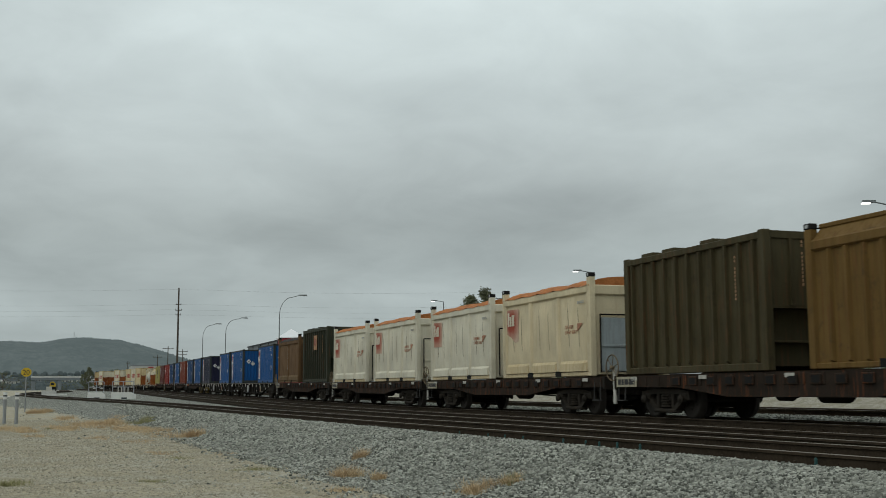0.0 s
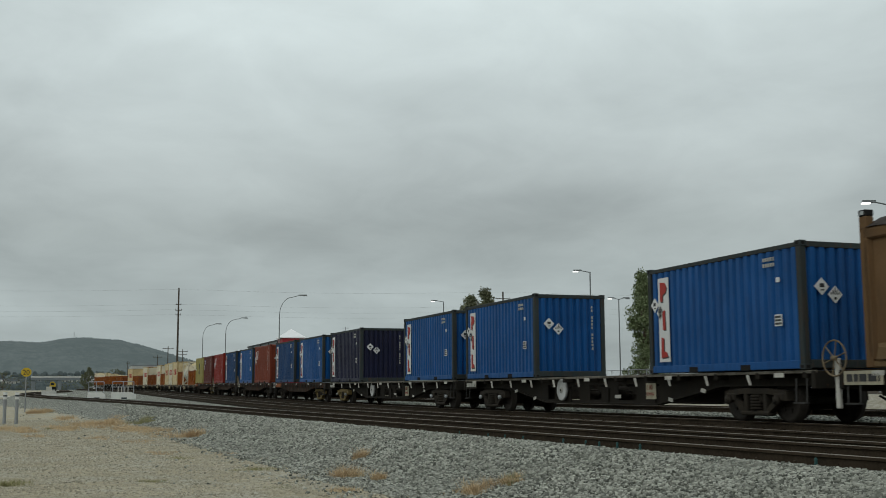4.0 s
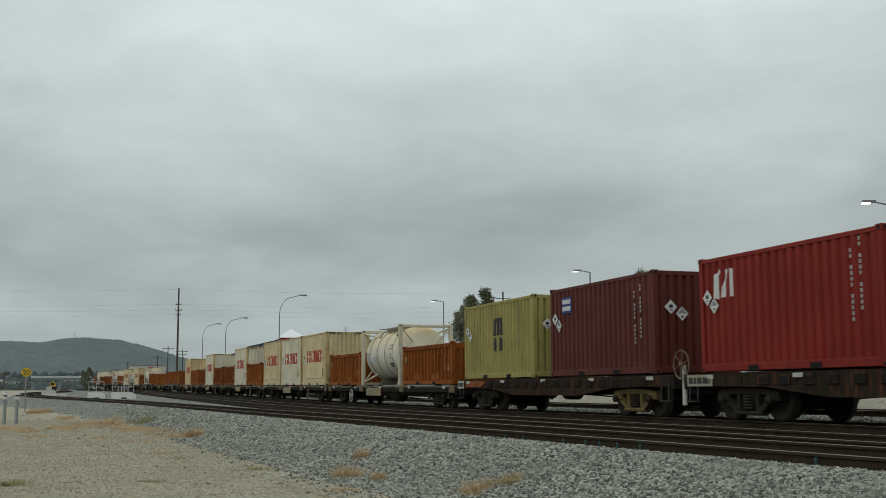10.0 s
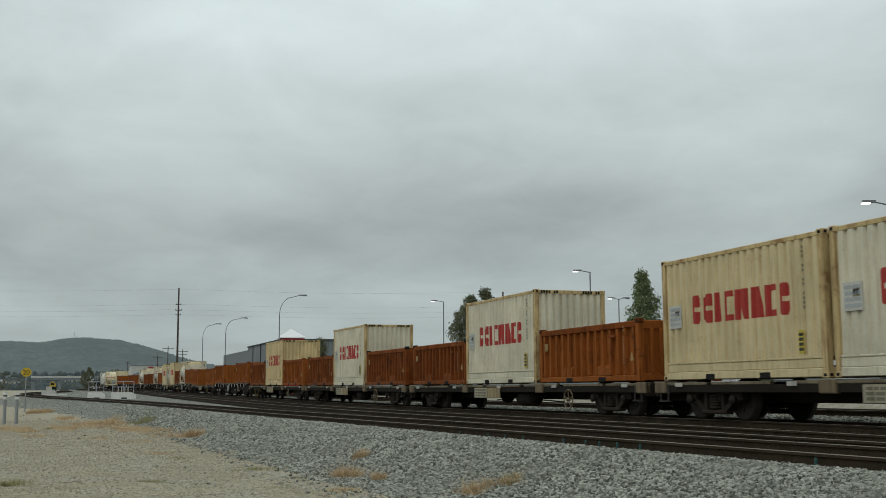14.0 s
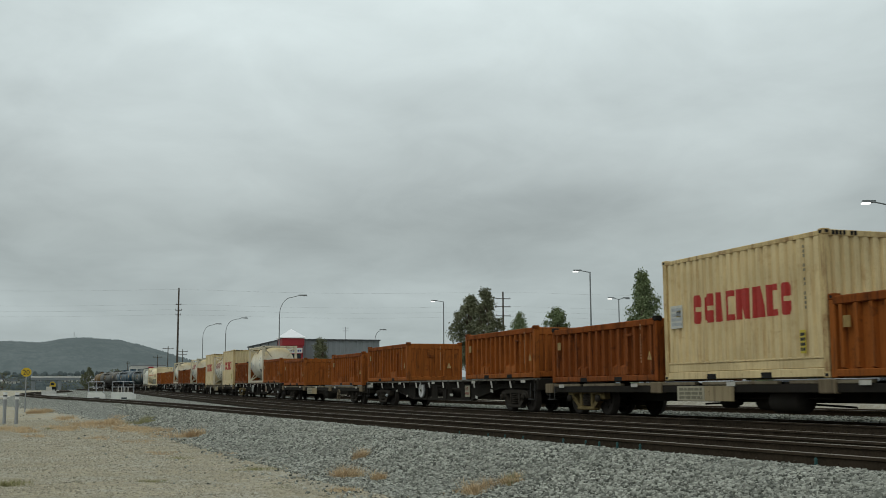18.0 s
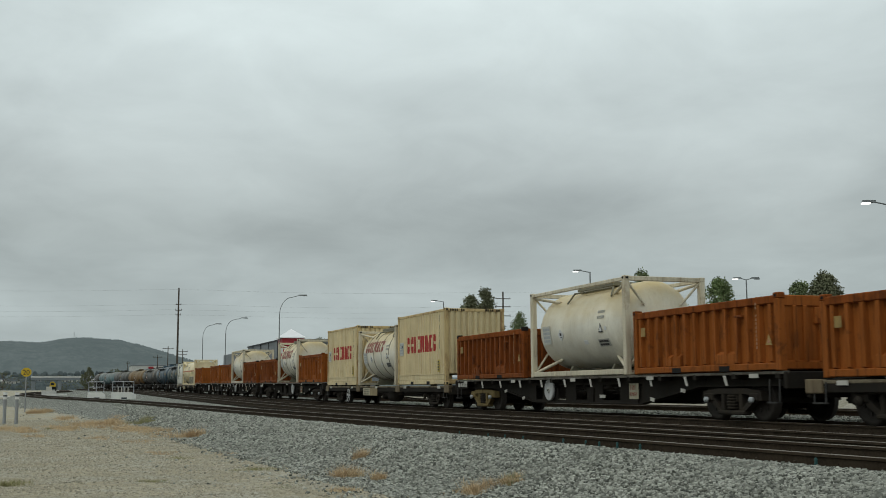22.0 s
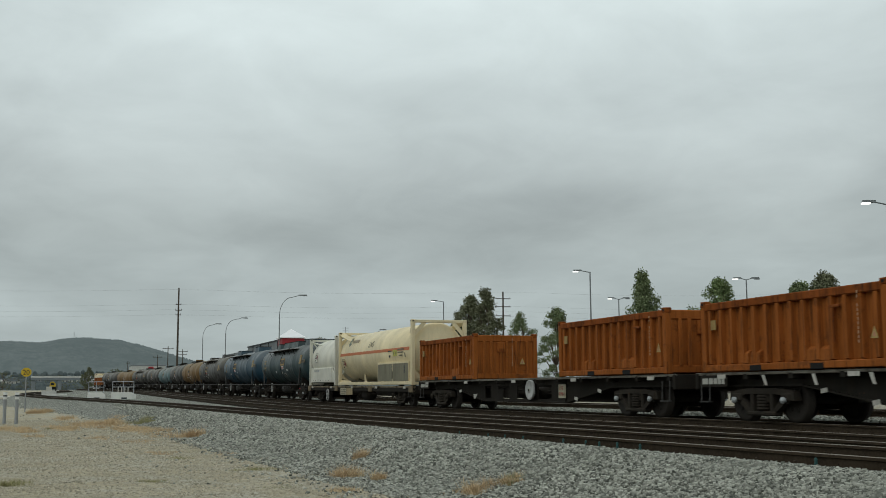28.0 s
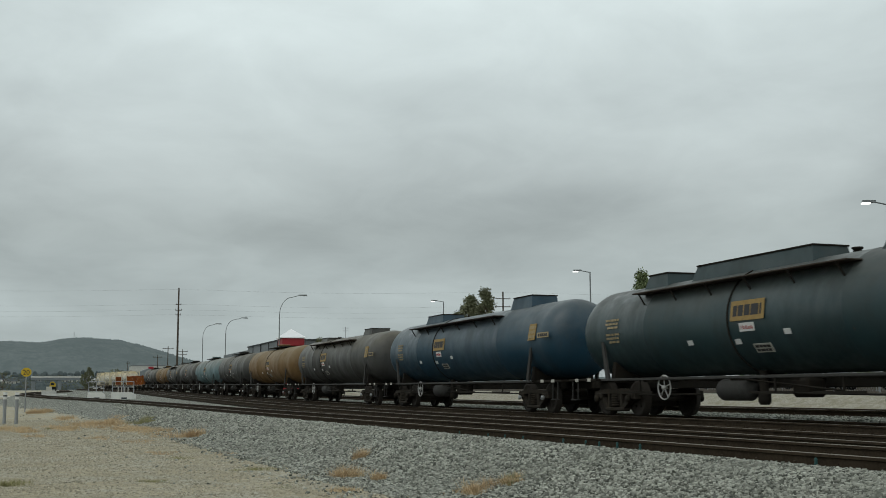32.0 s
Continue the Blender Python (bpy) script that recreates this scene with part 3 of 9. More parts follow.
def ground_z(x, y):
    """Ballast bed under the tracks, a shoulder before the nearest one, lower dirt in front and behind."""
    n = near_line(max(x, -190.0))
    z = LOW + (-0.145 - LOW) * smooth(n - 2.6, n - 0.22, y) - 0.065 * smooth(n - 0.10, n + 0.25, y)
    c = centre(x) + 4.25
    # the bed climbs to the far line, which lies a little higher
    z += 0.19 * smooth(c - 3.45, c - 2.6, y)
    z += -0.40 * smooth(c + 1.6, c + 3.2, y)
    # a low bank carries the car park
    z += 0.90 * smooth(c + 3.4, c + 6.6, y) * smooth(-135.0, -105.0, x)
    if y < n - 1.0:
        z += 0.05 * noise.noise((x * 0.25, y * 0.25, 3.1)) + 0.02 * noise.noise((x * 1.1, y * 1.1, 7.7))
    return z + rise(x)


def axis(parts):
    out = []
    for a, b, n in parts:
        out += [a + (b - a) * i / n for i in range(n)]
    return out + [parts[-1][1]]


gx = axis([(-4500, -1200, 8), (-1200, -400, 16), (-400, -150, 40), (-150, -60, 50), (-60, 4, 130), (4, 60, 14), (60, 900, 8)])
gd = axis([(-3500, -300, 7), (-300, -60, 10), (-60, -14, 14), (-14, -3.2, 22), (-3.2, 0.2, 34), (0.2, 16, 24), (16, 32, 32), (32, 70, 10), (70, 400, 10), (400, 3500, 8)])
gv, gf, gc = [], [], []
for x in gx:
    n, c = near_line(max(x, -190.0)), centre(max(x, -320.0)) + 4.25
    for d in gd:
        y = n + d
        far = x < -320
        gv.append((x, y, (ground_z(x, y) if not far else LOW * 0.4 + rise(x))))
        sand_edge = min(5.1, n - 1.25 - 1.3 * smooth(30, 60, -x))
        sandy = 1.0 - smooth(sand_edge - 1.6, sand_edge + 1.2, y)
        oily = smooth(n - 0.20, n - 0.06, y) * (1.0 - smooth(c - 1.2, c + 0.2, y))
        run = centre(max(x, -320.0))
        oily *= 1.0 - 0.95 * smooth(run - 0.75, run - 0.55, y)
        if x < -45:
            # away from the points the gap between the diverging lines is clean ballast
            a, b = n + 2.0, run - 5.4
            if b > a:
                oily *= 1.0 - smooth(a - 0.2, a + 0.4, y) * (1.0 - smooth(b - 0.4, b + 0.2, y))
        pale = smooth(c + 1.4, c + 3.0, y) * (1.0 - smooth(c + 7.5, c + 9.0, y) * smooth(-135.0, -105.0, x))
        # the car park on the bank is dark asphalt
        oily = max(oily, smooth(c + 8.0, c + 10.0, y) * (1.0 - smooth(c + 55.0, c + 75.0, y)) * smooth(-135.0, -105.0, x))
        gc.append((sandy if not far else 0.3, oily if not far else 0.0, pale if not far else 0.0))
m = len(gd)
gf = [(i * m + j, (i + 1) * m + j, (i + 1) * m + j + 1, i * m + j + 1) for i in range(len(gx) - 1) for j in range(m - 1)]
me = bpy.data.meshes.new("ground")
me.from_pydata(gv, [], gf)
me.materials.append(M["ground"])
col = me.color_attributes.new("zone", "FLOAT_COLOR", "POINT")
col.data.foreach_set("color", [v for c in gc for v in (*c, 1.0)])
me.polygons.foreach_set("use_smooth", [True] * len(gf))
tagged(new("ground", me), "grey ballast shoulder and sandy pebbled yard ground", "ground", "", "structure")

# ---------------------------------------------------------------- tracks
RAIL_PROF = [(-0.070, -0.165), (-0.070, -0.150), (-0.012, -0.130), (-0.010, -0.045), (-0.036, -0.035), (-0.036, -0.004), (-0.030, 0.0), (0.030, 0.0), (0.036, -0.004), (0.036, -0.035), (0.010, -0.045), (0.012, -0.130), (0.070, -0.150), (0.070, -0.165)]


def rail_mesh(f, xs, dz=0.0):
    """A rail swept along the plan line y = f(x)."""
    s = Shape()
    k = len(RAIL_PROF)
    vs = []
    for x in xs:
        y, z = f(x), rise(x) + dz
        vs += [(x, y + a, z + b) for a, b in RAIL_PROF]
    for i in range(len(xs) - 1):
        for j in range(k - 1):
            s.f.append((i * k + j, (i + 1) * k + j, (i + 1) * k + j + 1, i * k + j + 1))
            s.m.append(1 if 5 <= j <= 7 else 0)
            s.smooth.append(False)
    s.v = vs
    return s.mesh("rail", M["rail"], M["rail_top"])


def sleeper_mesh(long=2.5):
    s = Shape()
    s.box(-0.115, 0.115, -long / 2, long / 2, -0.30, -0.168, 0.012)
    return s.mesh("sleeper", M["sleeper"])


def clip_mesh():
    s = Shape()
    for d in (-1, 1):
        s.box(-0.06, 0.06, d * 0.10 - 0.035, d * 0.10 + 0.035, -0.168, -0.125, 0.012)
        s.tube((0, d * 0.12, -0.17), (0, d * 0.12, -0.09), 0.018, 6)
    return s.mesh("rail_clip", M["rail"])


SLEEPER, CLIP = sleeper_mesh(), clip_mesh()


def track(name, label, f0, gauge, xs, s0, s1, dz=0.0):
    """A line of two rails on sleepers; f0: the near rail."""
    t = thing(name, label, "railway track", "tracks of the yard", "structure")
    part("rail", rail_mesh(f0, xs, dz), M["rail"], t)
    part("rail", rail_mesh(lambda x: f0(x) + gauge, xs, dz), M["rail"], t)
    x = s1
    while x > s0:
        y = f0(x) + gauge / 2
        slope = math.degrees(math.atan((f0(x + 0.5) - f0(x - 0.5))))
        if x > -48:
            part("sleeper", SLEEPER, M["sleeper"], t, "", pose(x, y, rise(x) + dz, 0, 0, slope))
            if x > -36:
                for g in (0.0, gauge):
                    part("rail_clip", CLIP, M["rail"], t, "", pose(x, f0(x) + g, rise(x) + dz, 0, 0, slope))
        x -= 0.66
    # sleepers further off lie joined
    s = Shape()
    x = -48.4
    while x > s0:
        y = f0(x) + gauge / 2
        s.box(x - 0.115, x + 0.115, y - 1.25, y + 1.25, rise(x) - 0.30 + dz, rise(x) - 0.168 + dz)
        x -= 0.66
    tagged(part("sleepers", s, M["sleeper"], t), "", "", "", "stuff")
    return t


long_x = axis([(-330, -180, 50), (-180, -60, 40), (-60, 12, 36)])
track("track_branch", "rusty branch line that swings away on dark sleepers", near_line, 1.505, axis([(-190, -60, 60), (-60, 12, 30)]), -150, 6)
track("track_siding", "rusty siding beside the running line on oily ballast", lambda x: centre(x, -4.25 - 0.7525), 1.505, long_x, -160, 6)
track("track_running", "running line that carries the freight train", lambda x: centre(x, -0.7525), 1.505, long_x, -160, 6)
track("track_back", "far line behind the freight train", lambda x: centre(x, 4.25 - 0.7525), 1.505, long_x, -160, 6, 0.16)


def insulator_mesh():
    s = Shape()
    s.lathe([(0.0, 0.05), (0.05, 0.055), (0.09, 0.035), (0.13, 0.045), (0.16, 0.02)], "z", 12)
    s.box(-0.06, 0.06, -0.03, 0.09, 0.0, 0.03, 0.006)
    return s.mesh("rail_anchor", M["teal"])


ANCHOR = insulator_mesh()
for x, k in ((-20.2, 0.85), (-18.9, 0.85), (-18.2, 0.9), (-17.5, 0.9), (-16.1, 1.0), (-15.4, 1.0), (-15.0, 1.0), (-14.5, 1.1), (-13.9, 1.1), (-10.4, 1.1)):
    ob = tagged(new("rail_anchor", ANCHOR), "teal rail anchor clamp on the rail foot", "rail anchor", "rail anchors")
    x += 0.22
    ob.matrix_basis = pose(x, near_line(x) - 0.10, rise(x) - 0.15) @ Matrix.Diagonal((k * 0.42, k * 0.42, k * 0.62, 1))

# ---------------------------------------------------------------- things beside the tracks, far left
def post_thing(name, label, cat, x, y, z0, h, r, mat, n=10):
    t = thing(name, label, cat, "", "", pose(x, y, z0))
    s = Shape()
    s.tube((0, 0, -0.05), (0, 0, h), r, n)
    part("post", s, mat, t)
    return t


# speed board
def ground_at(x, y):
    return ground_z(x, y)


bx, by = -76.0, -1.55
t = post_thing("speed_sign", "yellow octagonal speed board with black figures on a post", "road sign", bx, by, -0.55, 2.5, 0.04, M["galv"])
s = Shape()
r8 = [(0.33 * math.cos(radians(22.5 + 45 * k)), 0.30 * math.sin(radians(22.5 + 45 * k))) for k in range(8)]
s.prism(r8, "x", 0.04, 0.06)
face = part("sign_face", s, M["sign_yellow"], t, "yellow octagon", pose(0, 0, 2.52, 0, 0, -4))
fc = bpy.data.curves.new("figures", "FONT")
fc.body, fc.size, fc.extrude, fc.align_x = "20", 0.42, 0.004, "CENTER"
tmp = new("figures", fc)
fm = bpy.data.meshes.new_from_object(tmp)
bpy.data.objects.remove(tmp)
fm.materials.clear()
fm.materials.append(M["decal_dark"])
part("figures", fm, M["decal_dark"], face, "black figures", Matrix.Translation((0.068, 0, -0.15)) @ Matrix(((0, 0, 1, 0), (1, 0, 0, 0), (0, 1, 0, 0), (0, 0, 0, 1))))

for px, py in ((-54.0, -1.95), (-53.0, -1.42)):
    t = post_thing("marker_post", "grey marker post with a white banded top", "marker post", px, py, ground_at(px, py) - 0.03, 1.32, 0.075, M["galv"], 12)
    for z in (1.12, 1.32):
        s = Shape()
        s.tube((0, 0, z), (0, 0, z + 0.12), 0.09, 12)
        part("white_band", s, M["decal"], t)
    s = Shape()
    s.tube((0, 0, 1.25), (0, 0, 1.33), 0.085, 12)
    part("dark_band", s, M["shed_dark"], t)

# culvert headwalls with railings, between the branch and the siding
cx, cy = -98.0, 3.9
for dx, dy, ln, kind in ((0.0, -0.34, 0.68, "railing"), (1.5, 1.75, 0.95, "plain")):
    t = thing("culvert_headwall", "pale concrete culvert headwall with a pipe railing", "culvert", "culvert headwalls", "", pose(cx + dx, cy + dy, rise(cx) - 0.28))
    s = Shape()
    s.prism([(-ln, 0.0), (ln, 0.0), (ln, 0.42), (ln * 0.6, 0.62), (-ln, 0.62)], "x", -0.9, 0.9)
    # dark plate paints the shade of a pipe mouth on solid concrete
    s.prism([(-0.22, 0.0), (0.22, 0.0), (0.22, 0.20), (-0.22, 0.20)], "x", 0.9, 0.93, 1)
    part("headwall", s, [M["headwall"], M["shed_dark"]], t)
    s = Shape()
    q = ln * 0.9
    for y in (-q, 0.0, q):
        s.tube((-0.6, y, 0.5), (-0.6, y, 1.5), 0.035, 6)
    for z in (1.05, 1.5):
        s.tube((-0.6, -q, z), (-0.6, q, z), 0.035, 6)
    part("railing", s, M["galv"], t)
for k in range(4):
    x, y = -99.0, 5.35 + 0.27 * k
    t = post_thing("bollard", "short white bollard beside the culvert", "bollard", x, y, rise(x) - 0.25, 1.0, 0.04, M["plate"])

# small white cabinet with a signal lamp, and slabs
t = thing("relay_cabinet", "small white equipment cabinet beside the branch", "cabinet", "", "", pose(-150.0, -0.3, rise(-150) - 0.25))
s = Shape()
s.box(-0.5, 0.5, -0.9, 0.9, 0.0, 0.45, 0.03)
part("plinth", s, M["concrete"], t)
s = Shape()
s.box(-0.3, 0.3, -0.35, 0.35, 0.45, 1.0, 0.03)
part("housing", s, M["plate"], t)
t = thing("concrete_slab", "pale concrete slab lying by the branch", "slab", "", "", pose(-128.0, 0.3, rise(-128) - 0.25))
s = Shape()
s.box(-1.6, 1.6, -1.3, 1.3, 0.0, 0.22, 0.03)
part("slab", s, M["concrete"], t)

t = thing("concrete_slab", "broad pale concrete apron beside the branch", "slab", "", "", pose(-170.0, -6.6, ground_z(-170, -6.6) - 0.05))
s = Shape()
s.box(-5.0, 5.0, -2.2, 2.2, 0.0, 0.16, 0.03)
part("slab", s, M["concrete"], t)
t = thing("track_machine", "small yellow track machine standing by the branch", "rail machine", "", "", pose(-240.0, 0.15, rise(-240) - 0.35))
s = Shape()
s.box(-1.2, 1.2, -0.65, 0.65, 0.45, 0.95, 0.06)
part("chassis", s, M["black"], t)
s = Shape()
s.prism([(-0.6, 0.95), (0.6, 0.95), (0.6, 1.55), (0.25, 1.95), (-0.35, 1.95)], "x", -0.9, 0.8)
part("cab", s, M["sign_yellow"], t)
s = Shape()
s.box(0.8, 0.83, -0.35, 0.35, 1.25, 1.75)
part("windscreen", s, M["glass"], t)
for dx in (-0.8, 0.8):
    for q in (-1, 1):
        s = Shape()
        s.lathe([(-0.12, 0.36), (0.12, 0.36)], "y", 14)
        part("wheel", s, M["black"], t, "", pose(dx, q * 0.66, 0.36))

# ---------------------------------------------------------------- distance: hill, bridge, roofs
def crest_at(az):
    """Height of the hill's crest by the angle from the line of the track."""
    c = np.interp(az, (-0.30, -0.12, -0.04, -0.01, 0.012, 0.030, 0.052, 0.072, 0.092, 0.12, 0.17, 0.25, 0.9), (56, 83, 92, 91, 99, 101, 97, 87, 72, 52, 30, 20, 14))
    return float(c) + 1.2 * noise.noise((az * 40, 0, 0)) + 1.2 * noise.noise((az * 150, 1, 0)) + 0.8 * noise.noise((az * 420, 2, 0))


def hill_z(az, d):
    """Gentle apron up to 1650 m, then the slope up to the crest at 2400 m."""
    if d < 1650:
        return -2.0 + 16.0 * max(0.0, (d - 800) / 850) ** 1.3
    f = (d - 1650) / 750
    return 14 + (crest_at(az) - 6) * (math.sin(f * math.pi / 2) ** 1.15) + 6 * noise.noise((az * 25, f * 4, 5)) * (1 - f) * min(1.0, f * 5)


s = Shape()
nx, dist = 150, [800, 1000, 1200, 1400, 1550] + [1650 + 750 * j / 14 for j in range(15)]
ny_ = len(dist) - 1
vs = []
for i in range(nx + 1):
    az = -0.30 + 1.20 * i / nx  # angle from the line of the track
    vs += [(-d * math.cos(az), d * math.sin(az), hill_z(az, d)) for d in dist]
s.add(vs, [(i * (ny_ + 1) + j, (i + 1) * (ny_ + 1) + j, (i + 1) * (ny_ + 1) + j + 1, i * (ny_ + 1) + j + 1) for i in range(nx) for j in range(ny_)], 0, True)
hill = tagged(new("backdrop_hill", s.mesh("backdrop_hill", M["hill"])), "forested hill on the horizon, grey-green with painted haze", "hill", "", "structure")


def woods(name, label, mat, n, az0, az1, d0, d1, w0, w1, h0, h1, seed):
    """Far woods: many small uneven crowns on the slope, in one mesh."""
    rnd = random.Random(seed)
    vs, fs = [], []
    for k in range(n):
        az, d = rnd.uniform(az0, az1), rnd.uniform(d0, d1)
        x, y, z = -d * math.cos(az), d * math.sin(az), hill_z(az, d) - 1.0
        w, hh, o = rnd.uniform(w0, w1), rnd.uniform(h0, h1), len(vs)
        a0 = rnd.uniform(0, 6.28)
        for q, f in ((0.8, 0.0), (1.0, 0.5), (0.55, 0.85)):
            for i in range(5):
                a = a0 + i * 1.2566
                u = w * q * rnd.uniform(0.75, 1.2)
                vs.append((x + u * math.cos(a), y + u * math.sin(a), z + hh * f * rnd.uniform(0.9, 1.1)))
        vs.append((x, y, z + hh))
        for r in (0, 5):
            fs += [(o + r + i, o + r + (i + 1) % 5, o + r + 5 + (i + 1) % 5, o + r + 5 + i) for i in range(5)]
        fs += [(o + 10 + i, o + 10 + (i + 1) % 5, o + 15) for i in range(5)]
    me = bpy.data.meshes.new(name)
    me.from_pydata(vs, [], fs)
    me.materials.append(mat)
    me.polygons.foreach_set("use_smooth", [True] * len(fs))
    return tagged(new(name, me), label, "woods", "", "stuff")


woods("ridge_trees", "far woods along the ridge line, haze painted in", M["hill"], 420, -0.06, 0.21, 2385, 2402, 1.0, 2.6, 2.0, 5.0, 22)
woods("foot_woods", "woods along the foot of the hill, painted darker for thinner haze", M["foot_woods"], 2200, -0.06, 0.20, 860, 1740, 3.0, 6.0, 4.0, 9.0, 23)

t = thing("communication_mast", "thin mast on the hill crest", "mast", "", "", pose(-2330, 2330 * 0.0165, 97))
s = Shape()
s.tube((0, 0, 0), (0, 0, 22), 0.5, 6)
part("mast", s, M["galv"], t)

# low road bridge and roofs under the hill
t = thing("road_bridge", "long grey road bridge on plain piers", "bridge", "", "", pose(-480, 0, rise(-480)))
s = Shape()
s.box(-3, 3, -8, 15, 3.6, 4.6, 0.1)
part("bridge_deck", s, M["shed"], t)
s = Shape()
s.box(3.0, 3.2, -8, 15, 4.6, 5.3)
part("parapet", s, M["concrete"], t)
for y in (-7, 3, 14):
    s = Shape()
    s.box(-2.5, 2.5, y - 0.7, y + 0.7, -2.0, 3.6, 0.1)
    part("pier", s, M["shed"], t)


def house(x, y, w, d, h, wall, roof, label):
    t = thing("house", label, "house", "houses under the hill", "", pose(x, y, rise(x) - 0.4))
    s = Shape()
    s.box(-d / 2, d / 2, -w / 2, w / 2, 0, h, 0.03)
    part("wall", s, wall, t)
    s = Shape()
    s.prism([(-w / 2 - 0.5, h), (w / 2 + 0.5, h), (0, h + w * 0.22)], "x", -d / 2 - 0.4, d / 2 + 0.4)
    part("roof", s, roof, t)
    for k in range(3):
        s = Shape()
        yy = -w * 0.3 + k * w * 0.3
        s.box(d / 2, d / 2 + 0.05, yy - 0.5, yy + 0.5, h * 0.35, h * 0.75)
        part("window", s, M["glass"], t)
    return t


house(-520, -34, 10, 12, 3.2, M["concrete"], M["shed"], "pale house with a grey roof")
house(-520, 20.5, 8, 8, 4.4, M["concrete"], M["roof_white"], "small pale shed with a white roof")
house(-350, 27.0, 10, 14, 4.2, M["concrete"], M["shed"], "pale shed with a grey roof behind the line")
house(-560, 70.0, 16, 20, 6, M["plate"], M["shed"], "grey roofed shed behind the running line")
t = thing("warehouse", "flat-roofed pale warehouse with a red corner", "building", "", "", pose(-420, 33.0, rise(-420) - 0.4))
s = Shape()
s.box(-8, 8, -6.2, 5.4, 0, 8.6, 0.05)
part("wall", s, M["concrete"], t)
s = Shape()
s.box(-8.2, 8.2, -6.4, 5.6, 8.6, 9.0, 0.05)
part("roof", s, M["shed"], t)
s = Shape()
s.box(8.0, 8.3, -0.6, 1.2, 5.6, 8.2)
part("red_sign", s, M["shop_red"], t, "plain red sign")
rnd = random.Random(77)
for az, d in ((-0.043, 1160), (-0.037, 1240), (-0.031, 1090), (-0.047, 1300), (-0.012, 1330), (0.012, 1260), (0.024, 1380), (0.046, 1300)):
    x, y = -d * math.cos(az), d * math.sin(az)
    t = house(x, y, rnd.uniform(9, 13), 10, 3.6, M["plate"], rnd.choice((M["shed"], M["roof_white"])), "small pale house among the woods under the hill")
    t.matrix_basis = pose(x, y, hill_z(az, d) + 5.0)
    s = Shape()
    s.box(-5.5, 5.5, -7, 7, -9.0, 0.0)
    part("terrace", s, M["foot_woods"], t, "overgrown bank under the house")

# ---------------------------------------------------------------- poles, wires and lamps
def power_pole(x, y, h, arms, label, r=0.17):
    t = thing("power_pole", label, "power pole", "power poles", "", pose(x, y, rise(x) - 0.5))
    s = Shape()
    s.tube((0, 0, 0), (0, 0, h), r, 10, r * 0.62)
    part("pole", s, M["timber"], t)
    for z, half in arms:
        s = Shape()
        s.box(-0.06, 0.06, -half, half, z - 0.07, z + 0.07, 0.01)
        for yy in (-half * 0.9, half * 0.9):
            s.tube((0, yy, z + 0.07), (0, yy, z + 0.30), 0.045, 6)
        part("crossarm", s, M["timber"], t)
    return t


power_pole(-217.5, 22.4, 19.9, ((16.7, 0.5), (15.6, 0.6), (14.7, 0.5)), "tall timber power pole with short insulator arms", 0.22)
power_pole(-300, 28.5, 11.5, ((10.9, 1.4),), "timber power pole with a crossarm")
power_pole(-330, 28.5, 10.2, ((9.5, 1.3),), "timber power pole with a crossarm")
power_pole(-330, 35.5, 11.8, ((11.2, 1.4), (10.3, 1.2)), "timber power pole with two crossarms")
power_pole(-350, 21.5, 8.8, ((8.2, 0.5),), "short timber power pole")
power_pole(-203.9, 84.0, 19.6, ((18.2, 1.6), (16.6, 1.6), (14.8, 1.6)), "tall far power pole with three crossarms", 0.24)
for k, (z, off) in enumerate(((20.1, 0.0), (17.3, -0.4), (16.2, 0.5), (15.3, -0.4))):
    s = Shape()
    pts = []
    for i in range(49):
        y = -160 + i * 7.5
        sag = 0.6 * math.sin(math.pi * (((y - 22.6) / 61.4) % 1.0))
        pts.append((-216.0 + 0.195 * (y - 22.6) + off, y, z - sag))
    for a, b in zip(pts, pts[1:]):
        s.tube(a, b, 0.008, 5, None, 0, True, False)
    tagged(new("overhead_wire", s.mesh("overhead_wire", M["wire"])), "thin overhead power wire", "wire", "overhead wires")


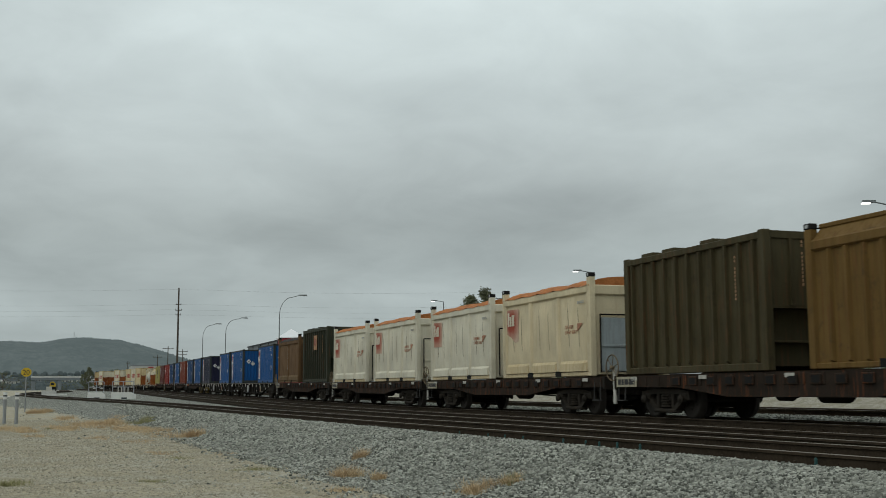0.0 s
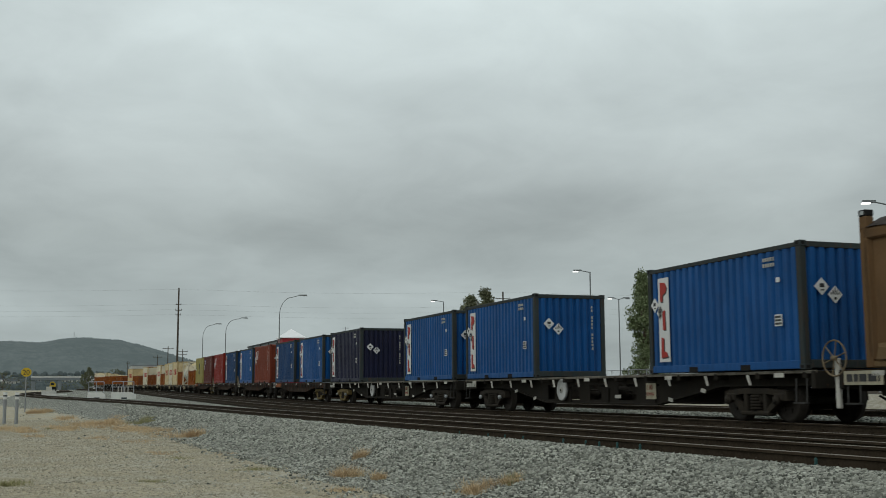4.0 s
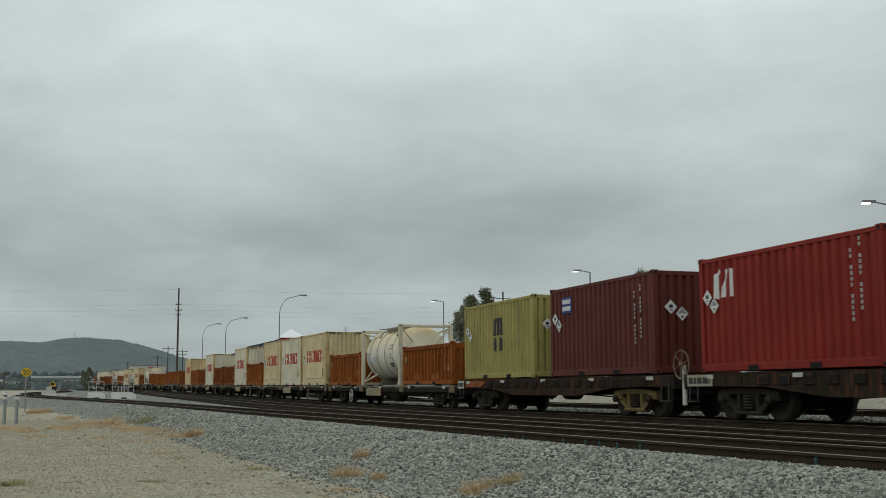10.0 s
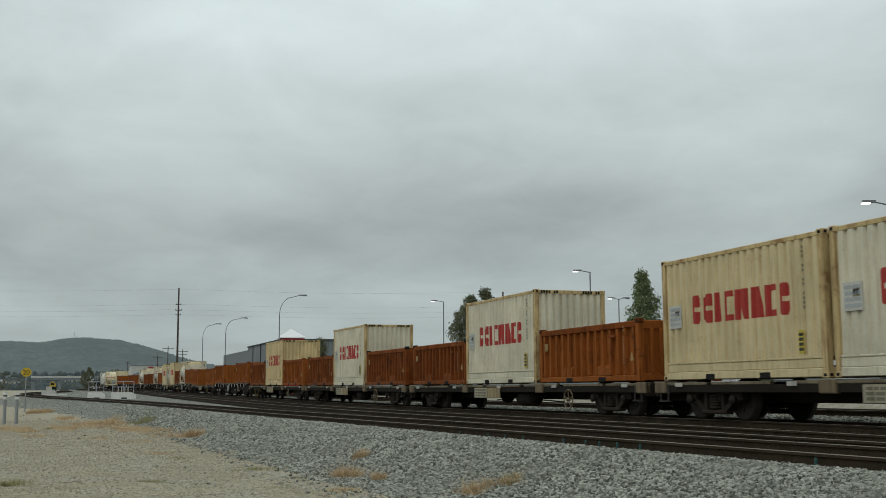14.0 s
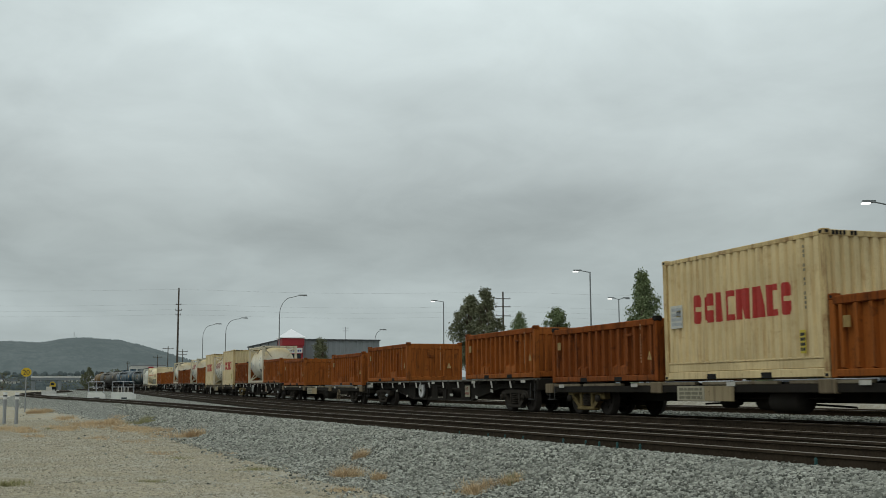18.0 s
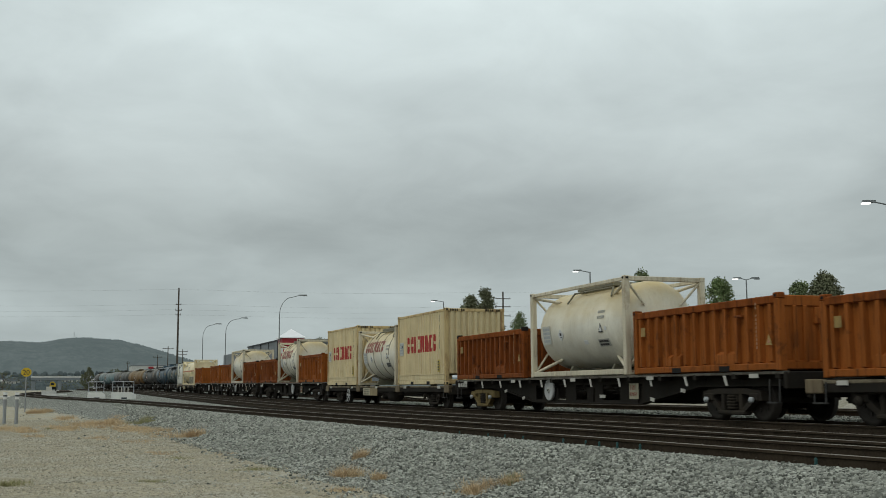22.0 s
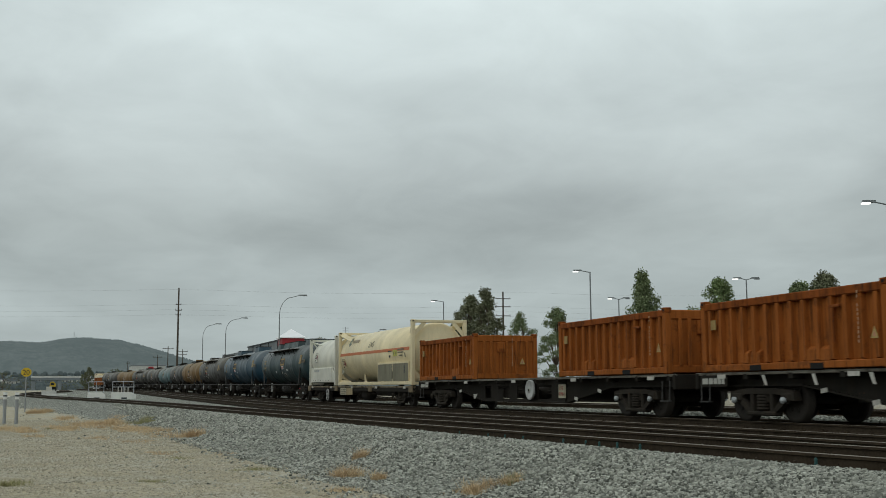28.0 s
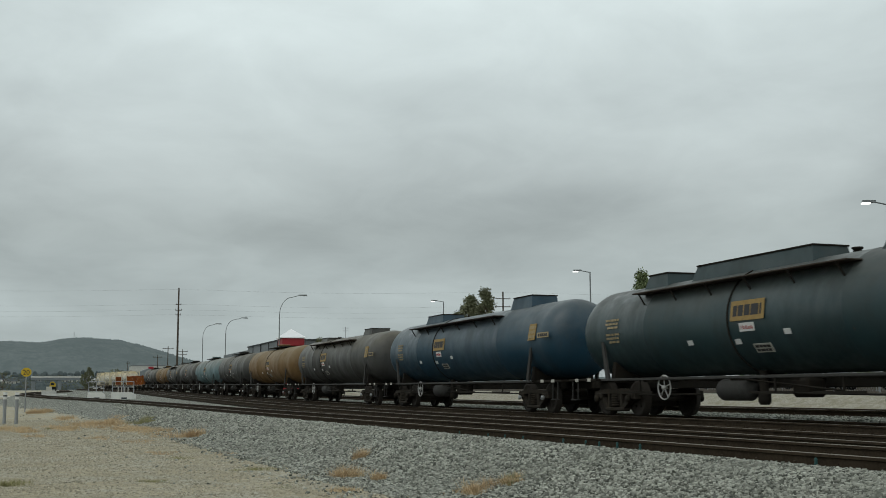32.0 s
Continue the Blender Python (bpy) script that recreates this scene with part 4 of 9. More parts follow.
def street_lamp(x, y, h, reach, way, curved, label, double=False):
    """A lamp post; way: direction of its arm along x; curved: a swan neck, else a straight bracket."""
    t = thing("street_lamp", label, "street lamp", "street lamps", "", pose(x, y, rise(x) - 0.45))
    s = Shape()
    if curved:
        s.tube((0, 0, 0), (0, 0, h * 0.80), 0.085, 10, 0.055)
        part("pole", s, M["pole_grey"], t)
        s = Shape()
        pts = []
        for k in range(9):
            a = math.pi / 2 * k / 8
            pts.append((way[0] * reach * 0.45 * (1 - math.cos(a)), way[1] * reach * 0.45 * (1 - math.cos(a)), h * 0.80 + h * 0.18 * math.sin(a)))
        pts.append((way[0] * (reach - 0.8), way[1] * (reach - 0.8), h))
        for a, b in zip(pts, pts[1:]):
            s.tube(a, b, 0.038, 8)
        part("arm", s, M["pole_grey"], t)
        heads = [pts[-1]]
    else:
        s.tube((0, 0, 0), (0, 0, h), 0.09, 10, 0.06)
        part("pole", s, M["pole_grey"], t)
        heads = []
        for d in ((1, -1) if double else (1,)):
            s = Shape()
            e = (way[0] * reach * d, way[1] * reach * d, h + 0.12)
            s.tube((0, 0, h - 0.05), e, 0.04, 8)
            part("arm", s, M["pole_grey"], t)
            heads.append(e)
    for i, e in enumerate(heads):
        s = Shape()
        d = 1 if i == 0 else -1
        w = Vector((way[0] * d, way[1] * d, 0))
        sd = Vector((-w.y, w.x, 0))
        o = Vector(e)
        reach_ = 0.85 if curved else 0.62
        vs = [o - w * 0.1 - sd * 0.10, o - w * 0.1 + sd * 0.10, o + w * reach_ + sd * 0.13, o + w * reach_ - sd * 0.13]
        s.add([p - Vector((0, 0, 0.05)) for p in vs] + [p + Vector((0, 0, 0.08)) for p in vs], [(3, 2, 1, 0), (4, 5, 6, 7), (0, 1, 5, 4), (1, 2, 6, 5), (2, 3, 7, 6), (3, 0, 4, 7)])
        hd = part("lamp_head", s, M["pole_grey"], t)
        s = Shape()
        vs = [o + w * (reach_ - 0.42) - sd * 0.11, o + w * (reach_ - 0.42) + sd * 0.11, o + w * (reach_ + 0.05) + sd * 0.12, o + w * (reach_ + 0.05) - sd * 0.12]
        s.add([p - Vector((0, 0, 0.14 if not curved else 0.09)) for p in vs] + [p - Vector((0, 0, 0.05)) for p in vs], [(3, 2, 1, 0), (4, 5, 6, 7), (0, 1, 5, 4), (1, 2, 6, 5), (2, 3, 7, 6), (3, 0, 4, 7)])
        lit = not curved and i == len(heads) - 1
        part("lens", s, M["lamp_lens"] if lit else M["pole_grey"], hd, "bright lamp lens" if lit else "")
    return t


ACROSS = (0.33, 0.944)  # along the picture to the right
for x, y, h, reach in ((-187.7, 23.4, 11.4, 3.0), (-170.0, 24.6, 11.4, 3.2), (-127.1, 24.5, 11.6, 3.1)):
    street_lamp(x, y, h, reach, ACROSS, True, "grey swan-necked street lamp beyond the tracks")
BACK = (-0.33, -0.944)
street_lamp(-125.5, 44.0, 11.2, 0.85, BACK, False, "grey car park lamp with a straight bracket")
street_lamp(-88.8, 45.0, 11.3, 0.85, BACK, False, "grey car park lamp with a straight bracket")
street_lamp(-50.0, 44.0, 11.4, 0.75, BACK, False, "grey car park lamp with a straight bracket")
street_lamp(-113.3, 61.0, 11.0, 0.6, ACROSS, False, "grey car park lamp with two heads", True)
street_lamp(-89.8, 62.0, 11.2, 0.6, ACROSS, False, "grey car park lamp with two heads", True)
street_lamp(-155.0, 43.8, 9.2, 1.6, ACROSS, True, "short swan-necked lamp behind the shop")

# ---------------------------------------------------------------- shops behind the line
shop = thing("shop_building", "grey clad shop with a red corner tower and white roof", "building", "", "", pose(-150, 30.2, rise(-150) - 0.5))


def clad_mesh(length, h, pitch=0.8):
    s = Shape()
    n = int(length / pitch)
    p = length / n
    xs = []
    for k in range(n):
        a = k * p
        xs += [(a, 0.0), (a + p * 0.42, 0.0), (a + p * 0.5, 0.06), (a + p * 0.92, 0.06)]
    xs.append((length, 0.0))
    k = len(xs)
    vs = [(x, y, z) for z in (0, h) for x, y in xs]
    s.add(vs, [(i, i + 1, k + i + 1, k + i) for i in range(k - 1)])
    s.add([(0, 0.3, 0), (length, 0.3, 0), (length, 0.3, h), (0, 0.3, h)], [(0, 3, 2, 1)])
    s.add([(0, 0, h), (length, 0, h), (length, 0.3, h), (0, 0.3, h)], [(0, 1, 2, 3)])
    return s.mesh("wall", M["shed"])


part("wall", clad_mesh(36.0, 7.8), M["shed"], shop, "grey side wall", pose(-37.0, 0.6, 0))
part("wall", clad_mesh(28.0, 7.35), M["shed"], shop, "grey lower side wall", pose(-65.0, 0.6, 0))
part("wall", clad_mesh(11.4, 7.5), M["shed"], shop, "grey end wall", pose(-1.2, 1.8, 0, 0, 0, 90))
s = Shape()
s.box(-37, -1.4, 0.9, 13.0, 6.6, 6.85)
part("roof", s, M["shed"], shop)
s = Shape()
s.box(-37.2, -1.0, 0.45, 0.62, 7.8, 7.95)
s.box(-1.2, -1.0, 1.6, 13.3, 7.5, 7.66)
part("parapet_cap", s, M["shed_dark"], shop, "dark parapet capping")
for k in range(5):
    s = Shape()
    x = -6.5 - k * 7.0
    s.box(x - 0.55, x + 0.55, 0.50, 0.60, 0, 5.2)
    part("bay_door", s, M["shed_dark"], shop)
    s = Shape()
    s.box(x + 2.8, x + 3.0, 0.48, 0.58, 0, 7.8)
    part("downpipe", s, M["shed_dark"], shop)
s = Shape()
s.box(-1.5, 1.5, -1.0, 1.7, 0, 7.0, 0.05)
tw = part("tower", s, M["shop_red"], shop, "red corner tower")
s = Shape()
s.add([(-1.85, -1.35, 7.75), (1.85, -1.35, 7.75), (1.85, 2.05, 7.75), (-1.85, 2.05, 7.75), (0, 0.35, 8.95), (-1.85, -1.35, 7.62), (1.85, -1.35, 7.62), (1.85, 2.05, 7.62), (-1.85, 2.05, 7.62)], [(0, 1, 4), (1, 2, 4), (2, 3, 4), (3, 0, 4), (5, 6, 1, 0), (6, 7, 2, 1), (7, 8, 3, 2), (8, 5, 0, 3), (8, 7, 6, 5)])
part("tower_roof", s, M["roof_white"], tw, "white pyramid roof")
s = Shape()
s.box(-1.65, 1.65, -1.15, 1.85, 6.6, 7.63, 0.05)
part("tower_fascia", s, M["shop_red"], tw)
s = Shape()
s.box(1.5, 1.58, -0.9, 1.6, 5.6, 6.3)
s.box(-1.4, 1.4, -1.08, -1.0, 5.6, 6.3)
for k in range(9):
    yy = -0.75 + k * 0.25
    s.box(1.58, 1.6, yy, yy + 0.17, 5.82, 6.05, 0, 1)
part("sign_band", s, [M["decal"], M["decal_blue"]], tw, "white sign band with small bars")
s = Shape()
s.box(1.5, 1.56, -0.7, 1.4, 3.6, 5.5)
part("tower_window", s, M["glass"], tw)

s = Shape()
s.tube((-4.0, 9.0, 6.8), (-4.0, 9.0, 9.6), 0.04, 6)
s.tube((-4.0, 8.5, 9.4), (-4.0, 9.5, 9.4), 0.03, 6)
s.tube((-4.0, 8.6, 9.0), (-4.0, 9.4, 9.0), 0.03, 6)
part("roof_aerial", s, M["galv"], shop)

# ---------------------------------------------------------------- trees, fence, car park
def tree(x, y, h, w, label, leaf, base=0.25, seed=1, cone=False, clumps=70, leaves=46):
    """A tapered trunk with limbs and a crown of many small leaves in uneven clumps."""
    rnd = random.Random(seed)
    t = thing("tree", label, "tree", "trees beyond the tracks", "", pose(x, y, rise(x) - 0.5))
    s = Shape()
    top = h * 0.86
    r = 0.018 * h + 0.04
    pts = [(0.12 * rnd.uniform(-1, 1) * k, 0.12 * rnd.uniform(-1, 1) * k, top * k / 5) for k in range(6)]
    for k in range(5):
        s.tube(pts[k], pts[k + 1], r * (1 - k / 5.6), 8, r * (1 - (k + 1) / 5.6))
    part("trunk", s, M["bark"], t)
    cl = []
    for k in range(clumps):
        f = rnd.random()
        z = h * (base + (1 - base) * f)
        if cone:
            rad = w * (1.0 - 0.82 * f) * (0.75 + 0.35 * math.sin(9 * f + seed))
        else:
            rad = w * math.sin(math.pi * min(0.98, 0.18 + 0.80 * f)) ** 0.75 * (0.8 + 0.3 * math.sin(7 * f + seed))
        a = rnd.uniform(0, 2 * math.pi)
        q = rad * math.sqrt(rnd.uniform(0.10, 1.0)) * rnd.uniform(0.75, 1.25)
        cl.append((q * math.cos(a), q * math.sin(a), z, rnd.uniform(0.28, 0.62) * (0.5 + 0.06 * h)))
    s = Shape()
    for cx_, cy_, cz, cr in cl[::3]:
        k = max(1, min(4, int(cz / top * 5) - 1))
        s.tube(pts[k], (cx_ * 0.9, cy_ * 0.9, cz), r * 0.30, 5, r * 0.08, 0, True, False)
    part("branchwork", s, M["bark"], t)
    s = Shape()
    vs, fs = [], []
    for cx_, cy_, cz, cr in cl:
        for i in range(int(leaves * (1.9 if x > -200 else 1.0))):
            d = Vector((rnd.gauss(0, 1), rnd.gauss(0, 1), rnd.gauss(0, 0.8))).normalized() * cr * rnd.uniform(0.15, 1.0) ** 0.7
            p = Vector((cx_, cy_, cz)) + d
            ln, wd = rnd.uniform(0.13, 0.27), rnd.uniform(0.04, 0.085)
            u = Vector((rnd.gauss(0, 1), rnd.gauss(0, 1), rnd.gauss(-0.6, 0.8))).normalized()
            v = u.orthogonal().normalized() * wd
            o = len(vs)
            vs += [p, p + u * ln * 0.5 + v, p + u * ln, p + u * ln * 0.5 - v]
            fs.append((o, o + 1, o + 2, o + 3))
    s.add(vs, fs)
    me = bpy.data.meshes.new("crown")
    me.from_pydata([tuple(v) for v in vs], [], fs)
    me.materials.append(leaf)
    part("crown", me, leaf, t)
    return t


tree(-111.2, 42.0, 10.7, 2.4, "tall dark gum tree with an uneven crown", M["leaf_dark"], 0.30, 3, False, 125, 56)
tree(-107.9, 42.5, 11.1, 1.6, "slim dark gum tree with a high crown", M["leaf_dark"], 0.42, 5, False, 70, 52)
tree(-93.5, 53.0, 11.9, 2.6, "conical dark green tree beyond the fence", M["leaf"], 0.12, 8, True, 150, 52)
tree(-91.1, 60.0, 11.2, 3.4, "loose light green tree with arching twigs", M["leaf_light"], 0.45, 12, False, 120, 42)
tree(-101.4, 72.0, 10.4, 3.2, "broad green tree beyond the fence", M["leaf"], 0.10, 15, False, 170, 56)
tree(-87.3, 66.0, 10.8, 2.0, "green gum tree with a ragged crown", M["leaf"], 0.14, 19, False, 130, 52)
tree(-83.5, 66.0, 11.2, 3.8, "broad olive gum tree with a full ragged crown", M["leaf_dark"], 0.18, 23, False, 230, 56)
tree(-123.6, 58.0, 10.4, 3.5, "dark green tree with a round crown", M["leaf"], 0.2, 31, False, 110, 50)
tree(-135.0, 58.0, 10.6, 2.0, "small green tree with a round crown", M["leaf"], 0.25, 35, False, 90, 50)
tree(-108.0, 77.0, 6.6, 5.0, "low broad green bush beyond the fence", M["leaf_light"], 0.05, 41, False, 110, 50)
tree(-98.0, 80.0, 6.4, 5.0, "low broad green bush beyond the fence", M["leaf_light"], 0.05, 44, False, 110, 50)
tree(-88.0, 80.0, 6.2, 5.0, "low broad green bush beyond the fence", M["leaf"], 0.05, 47, False, 110, 50)
tree(-75.0, 70.0, 7.0, 4.0, "low broad green bush beyond the fence", M["leaf"], 0.05, 49, False, 110, 50)
tree(-147.0, 34.0, 7.4, 1.4, "small dark tree before the shop", M["leaf_dark"], 0.3, 51, False, 50)
tree(-400.0, 11.9, 7.6, 3.2, "round dark tree by the far line", M["leaf_dark"], 0.04, 55, False, 200, 60)
tree(-560.0, 29.0, 10.0, 7.5, "dark far tree behind the line", M["leaf_dark"], 0.05, 58, False, 110, 60)
for k, (x, y, h, w) in enumerate(((-470, -26, 9, 7), (-500, -36, 11, 9), (-450, -30, 7, 6), (-600, 16, 8, 9), (-600, -12, 9, 9), (-520, -20, 8, 8), (-640, 4, 8, 9))):
    tree(x, y, h, w, "dark far tree under the hill", M["leaf_dark"], 0.05, 61 + k, False, 90, 50)

# chain-link fence along the car park
fence = thing("fence", "galvanised chain-link fence along the car park", "fence", "", "", pose(0, 46.0, -0.12))
for k in range(26):
    x = -30 - k * 3.0
    s = Shape()
    s.tube((x, 0, 0), (x, 0, 2.5), 0.03, 6)
    part("fence_post", s, M["galv"], fence)
s = Shape()
s.tube((-105, 0, 2.45), (-30, 0, 2.45), 0.025, 6)
part("fence_rail", s, M["galv"], fence)
s = Shape()
for k in range(340):
    x = -105 + k * 0.22
    s.tube((x, 0, 0.1), (x + 1.25, 0, 2.45), 0.003, 4, None, 0, True, False)
    s.tube((x + 1.25, 0, 0.1), (x, 0, 2.45), 0.003, 4, None, 0, True, False)
tagged(part("chain_link", s, M["galv"], fence), "", "", "", "stuff")
barrier = thing("pipe_barrier", "grey pipe barrier before the car park", "barrier", "", "", pose(-52.0, 37.5, -0.42))
for x in (0, 4.1, 8.2):
    s = Shape()
    s.tube((x, 0, 0), (x, 0, 3.1), 0.055, 8)
    part("barrier_post", s, M["galv"], barrier)
s = Shape()
s.tube((0, 0, 1.58), (8.2, 0, 1.58), 0.04, 8)
part("barrier_rail", s, M["galv"], barrier)
sg = thing("small_sign", "small white sign with a black arrow on a post", "sign", "", "", pose(-44.0, 35.0, -0.42))
s = Shape()
s.tube((0, 0, 0), (0, 0, 2.9), 0.03, 6)
part("post", s, M["galv"], sg)
s = Shape()
s.box(-0.19, 0.19, -0.06, -0.035, 2.22, 2.92, 0.005)
s.prism([(-0.035, 2.32), (0.035, 2.32), (0.035, 2.58), (0.09, 2.58), (0.0, 2.80), (-0.09, 2.58), (-0.035, 2.58)], "y", -0.066, -0.06, 1)
part("sign_board", s, [M["decal"], M["decal_dark"]], sg, "", pose(0, 0, 0, 0, 0, 60))
s = Shape()
s.box(-0.14, 0.14, -0.06, -0.035, 1.86, 2.12, 0.005)
part("supplementary_plate", s, M["plate"], sg, "", pose(0, 0, 0, 0, 0, 60))


def parked_car(x, y, yaw, mat, label):
    c = thing("parked_car", label, "car", "parked cars", "", pose(x, y, ground_z(x, y) - 0.01, 0, 0, yaw))
    s = Shape()
    s.prism([(-2.1, 0.35), (2.1, 0.35), (2.15, 0.70), (1.3, 0.86), (0.7, 1.36), (-1.0, 1.40), (-1.75, 0.92), (-2.15, 0.86)], "y", -0.84, 0.84)
    part("body", s, mat, c)
    s = Shape()
    s.prism([(1.12, 0.90), (0.64, 1.30), (-0.95, 1.34), (-1.5, 0.94)], "y", -0.85, 0.85)
    part("windows", s, M["glass"], c)
    for dx in (-1.3, 1.3):
        for q in (-1, 1):
            s = Shape()
            s.lathe([(-0.1, 0.3), (0.1, 0.3)], "y", 16)
            wl_ = part("wheel", s, M["black"], c, "", pose(dx, q * 0.78, 0.30))
            s = Shape()
            s.lathe([(-0.105, 0.17), (0.105, 0.17)], "y", 12)
            part("rim", s, M["galv"], wl_)
    return c


for k, (x, y, yaw, mt) in enumerate(((-55, 52, 30, "car_dark"), (-60, 54, 25, "car_dark"), (-66, 52, 35, "car_white"), (-49, 50, 30, "car_dark"), (-72, 55, 20, "car_dark"), (-82, 54, 15, "car_white"), (-90, 55, 20, "car_dark"), (-62, 49, 0, "car_dark"))):
    parked_car(x, y, yaw, M[mt], "white parked car beyond the fence" if mt == "car_white" else "dark parked car beyond the fence")
# ---------------------------------------------------------------- wagons
WHEEL_R = 0.46
DECK_HIGH, DECK_LOW = 1.07, 0.90


def wheelset_mesh():
    s = Shape()
    prof = [(-0.055, 0.10), (-0.055, 0.36), (-0.065, 0.38), (-0.065, 0.455), (0.055, 0.462), (0.062, 0.49), (0.085, 0.49), (0.085, 0.38), (0.02, 0.36), (0.02, 0.10)]
    for side in (-1, 1):
        s.lathe([(side * (0.74 + (-a)), r) for a, r in prof], "y", 28)
        for k in range(6):
            t = math.pi * k / 3
            x, z = 0.235 * math.sin(t), 0.235 * math.cos(t)
            s.tube((x, side * 0.72, z), (x, side * 0.815, z), 0.045, 6)
    s.tube((0, -1.0, 0), (0, 1.0, 0), 0.075, 12)
    return s.mesh("wheelset", M["wheel"])


def tread_mesh():
    s = Shape()
    for side in (-1, 1):
        s.lathe([(side * 0.682, 0.463), (side * 0.798, 0.457)], "y", 28)
    return s.mesh("tread", M["tread"])


WHEELSET, TREAD = wheelset_mesh(), tread_mesh()


def side_frame_mesh(mat):
    """Cast side frame of a three-piece bogie, seen from the side: a truss with two pedestals and a spring nest."""
    s = Shape()
    y0, y1 = -0.09, 0.09
    top = [(-1.14, -0.10), (-1.10, 0.10), (-0.45, 0.16), (0.45, 0.16), (1.10, 0.10), (1.14, -0.10), (0.98, -0.10), (0.92, 0.00), (0.42, 0.04), (-0.42, 0.04), (-0.92, 0.00), (-0.98, -0.10)]
    s.prism([(x, z) for x, z in top], "y", y0, y1)
    for d in (-1, 1):
        s.prism([(d * 1.00, -0.02), (d * 0.80, 0.02), (d * 0.36, -0.30), (d * 0.46, -0.36)], "y", y0 + 0.01, y1 - 0.01)
        s.box(d * 0.865 - 0.17, d * 0.865 + 0.17, -0.12, 0.12, -0.12, 0.06, 0.03)
        s.box(d * 0.34 - 0.06, d * 0.34 + 0.06, y0, y1, -0.34, 0.06, 0.02)
    s.box(-0.50, 0.50, -0.12, 0.12, -0.42, -0.32, 0.03)
    return s.mesh("side_frame", mat)


def spring_mesh():
    s = Shape()
    prof = []
    for k in range(5):
        z = -0.32 + 0.064 * k
        prof += [(z, 0.11), (z + 0.02, 0.15), (z + 0.045, 0.15), (z + 0.062, 0.11)]
    s.lathe(prof, "z", 12)
    return s.mesh("spring_nest", M["bogie"])


def cap_mesh(mat, r):
    s = Shape()
    s.lathe([(-0.08, r), (-0.03, r), (0.0, r * 0.75)], "y", 16)
    s.tube((0, -0.10, 0), (0, -0.05, 0), r * 0.35, 8)
    return s.mesh("axle_cap", mat)


FRAME_DARK, FRAME_OCHRE = side_frame_mesh(M["bogie"]), side_frame_mesh(M["bogie_ochre"])
SPRINGS, CAP_DARK, CAP_PALE = spring_mesh(), cap_mesh(M["bogie"], 0.10), cap_mesh(M["decal_grey"], 0.065)


def bolster_mesh():
    s = Shape()
    s.box(-0.22, 0.22, -0.98, 0.98, -0.16, 0.12, 0.04)
    s.lathe([(0.10, 0.25), (0.22, 0.25)], "z", 20)
    s.box(-0.30, -0.26, -0.7, 0.7, -0.30, -0.12, 0.02)
    s.box(0.26, 0.30, -0.7, 0.7, -0.30, -0.12, 0.02)
    return s.mesh("bolster", M["bogie"])


BOLSTER = bolster_mesh()


def bogie(wagon, x, ochre=False, caps=False):
    """A bogie under a wagon at x: bolster, two side frames, two wheelsets."""
    b = part("bogie", BOLSTER, M["bogie"], wagon, "ochre cast bogie" if ochre else "", pose(x, 0, WHEEL_R + 0.09))
    for side in (-1, 1):
        part("side_frame", FRAME_OCHRE if ochre else FRAME_DARK, M["bogie"], b, "", pose(0, side * 0.93, 0))
        part("spring_nest", SPRINGS, M["bogie"], b, "", pose(0, side * 0.95, 0.02))
        for d in (-1, 1):
            part("axle_cap", CAP_PALE if caps else CAP_DARK, M["bogie"], b, "", pose(d * 0.865, side * 1.05, -0.09, 0, 0, 0 if side < 0 else 180))
    for d in (-1, 1):
        # wheelsets are parts of the wagon, and turn on it
        part("wheelset", WHEELSET, M["wheel"], wagon, "", pose(x + d * 0.865, 0, WHEEL_R))
    return b


def handwheel_mesh(mat, r=0.34, spokes=5, disc=False):
    s = Shape()
    if disc:
        s.lathe([(0.03, r * 0.80), (0.05, r * 0.92), (0.05, r), (-0.02, r), (-0.03, r * 0.94), (-0.02, r * 0.80)], "y", 32)
        s.lathe([(0.0, r * 0.82), (0.0, r * 0.34), (-0.04, r * 0.28), (-0.04, r * 0.06)], "y", 32, (0, 0, 0), 1)
        s.lathe([(-0.042, r * 0.10), (-0.06, r * 0.08), (-0.06, 0.0)], "y", 12, (0, 0, 0), 2)
    else:
        n, k = 28, 6
        vs, fs = [], []
        for i in range(n):
            t = 2 * math.pi * i / n
            for j in range(k):
                a = 2 * math.pi * j / k
                rr = r + 0.017 * math.cos(a)
                vs.append((rr * math.cos(t), 0.017 * math.sin(a), rr * math.sin(t)))
        for i in range(n):
            for j in range(k):
                i2, j2 = (i + 1) % n, (j + 1) % k
                fs.append((i * k + j, i2 * k + j, i2 * k + j2, i * k + j2))
        s.add(vs, fs, 0, True)
        for i in range(spokes):
            t = 2 * math.pi * i / spokes + 0.3
            s.tube((0, 0, 0), (r * math.cos(t), 0, r * math.sin(t)), 0.012, 6)
        s.lathe([(-0.05, 0.05), (0.05, 0.05)], "y", 10)
    return s.mesh("handwheel", mat, M["decal_pale"], M["black"]) if disc else s.mesh("handwheel", mat)


HAND_RING, HAND_DISC = handwheel_mesh(M["ring"], 0.29), handwheel_mesh(M["ring"], 0.31, 0, True)
HAND_DARK = handwheel_mesh(M["twist"], 0.28, 5)
HAND_GREY = handwheel_mesh(M["twist"], 0.34, 6)


